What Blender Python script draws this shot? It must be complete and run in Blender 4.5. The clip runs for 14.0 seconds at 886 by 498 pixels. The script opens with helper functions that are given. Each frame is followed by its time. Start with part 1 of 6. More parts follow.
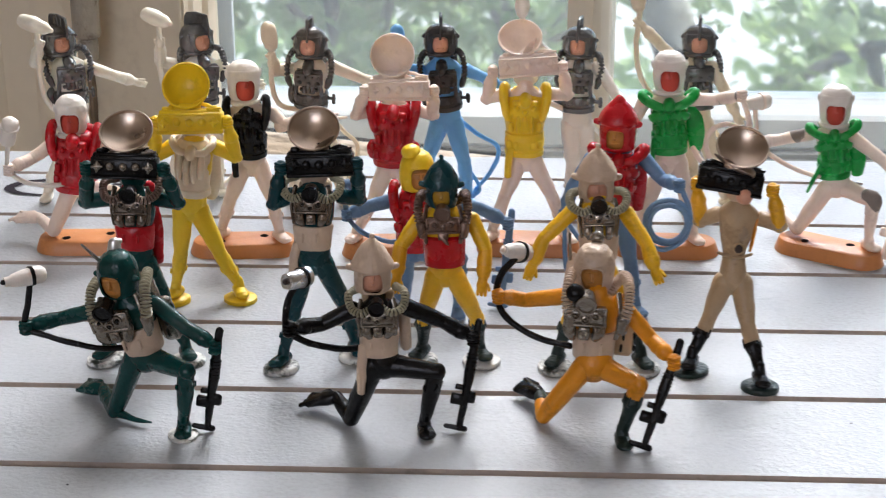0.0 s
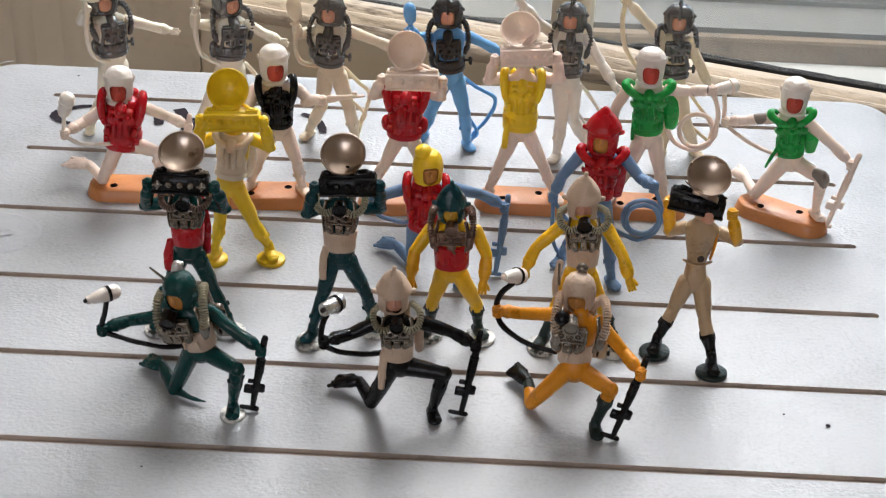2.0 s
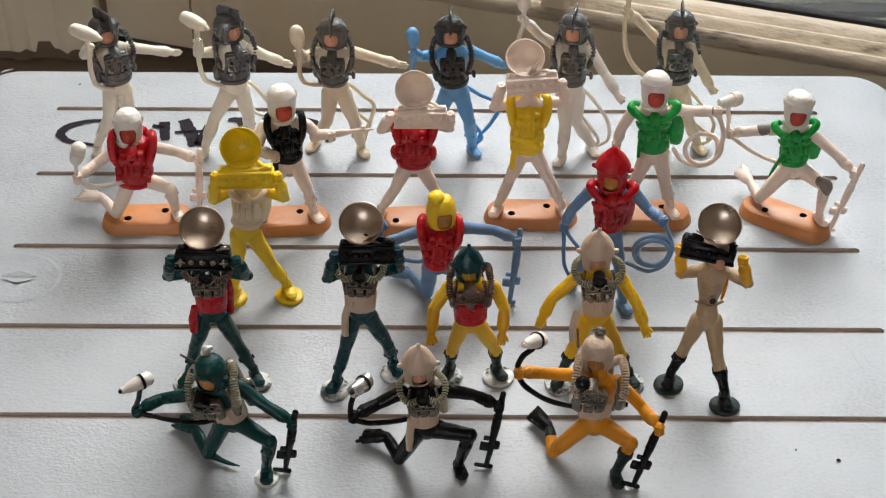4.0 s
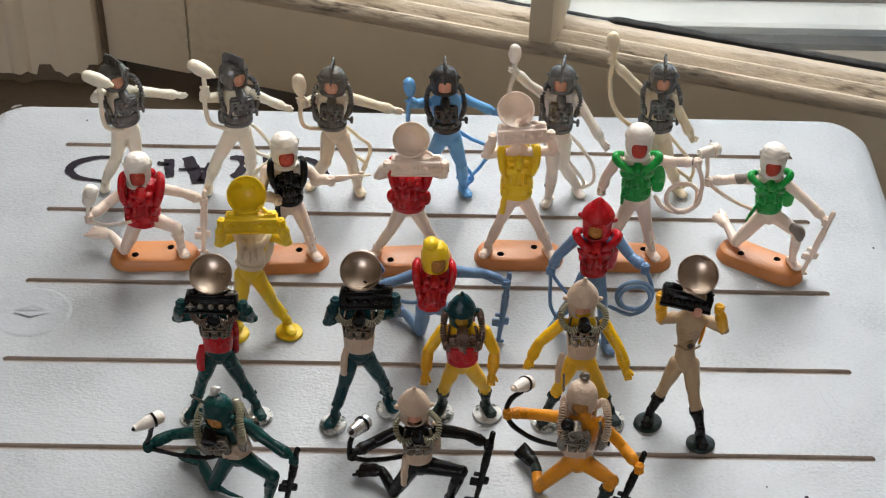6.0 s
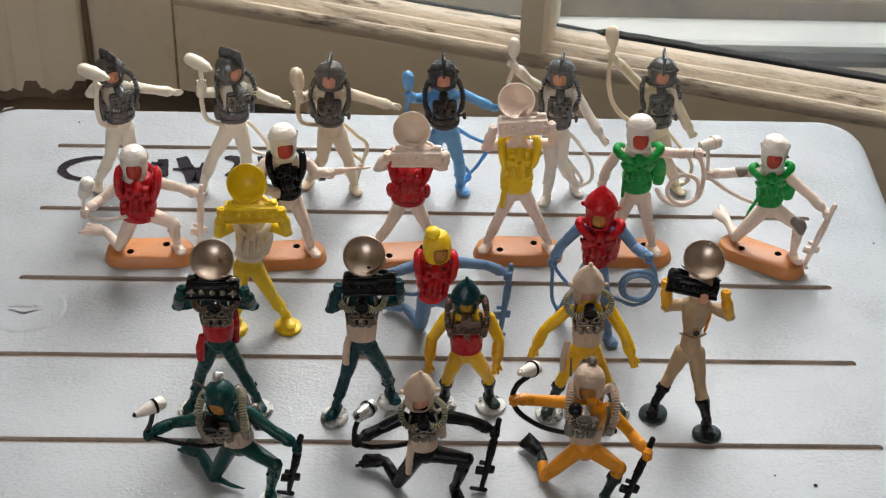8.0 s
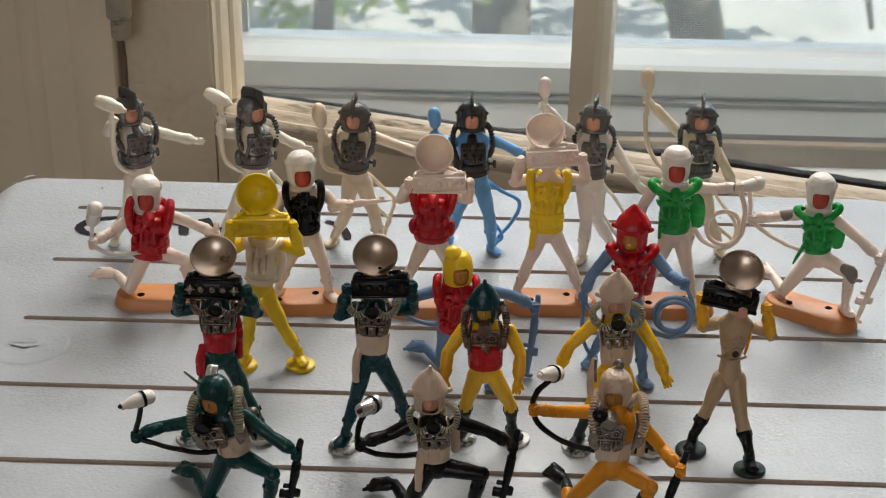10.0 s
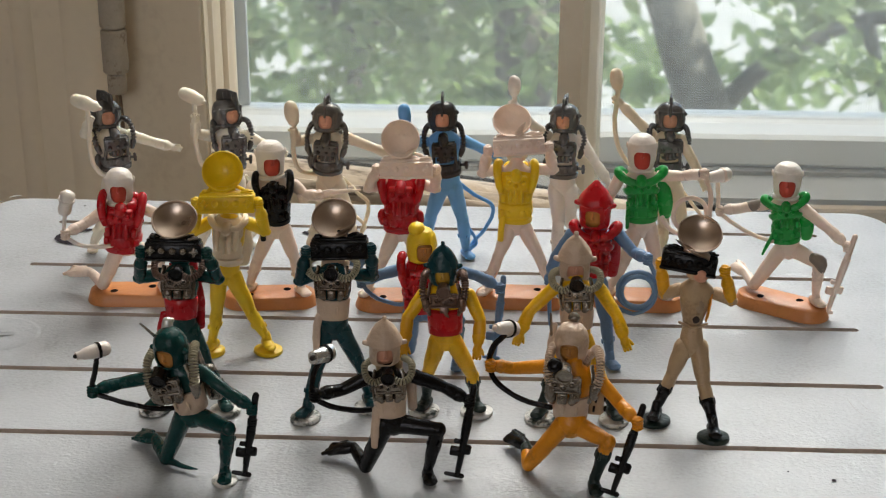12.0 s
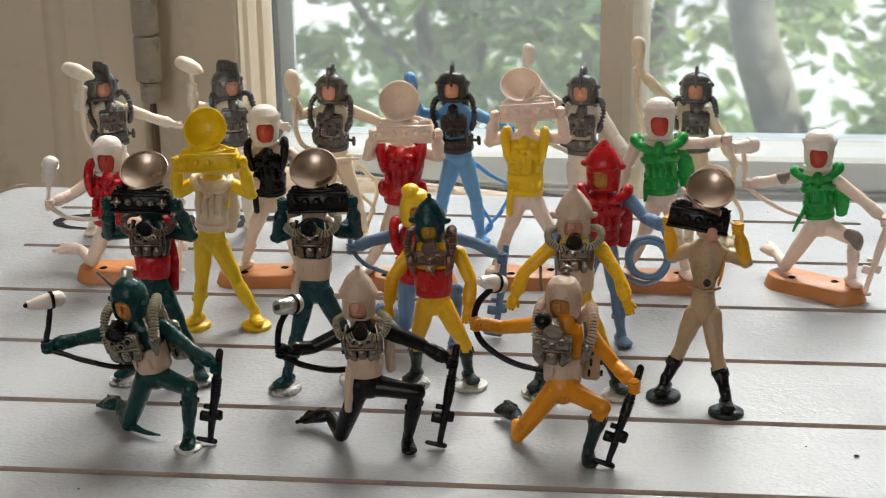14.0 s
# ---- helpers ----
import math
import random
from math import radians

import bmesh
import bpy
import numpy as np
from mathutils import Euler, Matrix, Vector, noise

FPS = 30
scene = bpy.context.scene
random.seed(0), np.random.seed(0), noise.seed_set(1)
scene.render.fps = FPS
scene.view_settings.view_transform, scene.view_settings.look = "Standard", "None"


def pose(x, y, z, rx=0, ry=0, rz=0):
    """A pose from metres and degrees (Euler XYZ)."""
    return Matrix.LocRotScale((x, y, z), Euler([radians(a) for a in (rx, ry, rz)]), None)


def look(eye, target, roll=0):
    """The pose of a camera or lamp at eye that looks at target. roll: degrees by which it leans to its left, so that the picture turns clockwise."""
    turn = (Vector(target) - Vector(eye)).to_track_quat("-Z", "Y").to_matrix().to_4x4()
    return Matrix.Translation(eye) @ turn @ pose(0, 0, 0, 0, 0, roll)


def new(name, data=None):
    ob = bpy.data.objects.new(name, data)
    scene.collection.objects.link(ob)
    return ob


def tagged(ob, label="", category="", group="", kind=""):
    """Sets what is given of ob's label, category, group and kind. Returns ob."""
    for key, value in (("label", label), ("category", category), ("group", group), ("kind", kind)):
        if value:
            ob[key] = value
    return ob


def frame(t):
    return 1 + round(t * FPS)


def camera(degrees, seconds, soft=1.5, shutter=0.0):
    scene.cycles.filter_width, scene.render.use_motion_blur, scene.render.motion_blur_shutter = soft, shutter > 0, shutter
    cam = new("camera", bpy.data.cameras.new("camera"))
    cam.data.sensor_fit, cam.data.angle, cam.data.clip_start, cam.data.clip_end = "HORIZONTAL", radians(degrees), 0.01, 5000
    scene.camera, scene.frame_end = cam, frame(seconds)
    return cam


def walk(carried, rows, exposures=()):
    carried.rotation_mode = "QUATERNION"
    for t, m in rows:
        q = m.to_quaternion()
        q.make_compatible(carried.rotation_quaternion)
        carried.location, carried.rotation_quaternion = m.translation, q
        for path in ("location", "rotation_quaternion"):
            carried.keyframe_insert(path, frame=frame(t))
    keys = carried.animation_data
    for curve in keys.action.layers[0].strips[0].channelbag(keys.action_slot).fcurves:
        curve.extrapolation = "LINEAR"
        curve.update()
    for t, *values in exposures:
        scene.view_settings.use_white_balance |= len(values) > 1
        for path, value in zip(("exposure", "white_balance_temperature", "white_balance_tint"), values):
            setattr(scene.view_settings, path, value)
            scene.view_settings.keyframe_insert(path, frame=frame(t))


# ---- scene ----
cam = camera(30.6, 14.0, soft=1.1, shutter=0.5)
PATH = [
    (0, (0.041, -0.509, 0.209), (-0.035, 1.349, -0.527), 0.0),
    (0.5, (0.043, -0.533, 0.243), (-0.004, 1.282, -0.595), 1.1),
    (1, (0.035, -0.547, 0.277), (-0.009, 1.206, -0.685), 1.2),
    (1.5, (0.031, -0.54, 0.307), (-0.01, 1.176, -0.719), 2.0),
    (2, (0.027, -0.536, 0.336), (0.004, 1.144, -0.749), 2.3),
    (2.5, (0.024, -0.53, 0.359), (0.005, 1.13, -0.755), 0.5),
    (4.8, (0.008, -0.483, 0.432), (0.036, 1.002, -0.908), 0.9),
    (5, (0.009, -0.484, 0.435), (0.043, 1.0, -0.905), 1.0),
    (5.5, (0.006, -0.502, 0.447), (0.053, 1.0, -0.874), 2.0),
    (6, (0.005, -0.506, 0.451), (0.042, 1.018, -0.844), 1.9),
    (6.5, (0.006, -0.509, 0.441), (0.033, 1.02, -0.848), 1.7),
    (7, (0.004, -0.51, 0.437), (0.045, 1.029, -0.84), 1.7),
    (7.5, (-0.003, -0.513, 0.434), (0.056, 1.037, -0.828), 2.1),
    (8, (-0.006, -0.516, 0.428), (0.065, 1.049, -0.816), 2.4),
    (8.5, (0.001, -0.517, 0.402), (0.049, 1.108, -0.762), 1.9),
    (9, (0.008, -0.523, 0.359), (0.031, 1.176, -0.696), 2.0),
    (9.2, (0.009, -0.526, 0.354), (0.022, 1.181, -0.687), 1.9),
    (11.3, (0.036, -0.559, 0.283), (-0.041, 1.263, -0.538), 0.2),
    (11.5, (0.038, -0.562, 0.28), (-0.037, 1.261, -0.539), 0.3),
    (12, (0.043, -0.569, 0.274), (-0.032, 1.269, -0.512), 0.2),
    (12.5, (0.051, -0.57, 0.258), (-0.035, 1.284, -0.486), -0.3),
    (13, (0.058, -0.564, 0.243), (-0.055, 1.296, -0.483), -0.5),
    (13.2, (0.063, -0.561, 0.237), (-0.065, 1.305, -0.474), -0.5),
    (13.5, (0.068, -0.554, 0.232), (-0.078, 1.31, -0.478), -0.6),
    (14, (0.077, -0.544, 0.221), (-0.123, 1.322, -0.469), -0.8),
]
walk(cam, [(t, look(eye, target, roll)) for t, eye, target, roll in PATH], exposures=[
(0.0, 1.81, 6200, 15), (0.5, 1.73, 6180, 15), (1.0, 1.65, 6250, 17), (1.5, 1.70, 6360, 15), (2.0, 1.67, 6400, 14), (2.5, 1.55, 6420, 12), (5.0, 1.48, 6480, 11), (7.0, 1.46, 6450, 11),
(8.5, 1.42, 6500, 11), (9.0, 1.20, 6550, 11), (11.5, 1.32, 6700, 11), (12.5, 1.36, 6750, 11), (13.4, 1.56, 6760, 12), (14.0, 1.57, 6750, 11),
])

# ---- world, sun, large lights, exposure ----
world = bpy.data.worlds.new("sky")
scene.world = world
world.use_nodes = True
wn = world.node_tree
sky = wn.nodes.new("ShaderNodeTexSky")
sky.sky_type = "NISHITA"
sky.sun_disc = False
sky.sun_elevation = radians(42)
sky.sun_rotation = radians(99)
wn.nodes["Background"].inputs["Strength"].default_value = 0.15
wn.links.new(sky.outputs["Color"], wn.nodes["Background"].inputs["Color"])

sun_data = bpy.data.lights.new("sun", "SUN")
sun_data.energy, sun_data.angle, sun_data.color = 5.0, radians(0.5), (1.0, 0.95, 0.87)
sun = new("sun", sun_data)
sun.matrix_world = look((5.0, -0.8, 4.5), (0.0, 0.0, 0.0))


def area_lamp(name, eye, target, w, h, watts, color):
    d = bpy.data.lights.new(name, "AREA")
    d.shape, d.size, d.size_y, d.energy, d.color = "RECTANGLE", w, h, watts, color
    ob = new(name, d)
    ob.matrix_world = look(eye, target)
    return ob


area_lamp("window_daylight", (0.09, 0.69, 0.93), (-0.62, -0.30, 0.0), 0.56, 0.84, 7.5, (1.0, 0.98, 0.95))
# fill lamp added behind the camera; no window is seen or known there
area_lamp("rear_fill_lamp", (-0.55, -2.58, 1.10), (0.0, 0.0, 0.0), 1.1, 1.1, 3.2, (1.0, 0.87, 0.72))

# ---- materials ----


def material(name, base, rough=0.5, metal=0.0, vary=0.10, fine=900.0, broad=90.0, bump=0.15, spec=0.5, tint=None, sss=0.0, folds=2.5, stretch=1.0, grain=0.35, worn=0.0):
    """A surface with two scales of colour variation, uneven gloss and a fine relief."""
    m = bpy.data.materials.new(name)
    m.use_nodes = True
    nt = m.node_tree
    b = nt.nodes["Principled BSDF"]
    co = nt.nodes.new("ShaderNodeTexCoord")
    n1, n2 = nt.nodes.new("ShaderNodeTexNoise"), nt.nodes.new("ShaderNodeTexNoise")
    n1.inputs["Scale"].default_value, n1.inputs["Detail"].default_value = broad, 5.0
    n2.inputs["Scale"].default_value, n2.inputs["Detail"].default_value = fine, 3.0
    mp = nt.nodes.new("ShaderNodeMapping")
    mp.inputs["Scale"].default_value = (stretch, 1.0, 1.0)
    nt.links.new(co.outputs["Object"], mp.inputs["Vector"])
    for n in (n1, n2):
        nt.links.new(mp.outputs["Vector"], n.inputs["Vector"])
    add = nt.nodes.new("ShaderNodeMath")
    add.operation = "MULTIPLY_ADD"
    add.inputs[1].default_value = grain
    nt.links.new(n2.outputs["Fac"], add.inputs[0])
    nt.links.new(n1.outputs["Fac"], add.inputs[2])
    ramp = nt.nodes.new("ShaderNodeValToRGB")
    off = 0.5 * (grain - 0.35) + worn
    ramp.color_ramp.elements[0].position, ramp.color_ramp.elements[1].position = 0.42 + off, min(1.0, 0.95 + off)
    dark = tint or tuple(c * (1 - 2.2 * vary) for c in base)
    light = tuple(min(1.0, c * (1 + vary)) for c in base)
    ramp.color_ramp.elements[0].color = (*dark, 1)
    ramp.color_ramp.elements[1].color = (*light, 1)
    mid = ramp.color_ramp.elements.new(0.60 + off)
    mid.color = (*base, 1)
    nt.links.new(add.outputs[0], ramp.inputs["Fac"])
    nt.links.new(ramp.outputs["Color"], b.inputs["Base Color"])
    rr = nt.nodes.new("ShaderNodeMapRange")
    rr.inputs["To Min"].default_value, rr.inputs["To Max"].default_value = max(0.03, rough - 0.12), min(1.0, rough + 0.12)
    nt.links.new(n1.outputs["Fac"], rr.inputs["Value"])
    nt.links.new(rr.outputs["Result"], b.inputs["Roughness"])
    b.inputs["Metallic"].default_value = metal
    b.inputs["Specular IOR Level"].default_value = spec
    if sss:
        b.inputs["Subsurface Weight"].default_value = sss
        b.inputs["Subsurface Radius"].default_value = (0.003, 0.002, 0.0014)
        b.inputs["Subsurface Scale"].default_value = 1.0
    if bump:
        bp = nt.nodes.new("ShaderNodeBump")
        bp.inputs["Strength"].default_value, bp.inputs["Distance"].default_value = bump, 0.0006
        n3, mixh = nt.nodes.new("ShaderNodeTexNoise"), nt.nodes.new("ShaderNodeMath")
        n3.inputs["Scale"].default_value, n3.inputs["Detail"].default_value = fine * 0.3, 4.0
        nt.links.new(co.outputs["Object"], n3.inputs["Vector"])
        mixh.operation = "MULTIPLY_ADD"
        mixh.inputs[1].default_value = folds
        nt.links.new(n3.outputs["Fac"], mixh.inputs[0])
        nt.links.new(n2.outputs["Fac"], mixh.inputs[2])
        nt.links.new(mixh.outputs[0], bp.inputs["Height"])
        nt.links.new(bp.outputs["Normal"], b.inputs["Normal"])
    return m


TEAL = material("teal_paint", (0.0016, 0.040, 0.037), 0.25, vary=0.22, bump=0.30, spec=0.38)
TEAL_BLUE = material("teal_blue_paint", (0.0020, 0.036, 0.044), 0.26, vary=0.22, bump=0.30, spec=0.38)
BLACK = material("black_paint", (0.0040, 0.0040, 0.0046), 0.24, vary=0.3, bump=0.30, spec=0.28)
DARK_GREEN = material("dark_green_paint", (0.010, 0.024, 0.021), 0.34, vary=0.25, bump=0.47, spec=0.4)
ORANGE = material("orange_paint", (0.70, 0.262, 0.006), 0.34, vary=0.18, bump=0.30)
YELLOW = material("yellow_plastic", (0.84, 0.57, 0.012), 0.36, vary=0.10, bump=0.2, sss=0.05)
AMBER = material("amber_yellow_paint", (0.74, 0.37, 0.006), 0.34, vary=0.18, bump=0.38)
OCHRE = material("ochre_yellow_paint", (0.79, 0.455, 0.006), 0.34, vary=0.18, bump=0.38)
RED = material("red_plastic", (0.45, 0.004, 0.010), 0.27, vary=0.14, bump=0.24)
SKYBLUE = material("sky_blue_plastic", (0.125, 0.365, 0.70), 0.36, vary=0.10, bump=0.2, sss=0.05)
GREYBLUE = material("grey_blue_plastic", (0.13, 0.235, 0.40), 0.36, vary=0.12, bump=0.24)
IVORY = material("ivory_plastic", (0.84, 0.78, 0.64), 0.36, vary=0.05, bump=0.15, sss=0.08)
BUFF = material("buff_plastic", (0.78, 0.66, 0.48), 0.36, vary=0.07, bump=0.18, sss=0.08, tint=(0.64, 0.50, 0.34))
PINKWHITE = material("pinkish_white_plastic", (0.85, 0.69, 0.58), 0.38, vary=0.08, bump=0.28, sss=0.08, tint=(0.68, 0.53, 0.43))
WHITE = material("white_plastic", (0.79, 0.73, 0.66), 0.38, vary=0.07, bump=0.23, sss=0.05)
CREAM = material("cream_paint", (0.57, 0.43, 0.315), 0.38, vary=0.13, bump=0.35, tint=(0.40, 0.27, 0.18))
TAN = material("tan_worn_paint", (0.44, 0.31, 0.18), 0.40, vary=0.12, bump=0.35, broad=38.0, tint=(0.25, 0.155, 0.082))
GREEN = material("green_plastic", (0.004, 0.31, 0.045), 0.28, vary=0.14, bump=0.24, sss=0.06)
GUNMETAL = material("dark_grey_paint", (0.15, 0.149, 0.150), 0.21, metal=0.6, vary=0.2, bump=0.26)
CHARCOAL = material("charcoal_brown_paint", (0.045, 0.041, 0.039), 0.22, metal=0.3, vary=0.22, bump=0.3)
BRONZE = material("brownish_grey_paint", (0.130, 0.118, 0.104), 0.22, metal=0.5, vary=0.2, bump=0.28)
PEWTER = material("worn_silver_paint", (0.26, 0.228, 0.190), 0.24, metal=0.75, vary=0.25, bump=0.25, tint=(0.055, 0.043, 0.034))
TARNISHED = material("tarnished_brown_metal_paint", (0.185, 0.148, 0.118), 0.22, metal=0.75, vary=0.25, bump=0.25, tint=(0.04, 0.03, 0.024))
COPPER = material("worn_coppery_paint", (0.20, 0.132, 0.105), 0.28, metal=0.7, vary=0.25, bump=0.3, tint=(0.05, 0.030, 0.026))
HOSE = material("grey_green_hose", (0.31, 0.285, 0.195), 0.34, metal=0.1, vary=0.2, bump=0.2)
CHROME = material("dull_chrome", (0.54, 0.435, 0.35), 0.30, metal=1.0, vary=0.06, bump=0.0, tint=(0.41, 0.31, 0.24))
SILVER = material("bright_silver_paint", (0.75, 0.74, 0.72), 0.28, metal=0.9, vary=0.1, bump=0.2)
SKIN = material("painted_skin", (0.62, 0.31, 0.205), 0.38, vary=0.14, bump=0.15)
FACE_RED = material("red_brown_face_paint", (0.50, 0.060, 0.036), 0.38, vary=0.25, bump=0.2)
FACE_OCHRE = material("ochre_face_paint", (0.45, 0.20, 0.045), 0.36, vary=0.25, bump=0.2, tint=(0.16, 0.06, 0.015))
DIRTY_TAN = material("brown_soiled_tan_paint", (0.34, 0.25, 0.165), 0.4, vary=0.3, bump=0.4, tint=(0.18, 0.12, 0.07))
FACE_YELLOW = material("dull_yellow_face_paint", (0.40, 0.225, 0.02), 0.36, vary=0.3, bump=0.2, tint=(0.16, 0.08, 0.01))
BASE = material("terracotta_plastic", (0.60, 0.235, 0.075), 0.38, vary=0.08, bump=0.12)
# near-black for holes, whose inner shade is put into the colour; also a lens
HOLLOW = material("dark_hollow", (0.03, 0.015, 0.010), 0.6, vary=0.2)
STAIN = material("brown_grey_stain", (0.20, 0.165, 0.14), 0.42, vary=0.3, bump=0.3, tint=(0.45, 0.36, 0.29))
CHIP = material("chipped_white_paint", (0.66, 0.66, 0.62), 0.32, vary=0.15, bump=0.5, broad=210.0, tint=(0.05, 0.065, 0.055), grain=0.5, worn=0.10)

# ---- helpers for building ----


def part(name, bm, mat, parent=None, label="", smooth=None):
    """Links a bmesh as one mesh object under a thing or part."""
    me = bpy.data.meshes.new(name)
    bm.normal_update()
    bm.to_mesh(me)
    bm.free()
    me.materials.append(mat)
    if smooth:
        me.shade_smooth()
        me.set_sharp_from_angle(angle=radians(smooth))
    ob = new(name, me)
    ob.parent = parent
    if label:
        ob["label"] = label
    return ob


def add_box(bm, x0, x1, y0, y1, z0, z1, bevel=0.0):
    """A box, with its edges rounded off if asked."""
    r = bmesh.ops.create_cube(bm, size=1.0, matrix=Matrix.LocRotScale(((x0 + x1) / 2, (y0 + y1) / 2, (z0 + z1) / 2), None, (x1 - x0, y1 - y0, z1 - z0)))
    if bevel:
        es = list({e for v in r["verts"] for e in v.link_edges})
        bmesh.ops.bevel(bm, geom=es, offset=bevel, segments=2, profile=0.6, affect="EDGES")


def add_prism(bm, profile, a, b, axis):
    """A profile swept along one axis from a to b: axis 'x' takes (y, z) pairs, 'z' takes (x, y), 'y' takes (x, z)."""
    def at(p, q):
        return {"x": (q, p[0], p[1]), "z": (p[0], p[1], q), "y": (p[0], q, p[1])}[axis]
    lo, hi = [bm.verts.new(at(p, a)) for p in profile], [bm.verts.new(at(p, b)) for p in profile]
    n = len(profile)
    fs = [bm.faces.new((lo[i], lo[(i + 1) % n], hi[(i + 1) % n], hi[i])) for i in range(n)]
    fs += [bm.faces.new(lo[::-1]), bm.faces.new(hi)]
    bmesh.ops.recalc_face_normals(bm, faces=fs)


class Sculpt:
    """Collects the surfaces of one moulded figure in millimetres, then makes them one mesh."""

    def __init__(self, origin):
        self.o = Vector(origin)
        self.v, self.f, self.m, self.mats = [], [], [], []
        self.true = set()

    def slot(self, mat):
        if mat not in self.mats:
            self.mats.append(mat)
        return self.mats.index(mat)

    def rings(self, rings, mat, close_a=True, close_b=True):
        s, base, n = self.slot(mat), len(self.v), len(rings[0])
        for r in rings:
            self.v.extend(r)
        for i in range(len(rings) - 1):
            for k in range(n):
                a, b = base + i * n + k, base + i * n + (k + 1) % n
                self.f.append((a, b, b + n, a + n))
                self.m.append(s)
        if close_a:
            self.f.append(tuple(base + k for k in range(n))[::-1])
            self.m.append(s)
        if close_b:
            e = base + (len(rings) - 1) * n
            self.f.append(tuple(e + k for k in range(n)))
            self.m.append(s)

    def tube(self, pts, radii, mat, n=14, sub=5, side=None, caps=True, flat=False):
        """A smooth limb through points; radii are numbers or (across, deep) pairs; side: the way that 'across' points."""
        P = [Vector(p) for p in pts]
        R = [(r, r) if isinstance(r, (int, float)) else r for r in radii]
        S, Q = [], []
        for i in range(len(P) - 1):
            a, b, c, d = P[max(i - 1, 0)], P[i], P[i + 1], P[min(i + 2, len(P) - 1)]
            for k in range(sub):
                t = k / sub
                S.append(0.5 * ((2 * b) + (c - a) * t + (2 * a - 5 * b + 4 * c - d) * t * t + (3 * b - a - 3 * c + d) * t ** 3))
                w = t if flat else t * t * (3 - 2 * t)
                Q.append((R[i][0] * (1 - w) + R[i + 1][0] * w, R[i][1] * (1 - w) + R[i + 1][1] * w))
        S.append(P[-1])
        Q.append(R[-1])
        u = Vector(side) if side else None
        rings = []
        for i, p in enumerate(S):
            t = (S[min(i + 1, len(S) - 1)] - S[max(i - 1, 0)])
            t = t.normalized() if t.length > 1e-6 else Vector((0, 0, 1))
            if u is None:
                u = t.orthogonal()
            u = (u - t * u.dot(t))
            u = u.normalized() if u.length > 1e-4 else t.orthogonal().normalized()
            w = t.cross(u)

            def ring(c, ka, kb):
                return [c + u * (math.cos(2 * math.pi * k / n) * ka) + w * (math.sin(2 * math.pi * k / n) * kb) for k in range(n)]
            a, b = Q[i]
            if caps and i == 0:
                for q in (0.25, 0.65, 0.9):
                    h = math.sqrt(1 - q * q)
                    rings.append(ring(p - t * (h * min(a, b)), a * q, b * q))
            rings.append(ring(p, a, b))
            if caps and i == len(S) - 1:
                for q in (0.9, 0.65, 0.25):
                    h = math.sqrt(1 - q * q)
                    rings.append(ring(p + t * (h * min(a, b)), a * q, b * q))
        self.rings(rings, mat)

    def hose(self, pts, r, mat, pitch=1.25, n=12, gap=None):
        """A corrugated hose through points."""
        P = [Vector(p) for p in pts]
        S = []
        for i in range(len(P) - 1):
            a, b, c, d = P[max(i - 1, 0)], P[i], P[i + 1], P[min(i + 2, len(P) - 1)]
            for k in range(16):
                t = k / 16
                S.append(0.5 * ((2 * b) + (c - a) * t + (2 * a - 5 * b + 4 * c - d) * t * t + (3 * b - a - 3 * c + d) * t ** 3))
        S.append(P[-1])
        ln = sum((S[i + 1] - S[i]).length for i in range(len(S) - 1))
        cnt = max(6, int(ln / pitch) * 4)
        out, acc, i = [], 0.0, 0
        for k in range(cnt + 1):
            want = ln * k / cnt
            while i < len(S) - 2 and acc + (S[i + 1] - S[i]).length < want:
                acc += (S[i + 1] - S[i]).length
                i += 1
            seg = (S[i + 1] - S[i]).length or 1e-6
            out.append(S[i].lerp(S[i + 1], min(1.0, (want - acc) / seg)))
        rad = [r * (1.16, 1.16, 0.74, 0.74)[k % 4] for k in range(len(out))]
        first = len(self.f)
        self.tube(out, rad, mat, n=n, sub=1, caps=False)
        if gap:
            s = self.slot(gap)
            for q in range(first, first + (len(out) - 1) * n):
                if (q - first) // n % 4 == 2:
                    self.m[q] = s

    def ball(self, c, r, mat, n=14, m=9, turn=None):
        rx, ry, rz = (r, r, r) if isinstance(r, (int, float)) else r
        c, rings = Vector(c), []
        for i in range(m + 1):
            a = math.pi * (0.02 + 0.96 * i / m)
            row = []
            for k in range(n):
                q = Vector((rx * math.sin(a) * math.cos(2 * math.pi * k / n), ry * math.sin(a) * math.sin(2 * math.pi * k / n), -rz * math.cos(a)))
                row.append(c + (turn @ q if turn else q))
            rings.append(row)
        self.rings(rings, mat)

    def block(self, c, size, mat, turn=None, bevel=0.35):
        """A chamfered block."""
        c, h = Vector(c), [s / 2 for s in size]
        b = min(bevel, *(x * 0.9 for x in h))
        s, idx = self.slot(mat), {}
        for ax in range(3):
            for sx in (-1, 1):
                for sy in (-1, 1):
                    for sz in (-1, 1):
                        sg = (sx, sy, sz)
                        q = Vector([sg[i] * (h[i] - (0 if i == ax else b)) for i in range(3)])
                        idx[ax, sg] = len(self.v)
                        self.v.append(c + (turn @ q if turn else q))

        def face(vs):
            p = [self.v[i] for i in vs]
            nrm = (p[1] - p[0]).cross(p[2] - p[0])
            mid = sum(p, Vector()) / len(p)
            self.f.append(tuple(vs) if nrm.dot(mid - c) > 0 else tuple(vs)[::-1])
            self.m.append(s)
        for ax in range(3):
            o = [i for i in range(3) if i != ax]
            for sg in (-1, 1):
                vs = []
                for p, q in ((-1, -1), (1, -1), (1, 1), (-1, 1)):
                    t = [0, 0, 0]
                    t[ax], t[o[0]], t[o[1]] = sg, p, q
                    vs.append(idx[ax, tuple(t)])
                face(vs)
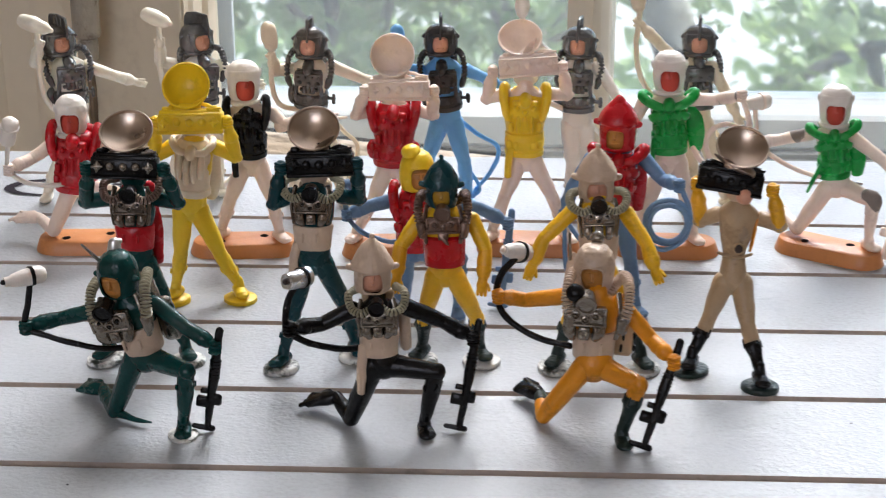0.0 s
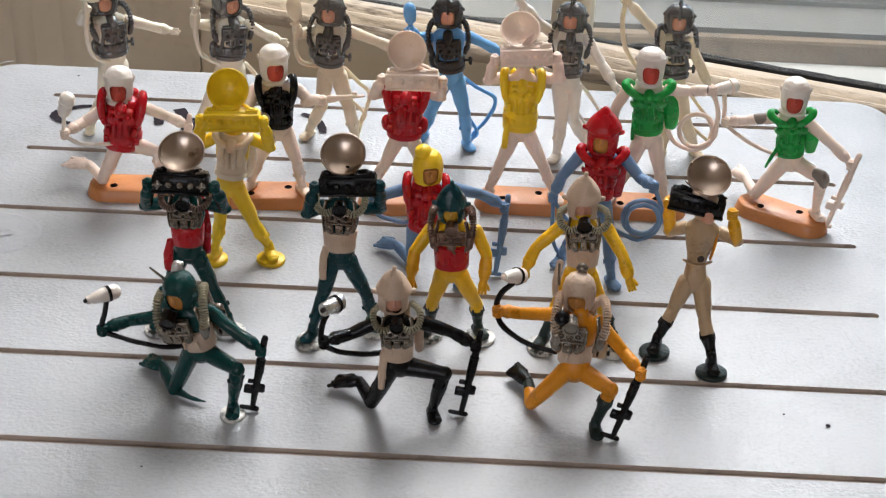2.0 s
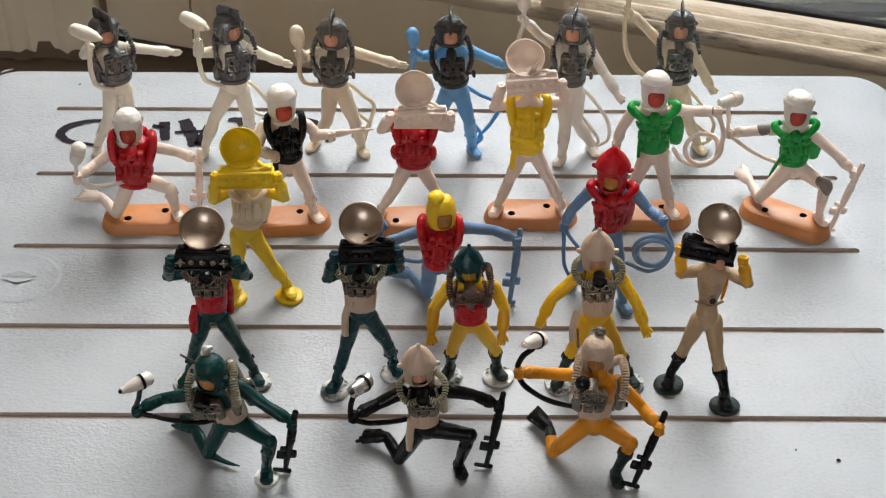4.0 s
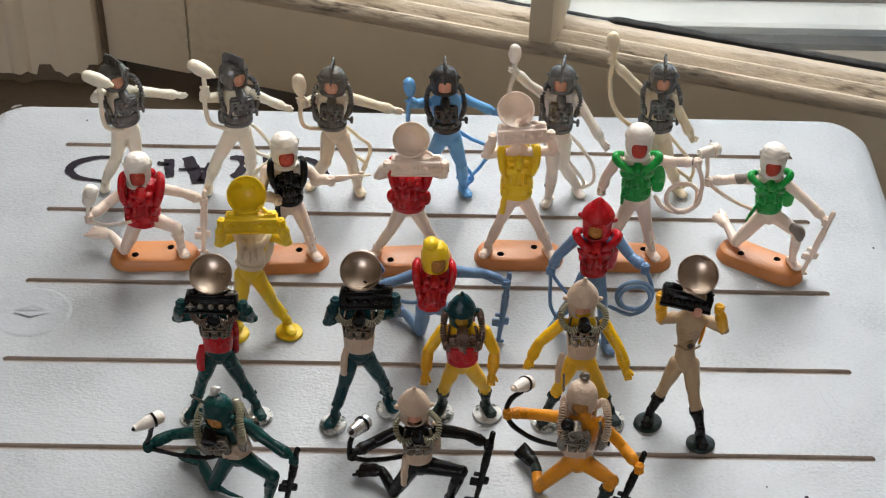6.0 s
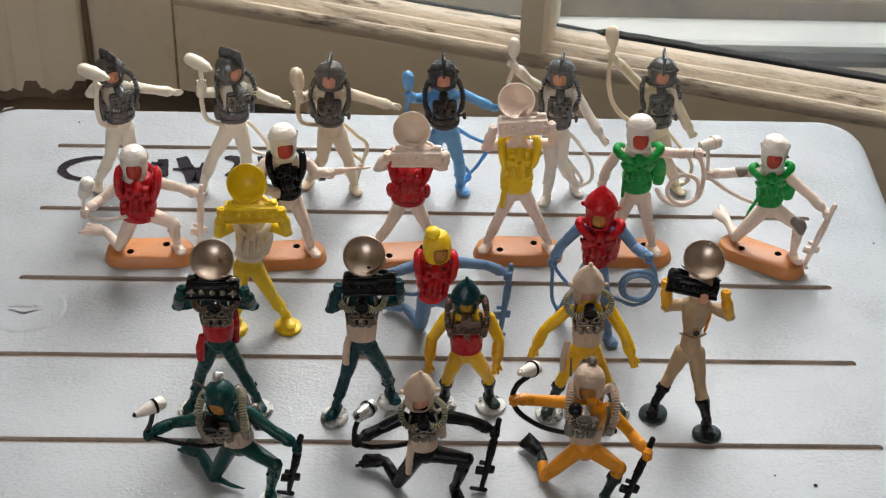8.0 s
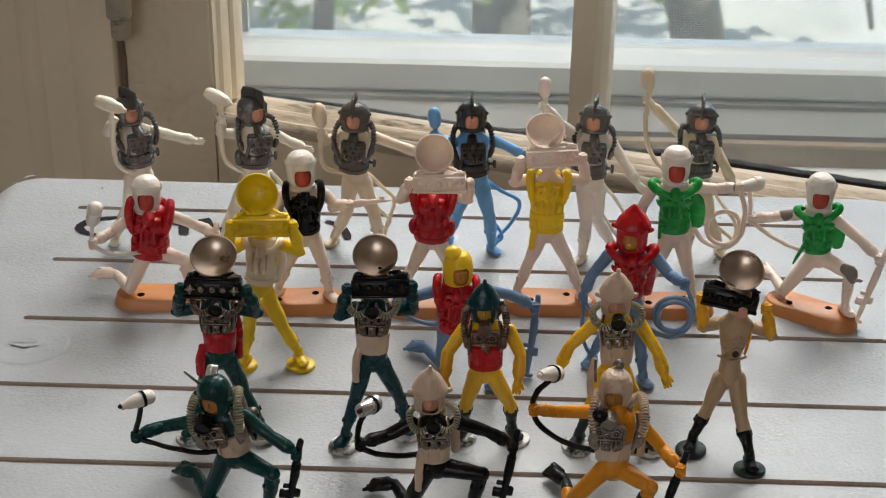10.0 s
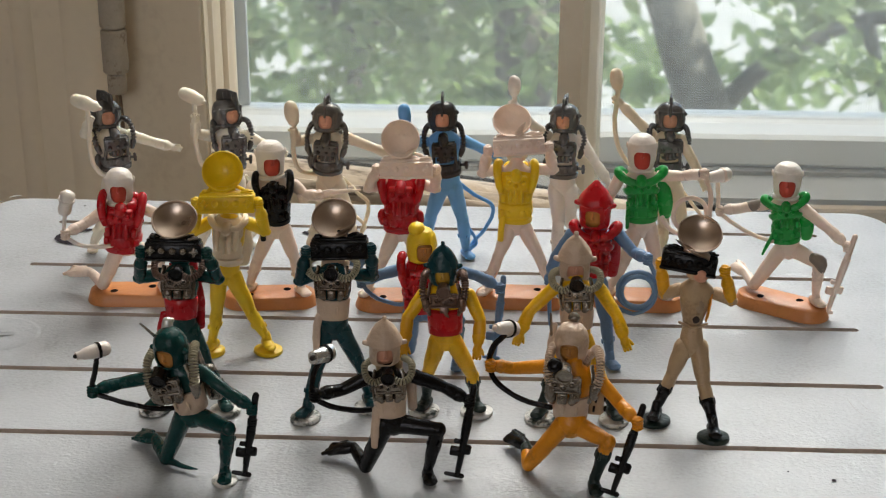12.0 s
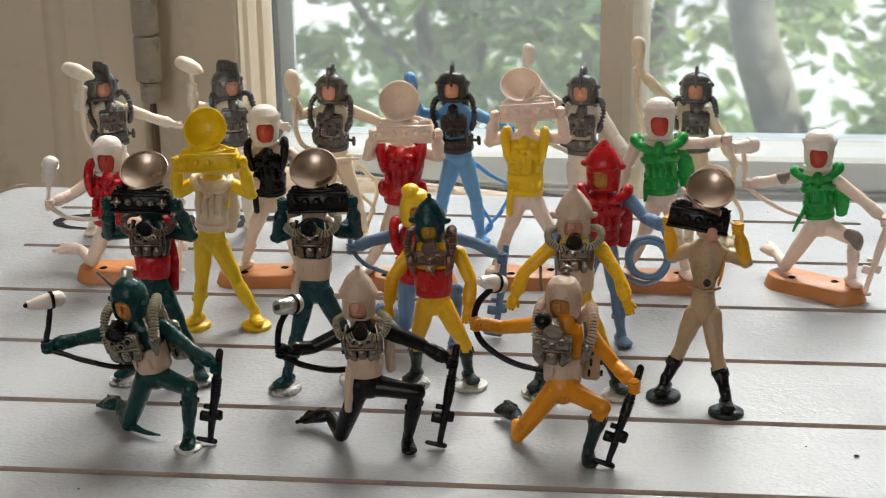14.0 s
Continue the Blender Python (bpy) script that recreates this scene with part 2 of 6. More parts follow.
        for a in range(3):
            for b2 in range(a + 1, 3):
                c2 = 3 - a - b2
                for p in (-1, 1):
                    for q in (-1, 1):
                        t0, t1 = [0, 0, 0], [0, 0, 0]
                        t0[a] = t1[a] = p
                        t0[b2] = t1[b2] = q
                        t0[c2], t1[c2] = -1, 1
                        face([idx[a, tuple(t0)], idx[a, tuple(t1)], idx[b2, tuple(t1)], idx[b2, tuple(t0)]])
        for sx in (-1, 1):
            for sy in (-1, 1):
                for sz in (-1, 1):
                    face([idx[i, (sx, sy, sz)] for i in range(3)])

    def lathe(self, c, turn, prof, mat, n=24, window=None, start=True, end=True):
        """A turned form: (radius, height[, deep]) pairs about the local z; window: (half angle in degrees, low, high) left open to the front (-y), with rounded corners."""
        c, s, base = Vector(c), self.slot(mat), len(self.v)
        for r, z, *dp in prof:
            k2 = dp[0] if dp else 1.0
            for k in range(n):
                a = 2 * math.pi * (k + 0.5) / n - math.pi / 2
                self.v.append(c + turn @ Vector((r * math.cos(a), r * k2 * math.sin(a), z)))
        for i in range(len(prof) - 1):
            for k in range(n):
                if window:
                    mid = ((k + 1) % n) * 360.0 / n
                    off = min(mid, 360 - mid)
                    zm = (prof[i][1] + prof[i + 1][1]) / 2
                    zc, zh = (window[1] + window[2]) / 2, (window[2] - window[1]) / 2
                    if (off / window[0]) ** 3.2 + abs((zm - zc) / zh) ** 3.2 < 1.0:
                        continue
                a, b = base + i * n + k, base + i * n + (k + 1) % n
                self.f.append((a, b, b + n, a + n))
                self.m.append(s)
        if start:
            self.f.append(tuple(base + k for k in range(n))[::-1])
            self.m.append(s)
        if end:
            e = base + (len(prof) - 1) * n
            self.f.append(tuple(e + k for k in range(n)))
            self.m.append(s)

    def plate(self, c, turn, length, width, thick, mat, hole_mat, holes):
        """A stadium-shaped stand with sloping sides and round holes."""
        c = Vector(c)
        bm = bmesh.new()
        r, hl, N = width / 2, length / 2 - width / 2, 14

        def outline(k, z):
            pts = []
            for sgn, a0 in ((1, -90), (-1, 90)):
                for i in range(N + 1):
                    a = radians(a0 + 180 * i / N)
                    pts.append((sgn * hl + (r + k) * math.cos(a), (r + k) * math.sin(a), z))
            return [bm.verts.new(p) for p in pts]
        loops = [outline(0.6, 0.0), outline(0.5, 0.7), outline(-0.7, thick - 0.35), outline(-1.1, thick)]
        n = len(loops[0])
        for a, b in zip(loops, loops[1:]):
            for i in range(n):
                bm.faces.new((a[i], a[(i + 1) % n], b[(i + 1) % n], b[i]))
        bm.faces.new(loops[0][::-1])
        edges = [bm.edges.get((loops[-1][i], loops[-1][(i + 1) % n])) for i in range(n)]
        inner = []
        for hx, hy, hr in holes:
            top = [bm.verts.new((hx + hr * math.cos(2 * math.pi * k / 14), hy + hr * math.sin(2 * math.pi * k / 14), thick)) for k in range(14)]
            low = [bm.verts.new((v.co.x, v.co.y, thick - 3.2)) for v in top]
            for k in range(14):
                edges.append(bm.edges.new((top[k], top[(k + 1) % 14])))
                inner.append(bm.faces.new((top[k], low[k], low[(k + 1) % 14], top[(k + 1) % 14])))
            inner.append(bm.faces.new(low))
        bmesh.ops.triangle_fill(bm, use_beauty=True, use_dissolve=False, edges=edges, normal=(0, 0, 1))
        inner = set(inner)
        bm.verts.index_update()
        base, s, sh = len(self.v), self.slot(mat), self.slot(hole_mat)
        for v in bm.verts:
            self.v.append(c + turn @ v.co)
        for f in bm.faces:
            self.f.append(tuple(base + v.index for v in f.verts))
            self.m.append(sh if f in inner else s)
        bm.free()

    def done(self, name, label, group):
        me = bpy.data.meshes.new(name)
        lumps = [v if i in self.true else v + (noise.noise_vector(v * 0.33) * 0.20 + noise.noise_vector(v * 0.95 + Vector((7, 3, 1))) * 0.09) * min(1.0, max(0.0, v.z / 3.0)) for i, v in enumerate(self.v)]
        me.from_pydata([tuple((v - self.o) * 0.001) for v in lumps], [], self.f)
        for m in self.mats:
            me.materials.append(m)
        me.polygons.foreach_set("material_index", self.m)
        me.update()
        bm = bmesh.new()
        bm.from_mesh(me)
        bmesh.ops.recalc_face_normals(bm, faces=bm.faces)
        bm.to_mesh(me)
        bm.free()
        me.shade_smooth()
        me.set_sharp_from_angle(angle=radians(48))
        ob = new(name, me)
        ob.location = self.o * 0.001
        return tagged(ob, label, "toy figure", group)

# ---- the room ----
OLD_PAINT = material("aged_cream_paint", (0.82, 0.715, 0.54), 0.40, vary=0.06, fine=160.0, broad=9.0, bump=0.25, tint=(0.68, 0.57, 0.41), folds=0.4)
BEAD_PAINT = material("soiled_cream_paint", (0.50, 0.42, 0.315), 0.45, vary=0.25, fine=420.0, broad=60.0, bump=0.8, tint=(0.075, 0.052, 0.034), stretch=0.22, grain=0.6)
WALL_PAINT = material("room_wall_paint", (0.52, 0.46, 0.38), 0.6, vary=0.06, fine=60.0, broad=3.0, bump=0.2, folds=0.4)
CEIL_PAINT = material("ceiling_paint", (0.50, 0.46, 0.41), 0.7, vary=0.04, fine=60.0, broad=3.0, bump=0.2, folds=0.4)
FLOOR_WOOD = material("dark_floor_wood", (0.13, 0.075, 0.042), 0.4, vary=0.2, fine=60.0, broad=7.0)
BARE_WOOD = material("weathered_bare_wood", (0.19, 0.135, 0.085), 0.65, vary=0.25, fine=300.0, broad=30.0, bump=0.6)
LEDGE_WOOD = material("grimy_ledge_wood", (0.165, 0.125, 0.085), 0.6, vary=0.25, fine=240.0, broad=18.0, bump=0.5)
FRAME_METAL = material("white_window_metal", (0.50, 0.51, 0.51), 0.36, vary=0.06, fine=200.0, broad=12.0, bump=0.15, folds=0.4)
SILL_PAINT = material("grey_sill_paint", (0.18, 0.175, 0.165), 0.45, vary=0.10, fine=220.0, broad=14.0, bump=0.3)
SILL_WHITE = material("white_sill_paint", (0.55, 0.55, 0.54), 0.42, vary=0.05, fine=220.0, broad=14.0, bump=0.2, folds=0.4)
GASKET_AND_GAP = material("black_gasket_and_gap_shade", (0.012, 0.012, 0.012), 0.8, vary=0.3, bump=0.4, spec=0.15)
RUST = material("paint_chipped_hinge", (0.42, 0.37, 0.29), 0.45, vary=0.14, fine=700.0, broad=120.0, bump=0.6, tint=(0.12, 0.065, 0.035))
SCREEN_WIRE = material("grey_screen_wire", (0.25, 0.255, 0.26), 0.5, metal=0.2, vary=0.1)


def pane_material():
    """Old window glass: clear; its pale veil of dust also mixes haze in."""
    m = bpy.data.materials.new("dusty_hazed_window_glass")
    m.use_nodes = True
    nt = m.node_tree
    nt.nodes.remove(nt.nodes["Principled BSDF"])
    out = nt.nodes["Material Output"]
    clear, gloss, dust = nt.nodes.new("ShaderNodeBsdfRefraction"), nt.nodes.new("ShaderNodeBsdfGlossy"), nt.nodes.new("ShaderNodeBsdfTranslucent")
    clear.inputs["Color"].default_value = (0.94, 0.96, 0.95, 1)
    gloss.inputs["Roughness"].default_value = 0.03
    clear.inputs["IOR"].default_value, clear.inputs["Roughness"].default_value = 1.1, 0.075
    dust.inputs["Color"].default_value = (0.80, 0.82, 0.80, 1)
    fres = nt.nodes.new("ShaderNodeFresnel")
    fres.inputs["IOR"].default_value = 1.45
    co, n = nt.nodes.new("ShaderNodeTexCoord"), nt.nodes.new("ShaderNodeTexNoise")
    n.inputs["Scale"].default_value, n.inputs["Detail"].default_value = 14.0, 6.0
    nt.links.new(co.outputs["Object"], n.inputs["Vector"])
    mr = nt.nodes.new("ShaderNodeMapRange")
    mr.inputs["To Min"].default_value, mr.inputs["To Max"].default_value = 0.018, 0.05
    nt.links.new(n.outputs["Fac"], mr.inputs["Value"])
    a, b = nt.nodes.new("ShaderNodeMixShader"), nt.nodes.new("ShaderNodeMixShader")
    nt.links.new(mr.outputs["Result"], a.inputs["Fac"])
    nt.links.new(clear.outputs[0], a.inputs[1])
    nt.links.new(dust.outputs[0], a.inputs[2])
    nt.links.new(fres.outputs[0], b.inputs["Fac"])
    nt.links.new(a.outputs[0], b.inputs[1])
    nt.links.new(gloss.outputs[0], b.inputs[2])
    nt.links.new(b.outputs[0], out.inputs["Surface"])
    return m


GLASS = pane_material()


def structure(name, bm, mat, smooth=None):
    return tagged(part(name, bm, mat, None, "", smooth), kind="structure")


bm = bmesh.new()
add_box(bm, -1.8, 2.0, -2.6, 0.75, -0.56, -0.50)
structure("floor", bm, FLOOR_WOOD)
bm = bmesh.new()
add_box(bm, -1.8, 2.0, -2.6, 0.80, 1.90, 1.96)
structure("ceiling", bm, CEIL_PAINT)
# the window wall, with its opening
bm = bmesh.new()
for x0, x1, z0, z1 in ((-1.8, -0.44, -0.5, 1.9), (1.25, 2.0, -0.5, 1.9), (-0.44, 1.25, 1.45, 1.9), (-0.44, 1.25, -0.5, -0.19)):
    add_box(bm, x0, x1, 0.42, 0.72, z0, z1)
structure("wall_north", bm, WALL_PAINT)
bm = bmesh.new()
add_box(bm, -1.9, -1.8, -2.6, 0.75, -0.5, 1.9)
structure("wall_west", bm, WALL_PAINT)
# the unseen wall behind, with an opening made up for the fill lamp
bm = bmesh.new()
for x0, x1, z0, z1 in ((-1.8, -1.15, -0.5, 1.9), (0.05, 2.0, -0.5, 1.9), (-1.15, 0.05, 1.70, 1.9), (-1.15, 0.05, -0.5, 0.50)):
    add_box(bm, x0, x1, -2.7, -2.6, z0, z1)
structure("wall_south", bm, WALL_PAINT)
bm = bmesh.new()
add_box(bm, 2.0, 2.1, -2.6, 0.75, -0.5, 1.9)
structure("wall_east", bm, WALL_PAINT)
# the storey below
bm = bmesh.new()
add_box(bm, -1.9, 2.1, -2.7, 0.72, -3.6, -0.565)
structure("wall_lower", bm, WALL_PAINT)

# window board under the casement, and the stepped sill behind it
bm = bmesh.new()
add_box(bm, -0.62, 1.25, 0.20, 0.440, -0.195, -0.163, 0.006)
structure("window_board", bm, LEDGE_WOOD, 40)
bm = bmesh.new()
add_prism(bm, [(0.441, -0.20), (0.441, -0.161), (0.452, -0.161), (0.455, -0.170), (0.466, -0.170), (0.466, -0.20)], -0.43, 1.24, "x")
structure("window_track", bm, GASKET_AND_GAP)
bm = bmesh.new()
add_prism(bm, [(0.467, -0.20), (0.467, -0.165), (0.470, -0.163), (0.499, -0.163), (0.499, -0.20)], -0.43, 1.24, "x")
structure("window_sill", bm, SILL_WHITE)
bm = bmesh.new()
add_prism(bm, [(0.500, -0.20), (0.500, -0.149), (0.501, -0.147), (0.506, -0.146), (0.508, -0.20)], -0.43, 1.24, "x")
structure("sill_strip", bm, BARE_WOOD)
bm = bmesh.new()
add_prism(bm, [(0.5085, -0.20), (0.5085, -0.143), (0.530, -0.139), (0.540, -0.1375), (0.540, -0.134), (0.549, -0.134), (0.549, -0.20)], -0.43, 1.24, "x")
structure("sill_step", bm, SILL_PAINT)

# outer window: metal frame with a lower rail, side rails, a clear pane and an insect screen
outer = tagged(new("window_1"), "white metal outer window with insect screen", "window", kind="structure")
bm = bmesh.new()
add_prism(bm, [(0.550, -0.20), (0.550, -0.133), (0.546, -0.131), (0.546, -0.112), (0.549, -0.109), (0.568, -0.107), (0.574, -0.1040), (0.590, -0.1040), (0.590, -0.20)], -0.43, 1.24, "x")
part("bottom_rail", bm, FRAME_METAL, outer)
for x0, x1 in ((-0.235, -0.170), (1.17, 1.24)):
    bm = bmesh.new()
    add_prism(bm, [(x0, 0.552), (x0, 0.588), (x1, 0.588), (x1, 0.566), (x1 - 0.012, 0.562), (x1 - 0.014, 0.552)], -0.1035, 1.40, "z")
    part("side_rail", bm, FRAME_METAL, outer)
bm = bmesh.new()
add_box(bm, -0.235, 1.24, 0.552, 0.588, 1.401, 1.45, 0.003)
part("top_rail", bm, FRAME_METAL, outer)
bm = bmesh.new()
add_box(bm, -0.175, 1.175, 0.5765, 0.5795, -0.112, 1.405)
pane = part("pane", bm, GLASS, outer)
pane.visible_shadow = False
bm = bmesh.new()
add_box(bm, -0.1605, -0.1575, 0.556, 0.572, -0.1035, 1.40)
part("gasket", bm, GASKET_AND_GAP, outer)
bm = bmesh.new()
add_box(bm, -0.1655, -0.1490, 0.5815, 0.588, -0.1035, 1.40)
part("inner_rail", bm, FRAME_METAL, outer)

# insect screen: fine crossed wires
wires, faces = [], []


def wire(a, b, t):
    n = len(wires)
    d = (Vector(b) - Vector(a)).normalized()
    u = Vector((0, 1, 0))
    w = d.cross(u)
    for p in (a, b):
        for q in (u * t, w * t, -u * t, -w * t):
            wires.append(tuple(Vector(p) + q))
    faces.extend((n + k, n + (k + 1) % 4, n + 4 + (k + 1) % 4, n + 4 + k) for k in range(4))


pitch = 0.0019
for i in range(int((1.165 + 0.165) / pitch)):
    x = -0.1650 + i * pitch
    wire((x, 0.566, -0.103), (x, 0.566, 0.45), 0.00009)
for i in range(int(0.553 / pitch)):
    z = -0.1025 + i * pitch
    wire((-0.1655, 0.5664, z), (1.168, 0.5664, z), 0.00009)
me = bpy.data.meshes.new("insect_screen")
me.from_pydata(wires, [], faces)
me.materials.append(SCREEN_WIRE)
scr = new("insect_screen", me)
scr.visible_shadow = False
tagged(scr, "fine grey metal insect screen in the outer window", "screen", kind="stuff")

# casing at the left of the window, lightly moulded and chipped at its foot
CASING = [(-0.60, 0.419), (-0.60, 0.379), (-0.2600, 0.379), (-0.2575, 0.3765), (-0.2530, 0.3755), (-0.2490, 0.3765), (-0.2465, 0.379), (-0.2290, 0.3795), (-0.2270, 0.3780), (-0.2235, 0.3768), (-0.2170, 0.3765), (-0.2085, 0.3780), (-0.2030, 0.3800), (-0.2005, 0.3840), (-0.2000, 0.419)]
bm = bmesh.new()
add_prism(bm, CASING, -0.147, 1.5, "z")
structure("window_casing", bm, OLD_PAINT, 35)
bm = bmesh.new()
add_prism(bm, [(x, min(y + 0.0016, 0.419)) for x, y in CASING], -0.1625, -0.1472, "z")
structure("casing_foot", bm, BARE_WOOD, 35)
# the ragged lower edge of the paint, left on the foot of the casing
bm = bmesh.new()
rnd = random.Random(5)
edge = []
for (xa, ya), (xb, yb) in zip(CASING[1:-1], CASING[2:]):
    m = max(1, int(abs(xb - xa) / 0.0022))
    edge += [(xa + (xb - xa) * q / m, ya + (yb - ya) * q / m) for q in range(m)]
tops, lows = [], []
for x, y in edge:
    d = 0.0075 + 0.0060 * noise.noise(Vector((x * 55.0, 3.0, 0))) + 0.0045 * noise.noise(Vector((x * 190.0, 9.0, 0)))
    if -0.243 < x < -0.232 or x > -0.210:
        d *= 0.25
    tops.append((bm.verts.new((x, y + 0.0001, -0.1468)), bm.verts.new((x, y + 0.0030, -0.1468))))
    z = -0.147 - max(0.0006, min(0.0145, d))
    lows.append((bm.verts.new((x, y + 0.0001, z)), bm.verts.new((x, y + 0.0030, z))))
for q in range(len(edge) - 1):
    bm.faces.new((tops[q][0], lows[q][0], lows[q + 1][0], tops[q + 1][0]))
    bm.faces.new((lows[q][0], lows[q][1], lows[q + 1][1], lows[q + 1][0]))
structure("paint_flakes", bm, OLD_PAINT)
# black backing strip: the shade in the gap is put into its colour
bm = bmesh.new()
add_box(bm, -0.1995, -0.1900, 0.400, 0.43, -0.1625, 1.45)
structure("window_gap_shade", bm, GASKET_AND_GAP)
# a split sliver of bare wood beside the gap
bm = bmesh.new()
prof = [(-0.1998, 0.3835), (-0.1975, 0.3825), (-0.1968, 0.390), (-0.1998, 0.398)]
lo = [bm.verts.new((x, y, -0.150)) for x, y in prof]
ks = [(1.0, -0.120), (0.8, -0.085), (1.1, -0.050), (0.6, -0.022)]
prev = lo
for kk, z in ks:
    nxt = [bm.verts.new((-0.1998 + (x + 0.1998) * kk, y, z)) for x, y in prof]
    for q in range(4):
        bm.faces.new((prev[q], prev[(q + 1) % 4], nxt[(q + 1) % 4], nxt[q]))
    prev = nxt
bm.faces.new(lo[::-1])
bm.faces.new(prev)
structure("wood_sliver", bm, BARE_WOOD)

# painted hinge barrel, knuckle by knuckle
hinge = tagged(new("hinge"), "paint-covered steel hinge barrel with rust at its joints", "hinge")
hinge.location = (-0.1935, 0.366, -0.0265)
for i, (z0, z1) in enumerate(((0.0, 0.012), (0.0128, 0.040), (0.0408, 0.0655), (0.0663, 0.091), (0.0918, 0.130))):
    bm = bmesh.new()
    r = 0.0058 if i == 0 else 0.0078
    prof = [(r * 0.86, z0), (r, z0 + 0.0012), (r, z1 - 0.0012), (r * 0.86, z1)]
    rows = [[bm.verts.new((q * math.cos(2 * math.pi * k / 20), q * math.sin(2 * math.pi * k / 20), z)) for k in range(20)] for q, z in prof]
    for a, b in zip(rows, rows[1:]):
        for k in range(20):
            bm.faces.new((a[k], a[(k + 1) % 20], b[(k + 1) % 20], b[k]))
    bm.faces.new(rows[0][::-1])
    bm.faces.new(rows[-1])
    part("knuckle" if i else "pin_end", bm, RUST, hinge, smooth=40)

# inner casement, swung a little into the room
case = tagged(new("window_2"), "old cream-painted wooden casement standing ajar", "window", kind="structure")
case.matrix_world = pose(0, 0.33, 0, 0, 0, -16.7)
D = 0.038
bm = bmesh.new()
add_box(bm, -0.2085, -0.1478, 0.0, 0.046, -0.150, 1.38, 0.0015)
part("stile", bm, OLD_PAINT, case)
bm = bmesh.new()
add_box(bm, -0.1473, 0.655, 0.0003, 0.046, -0.1495, -0.0865, 0.0012)
part("bottom_rail", bm, OLD_PAINT, case)
bm = bmesh.new()
crest = [(0.0005, -0.0830), (0.0018, -0.0792), (0.0042, -0.0776), (0.0068, -0.0784), (0.0086, -0.0812), (0.0098, -0.0832), (0.0114, -0.0822), (0.0138, -0.0780), (0.0168, -0.0764), (0.0196, -0.0774), (0.0212, -0.0796), (0.0226, -0.0808), (0.0244, -0.0794), (0.0268, -0.0768), (0.0300, -0.0760), (0.0340, -0.0768), (0.0365, -0.0775)]
add_prism(bm, [(0.0005, -0.0862)] + crest + [(0.0365, -0.0862)], -0.1473, 0.655, "x")
part("bottom_bead", bm, BEAD_PAINT, case, "grimy moulded glazing bead", 40)
bm = bmesh.new()
add_prism(bm, [(-0.1475, 0.002), (-0.1475, D), (-0.1440, D), (-0.1440, 0.026), (-0.1462, 0.023), (-0.1448, 0.019), (-0.1450, 0.010), (-0.1466, 0.007), (-0.1466, 0.002)], -0.0765, 1.38, "z")
part("side_bead", bm, OLD_PAINT, case)
bm = bmesh.new()
add_prism(bm, [(0.0746, 0.0), (0.0746, 0.046), (0.0895, 0.046), (0.0895, 0.026), (0.0912, 0.023), (0.0905, 0.018), (0.0895, 0.011), (0.0905, 0.007), (0.0890, 0.003), (0.0880, 0.0)], -0.0770, 1.38, "z")
part("glazing_bar", bm, OLD_PAINT, case)
bm = bmesh.new()
add_box(bm, 0.600, 0.655, 0.0, 0.046, -0.0765, 1.38, 0.0015)
part("stile", bm, OLD_PAINT, case)
bm = bmesh.new()
add_box(bm, -0.1475, 0.5995, 0.0, 0.046, 1.33, 1.38, 0.0015)
part("top_rail", bm, OLD_PAINT, case)
for x0, x1 in ((-0.1462, 0.0780), (0.0865, 0.6030)):
    bm = bmesh.new()
    add_box(bm, x0, x1, D - 0.0030, D - 0.0006, -0.0800, 1.333)
    pane = part("pane", bm, GLASS, case)
    pane.visible_shadow = False
# crumbling dark putty along the foot of the glass, widened to blacken a gap
bm = bmesh.new()
rnd = random.Random(3)
xs = [-0.1436 + 0.006 * i for i in range(124)]
rows = []
for x in xs:
    # past x = 0.12 the extra black stands in for the gap's shade
    h, w = rnd.uniform(0.0010, 0.0017) + (0.0022 if x > 0.12 else 0.0), rnd.uniform(0.0014, 0.0022) + (0.003 if x > 0.12 else 0)
    rows.append([bm.verts.new(p) for p in ((x, D + 0.0004, -0.0772), (x, D - w, -0.0770), (x, D - w * 0.7, -0.0772 + h * 0.6), (x, D + 0.0004, -0.0772 + h))])
for a, b in zip(rows, rows[1:]):
    for k in range(3):
        bm.faces.new((a[k], b[k], b[k + 1], a[k + 1]))
part("putty", bm, GASKET_AND_GAP, case, "cracked black putty and the dark of a gap")
# joint between stile and rail
bm = bmesh.new()
cr = [(-0.14762 + 0.0006 * noise.noise(Vector((0, q * 0.9, 5))), -0.149 + 0.067 * q / 16) for q in range(17)]
rows = [[bm.verts.new((x - w, -0.0003, z)), bm.verts.new((x + w, -0.0003, z))] for q, (x, z) in enumerate(cr) for w in (0.00012 + 0.0003 * abs(noise.noise(Vector((q * 0.7, 1, 2)))),)]
for a, b in zip(rows, rows[1:]):
    bm.faces.new((a[0], a[1], b[1], b[0]))
part("joint", bm, LEDGE_WOOD, case, "hairline crack in the paint")

# ---- outside ----
GROUND = material("sunlit_pale_paving", (0.39, 0.385, 0.37), 0.8, vary=0.15, fine=4.0, broad=0.5, bump=0.2)
BARK = material("grey_bark", (0.10, 0.095, 0.078), 0.85, vary=0.4, worn=0.10, fine=70.0, broad=14.0, bump=1.0, tint=(0.035, 0.034, 0.024), grain=0.6)
LEAF = material("fresh_leaf", (0.10, 0.155, 0.06), 0.45, vary=0.35, fine=20.0, broad=2.2, bump=0.0)
nt = LEAF.node_tree
thin, blend = nt.nodes.new("ShaderNodeBsdfTranslucent"), nt.nodes.new("ShaderNodeMixShader")
thin.inputs["Color"].default_value = (0.37, 0.48, 0.20, 1)
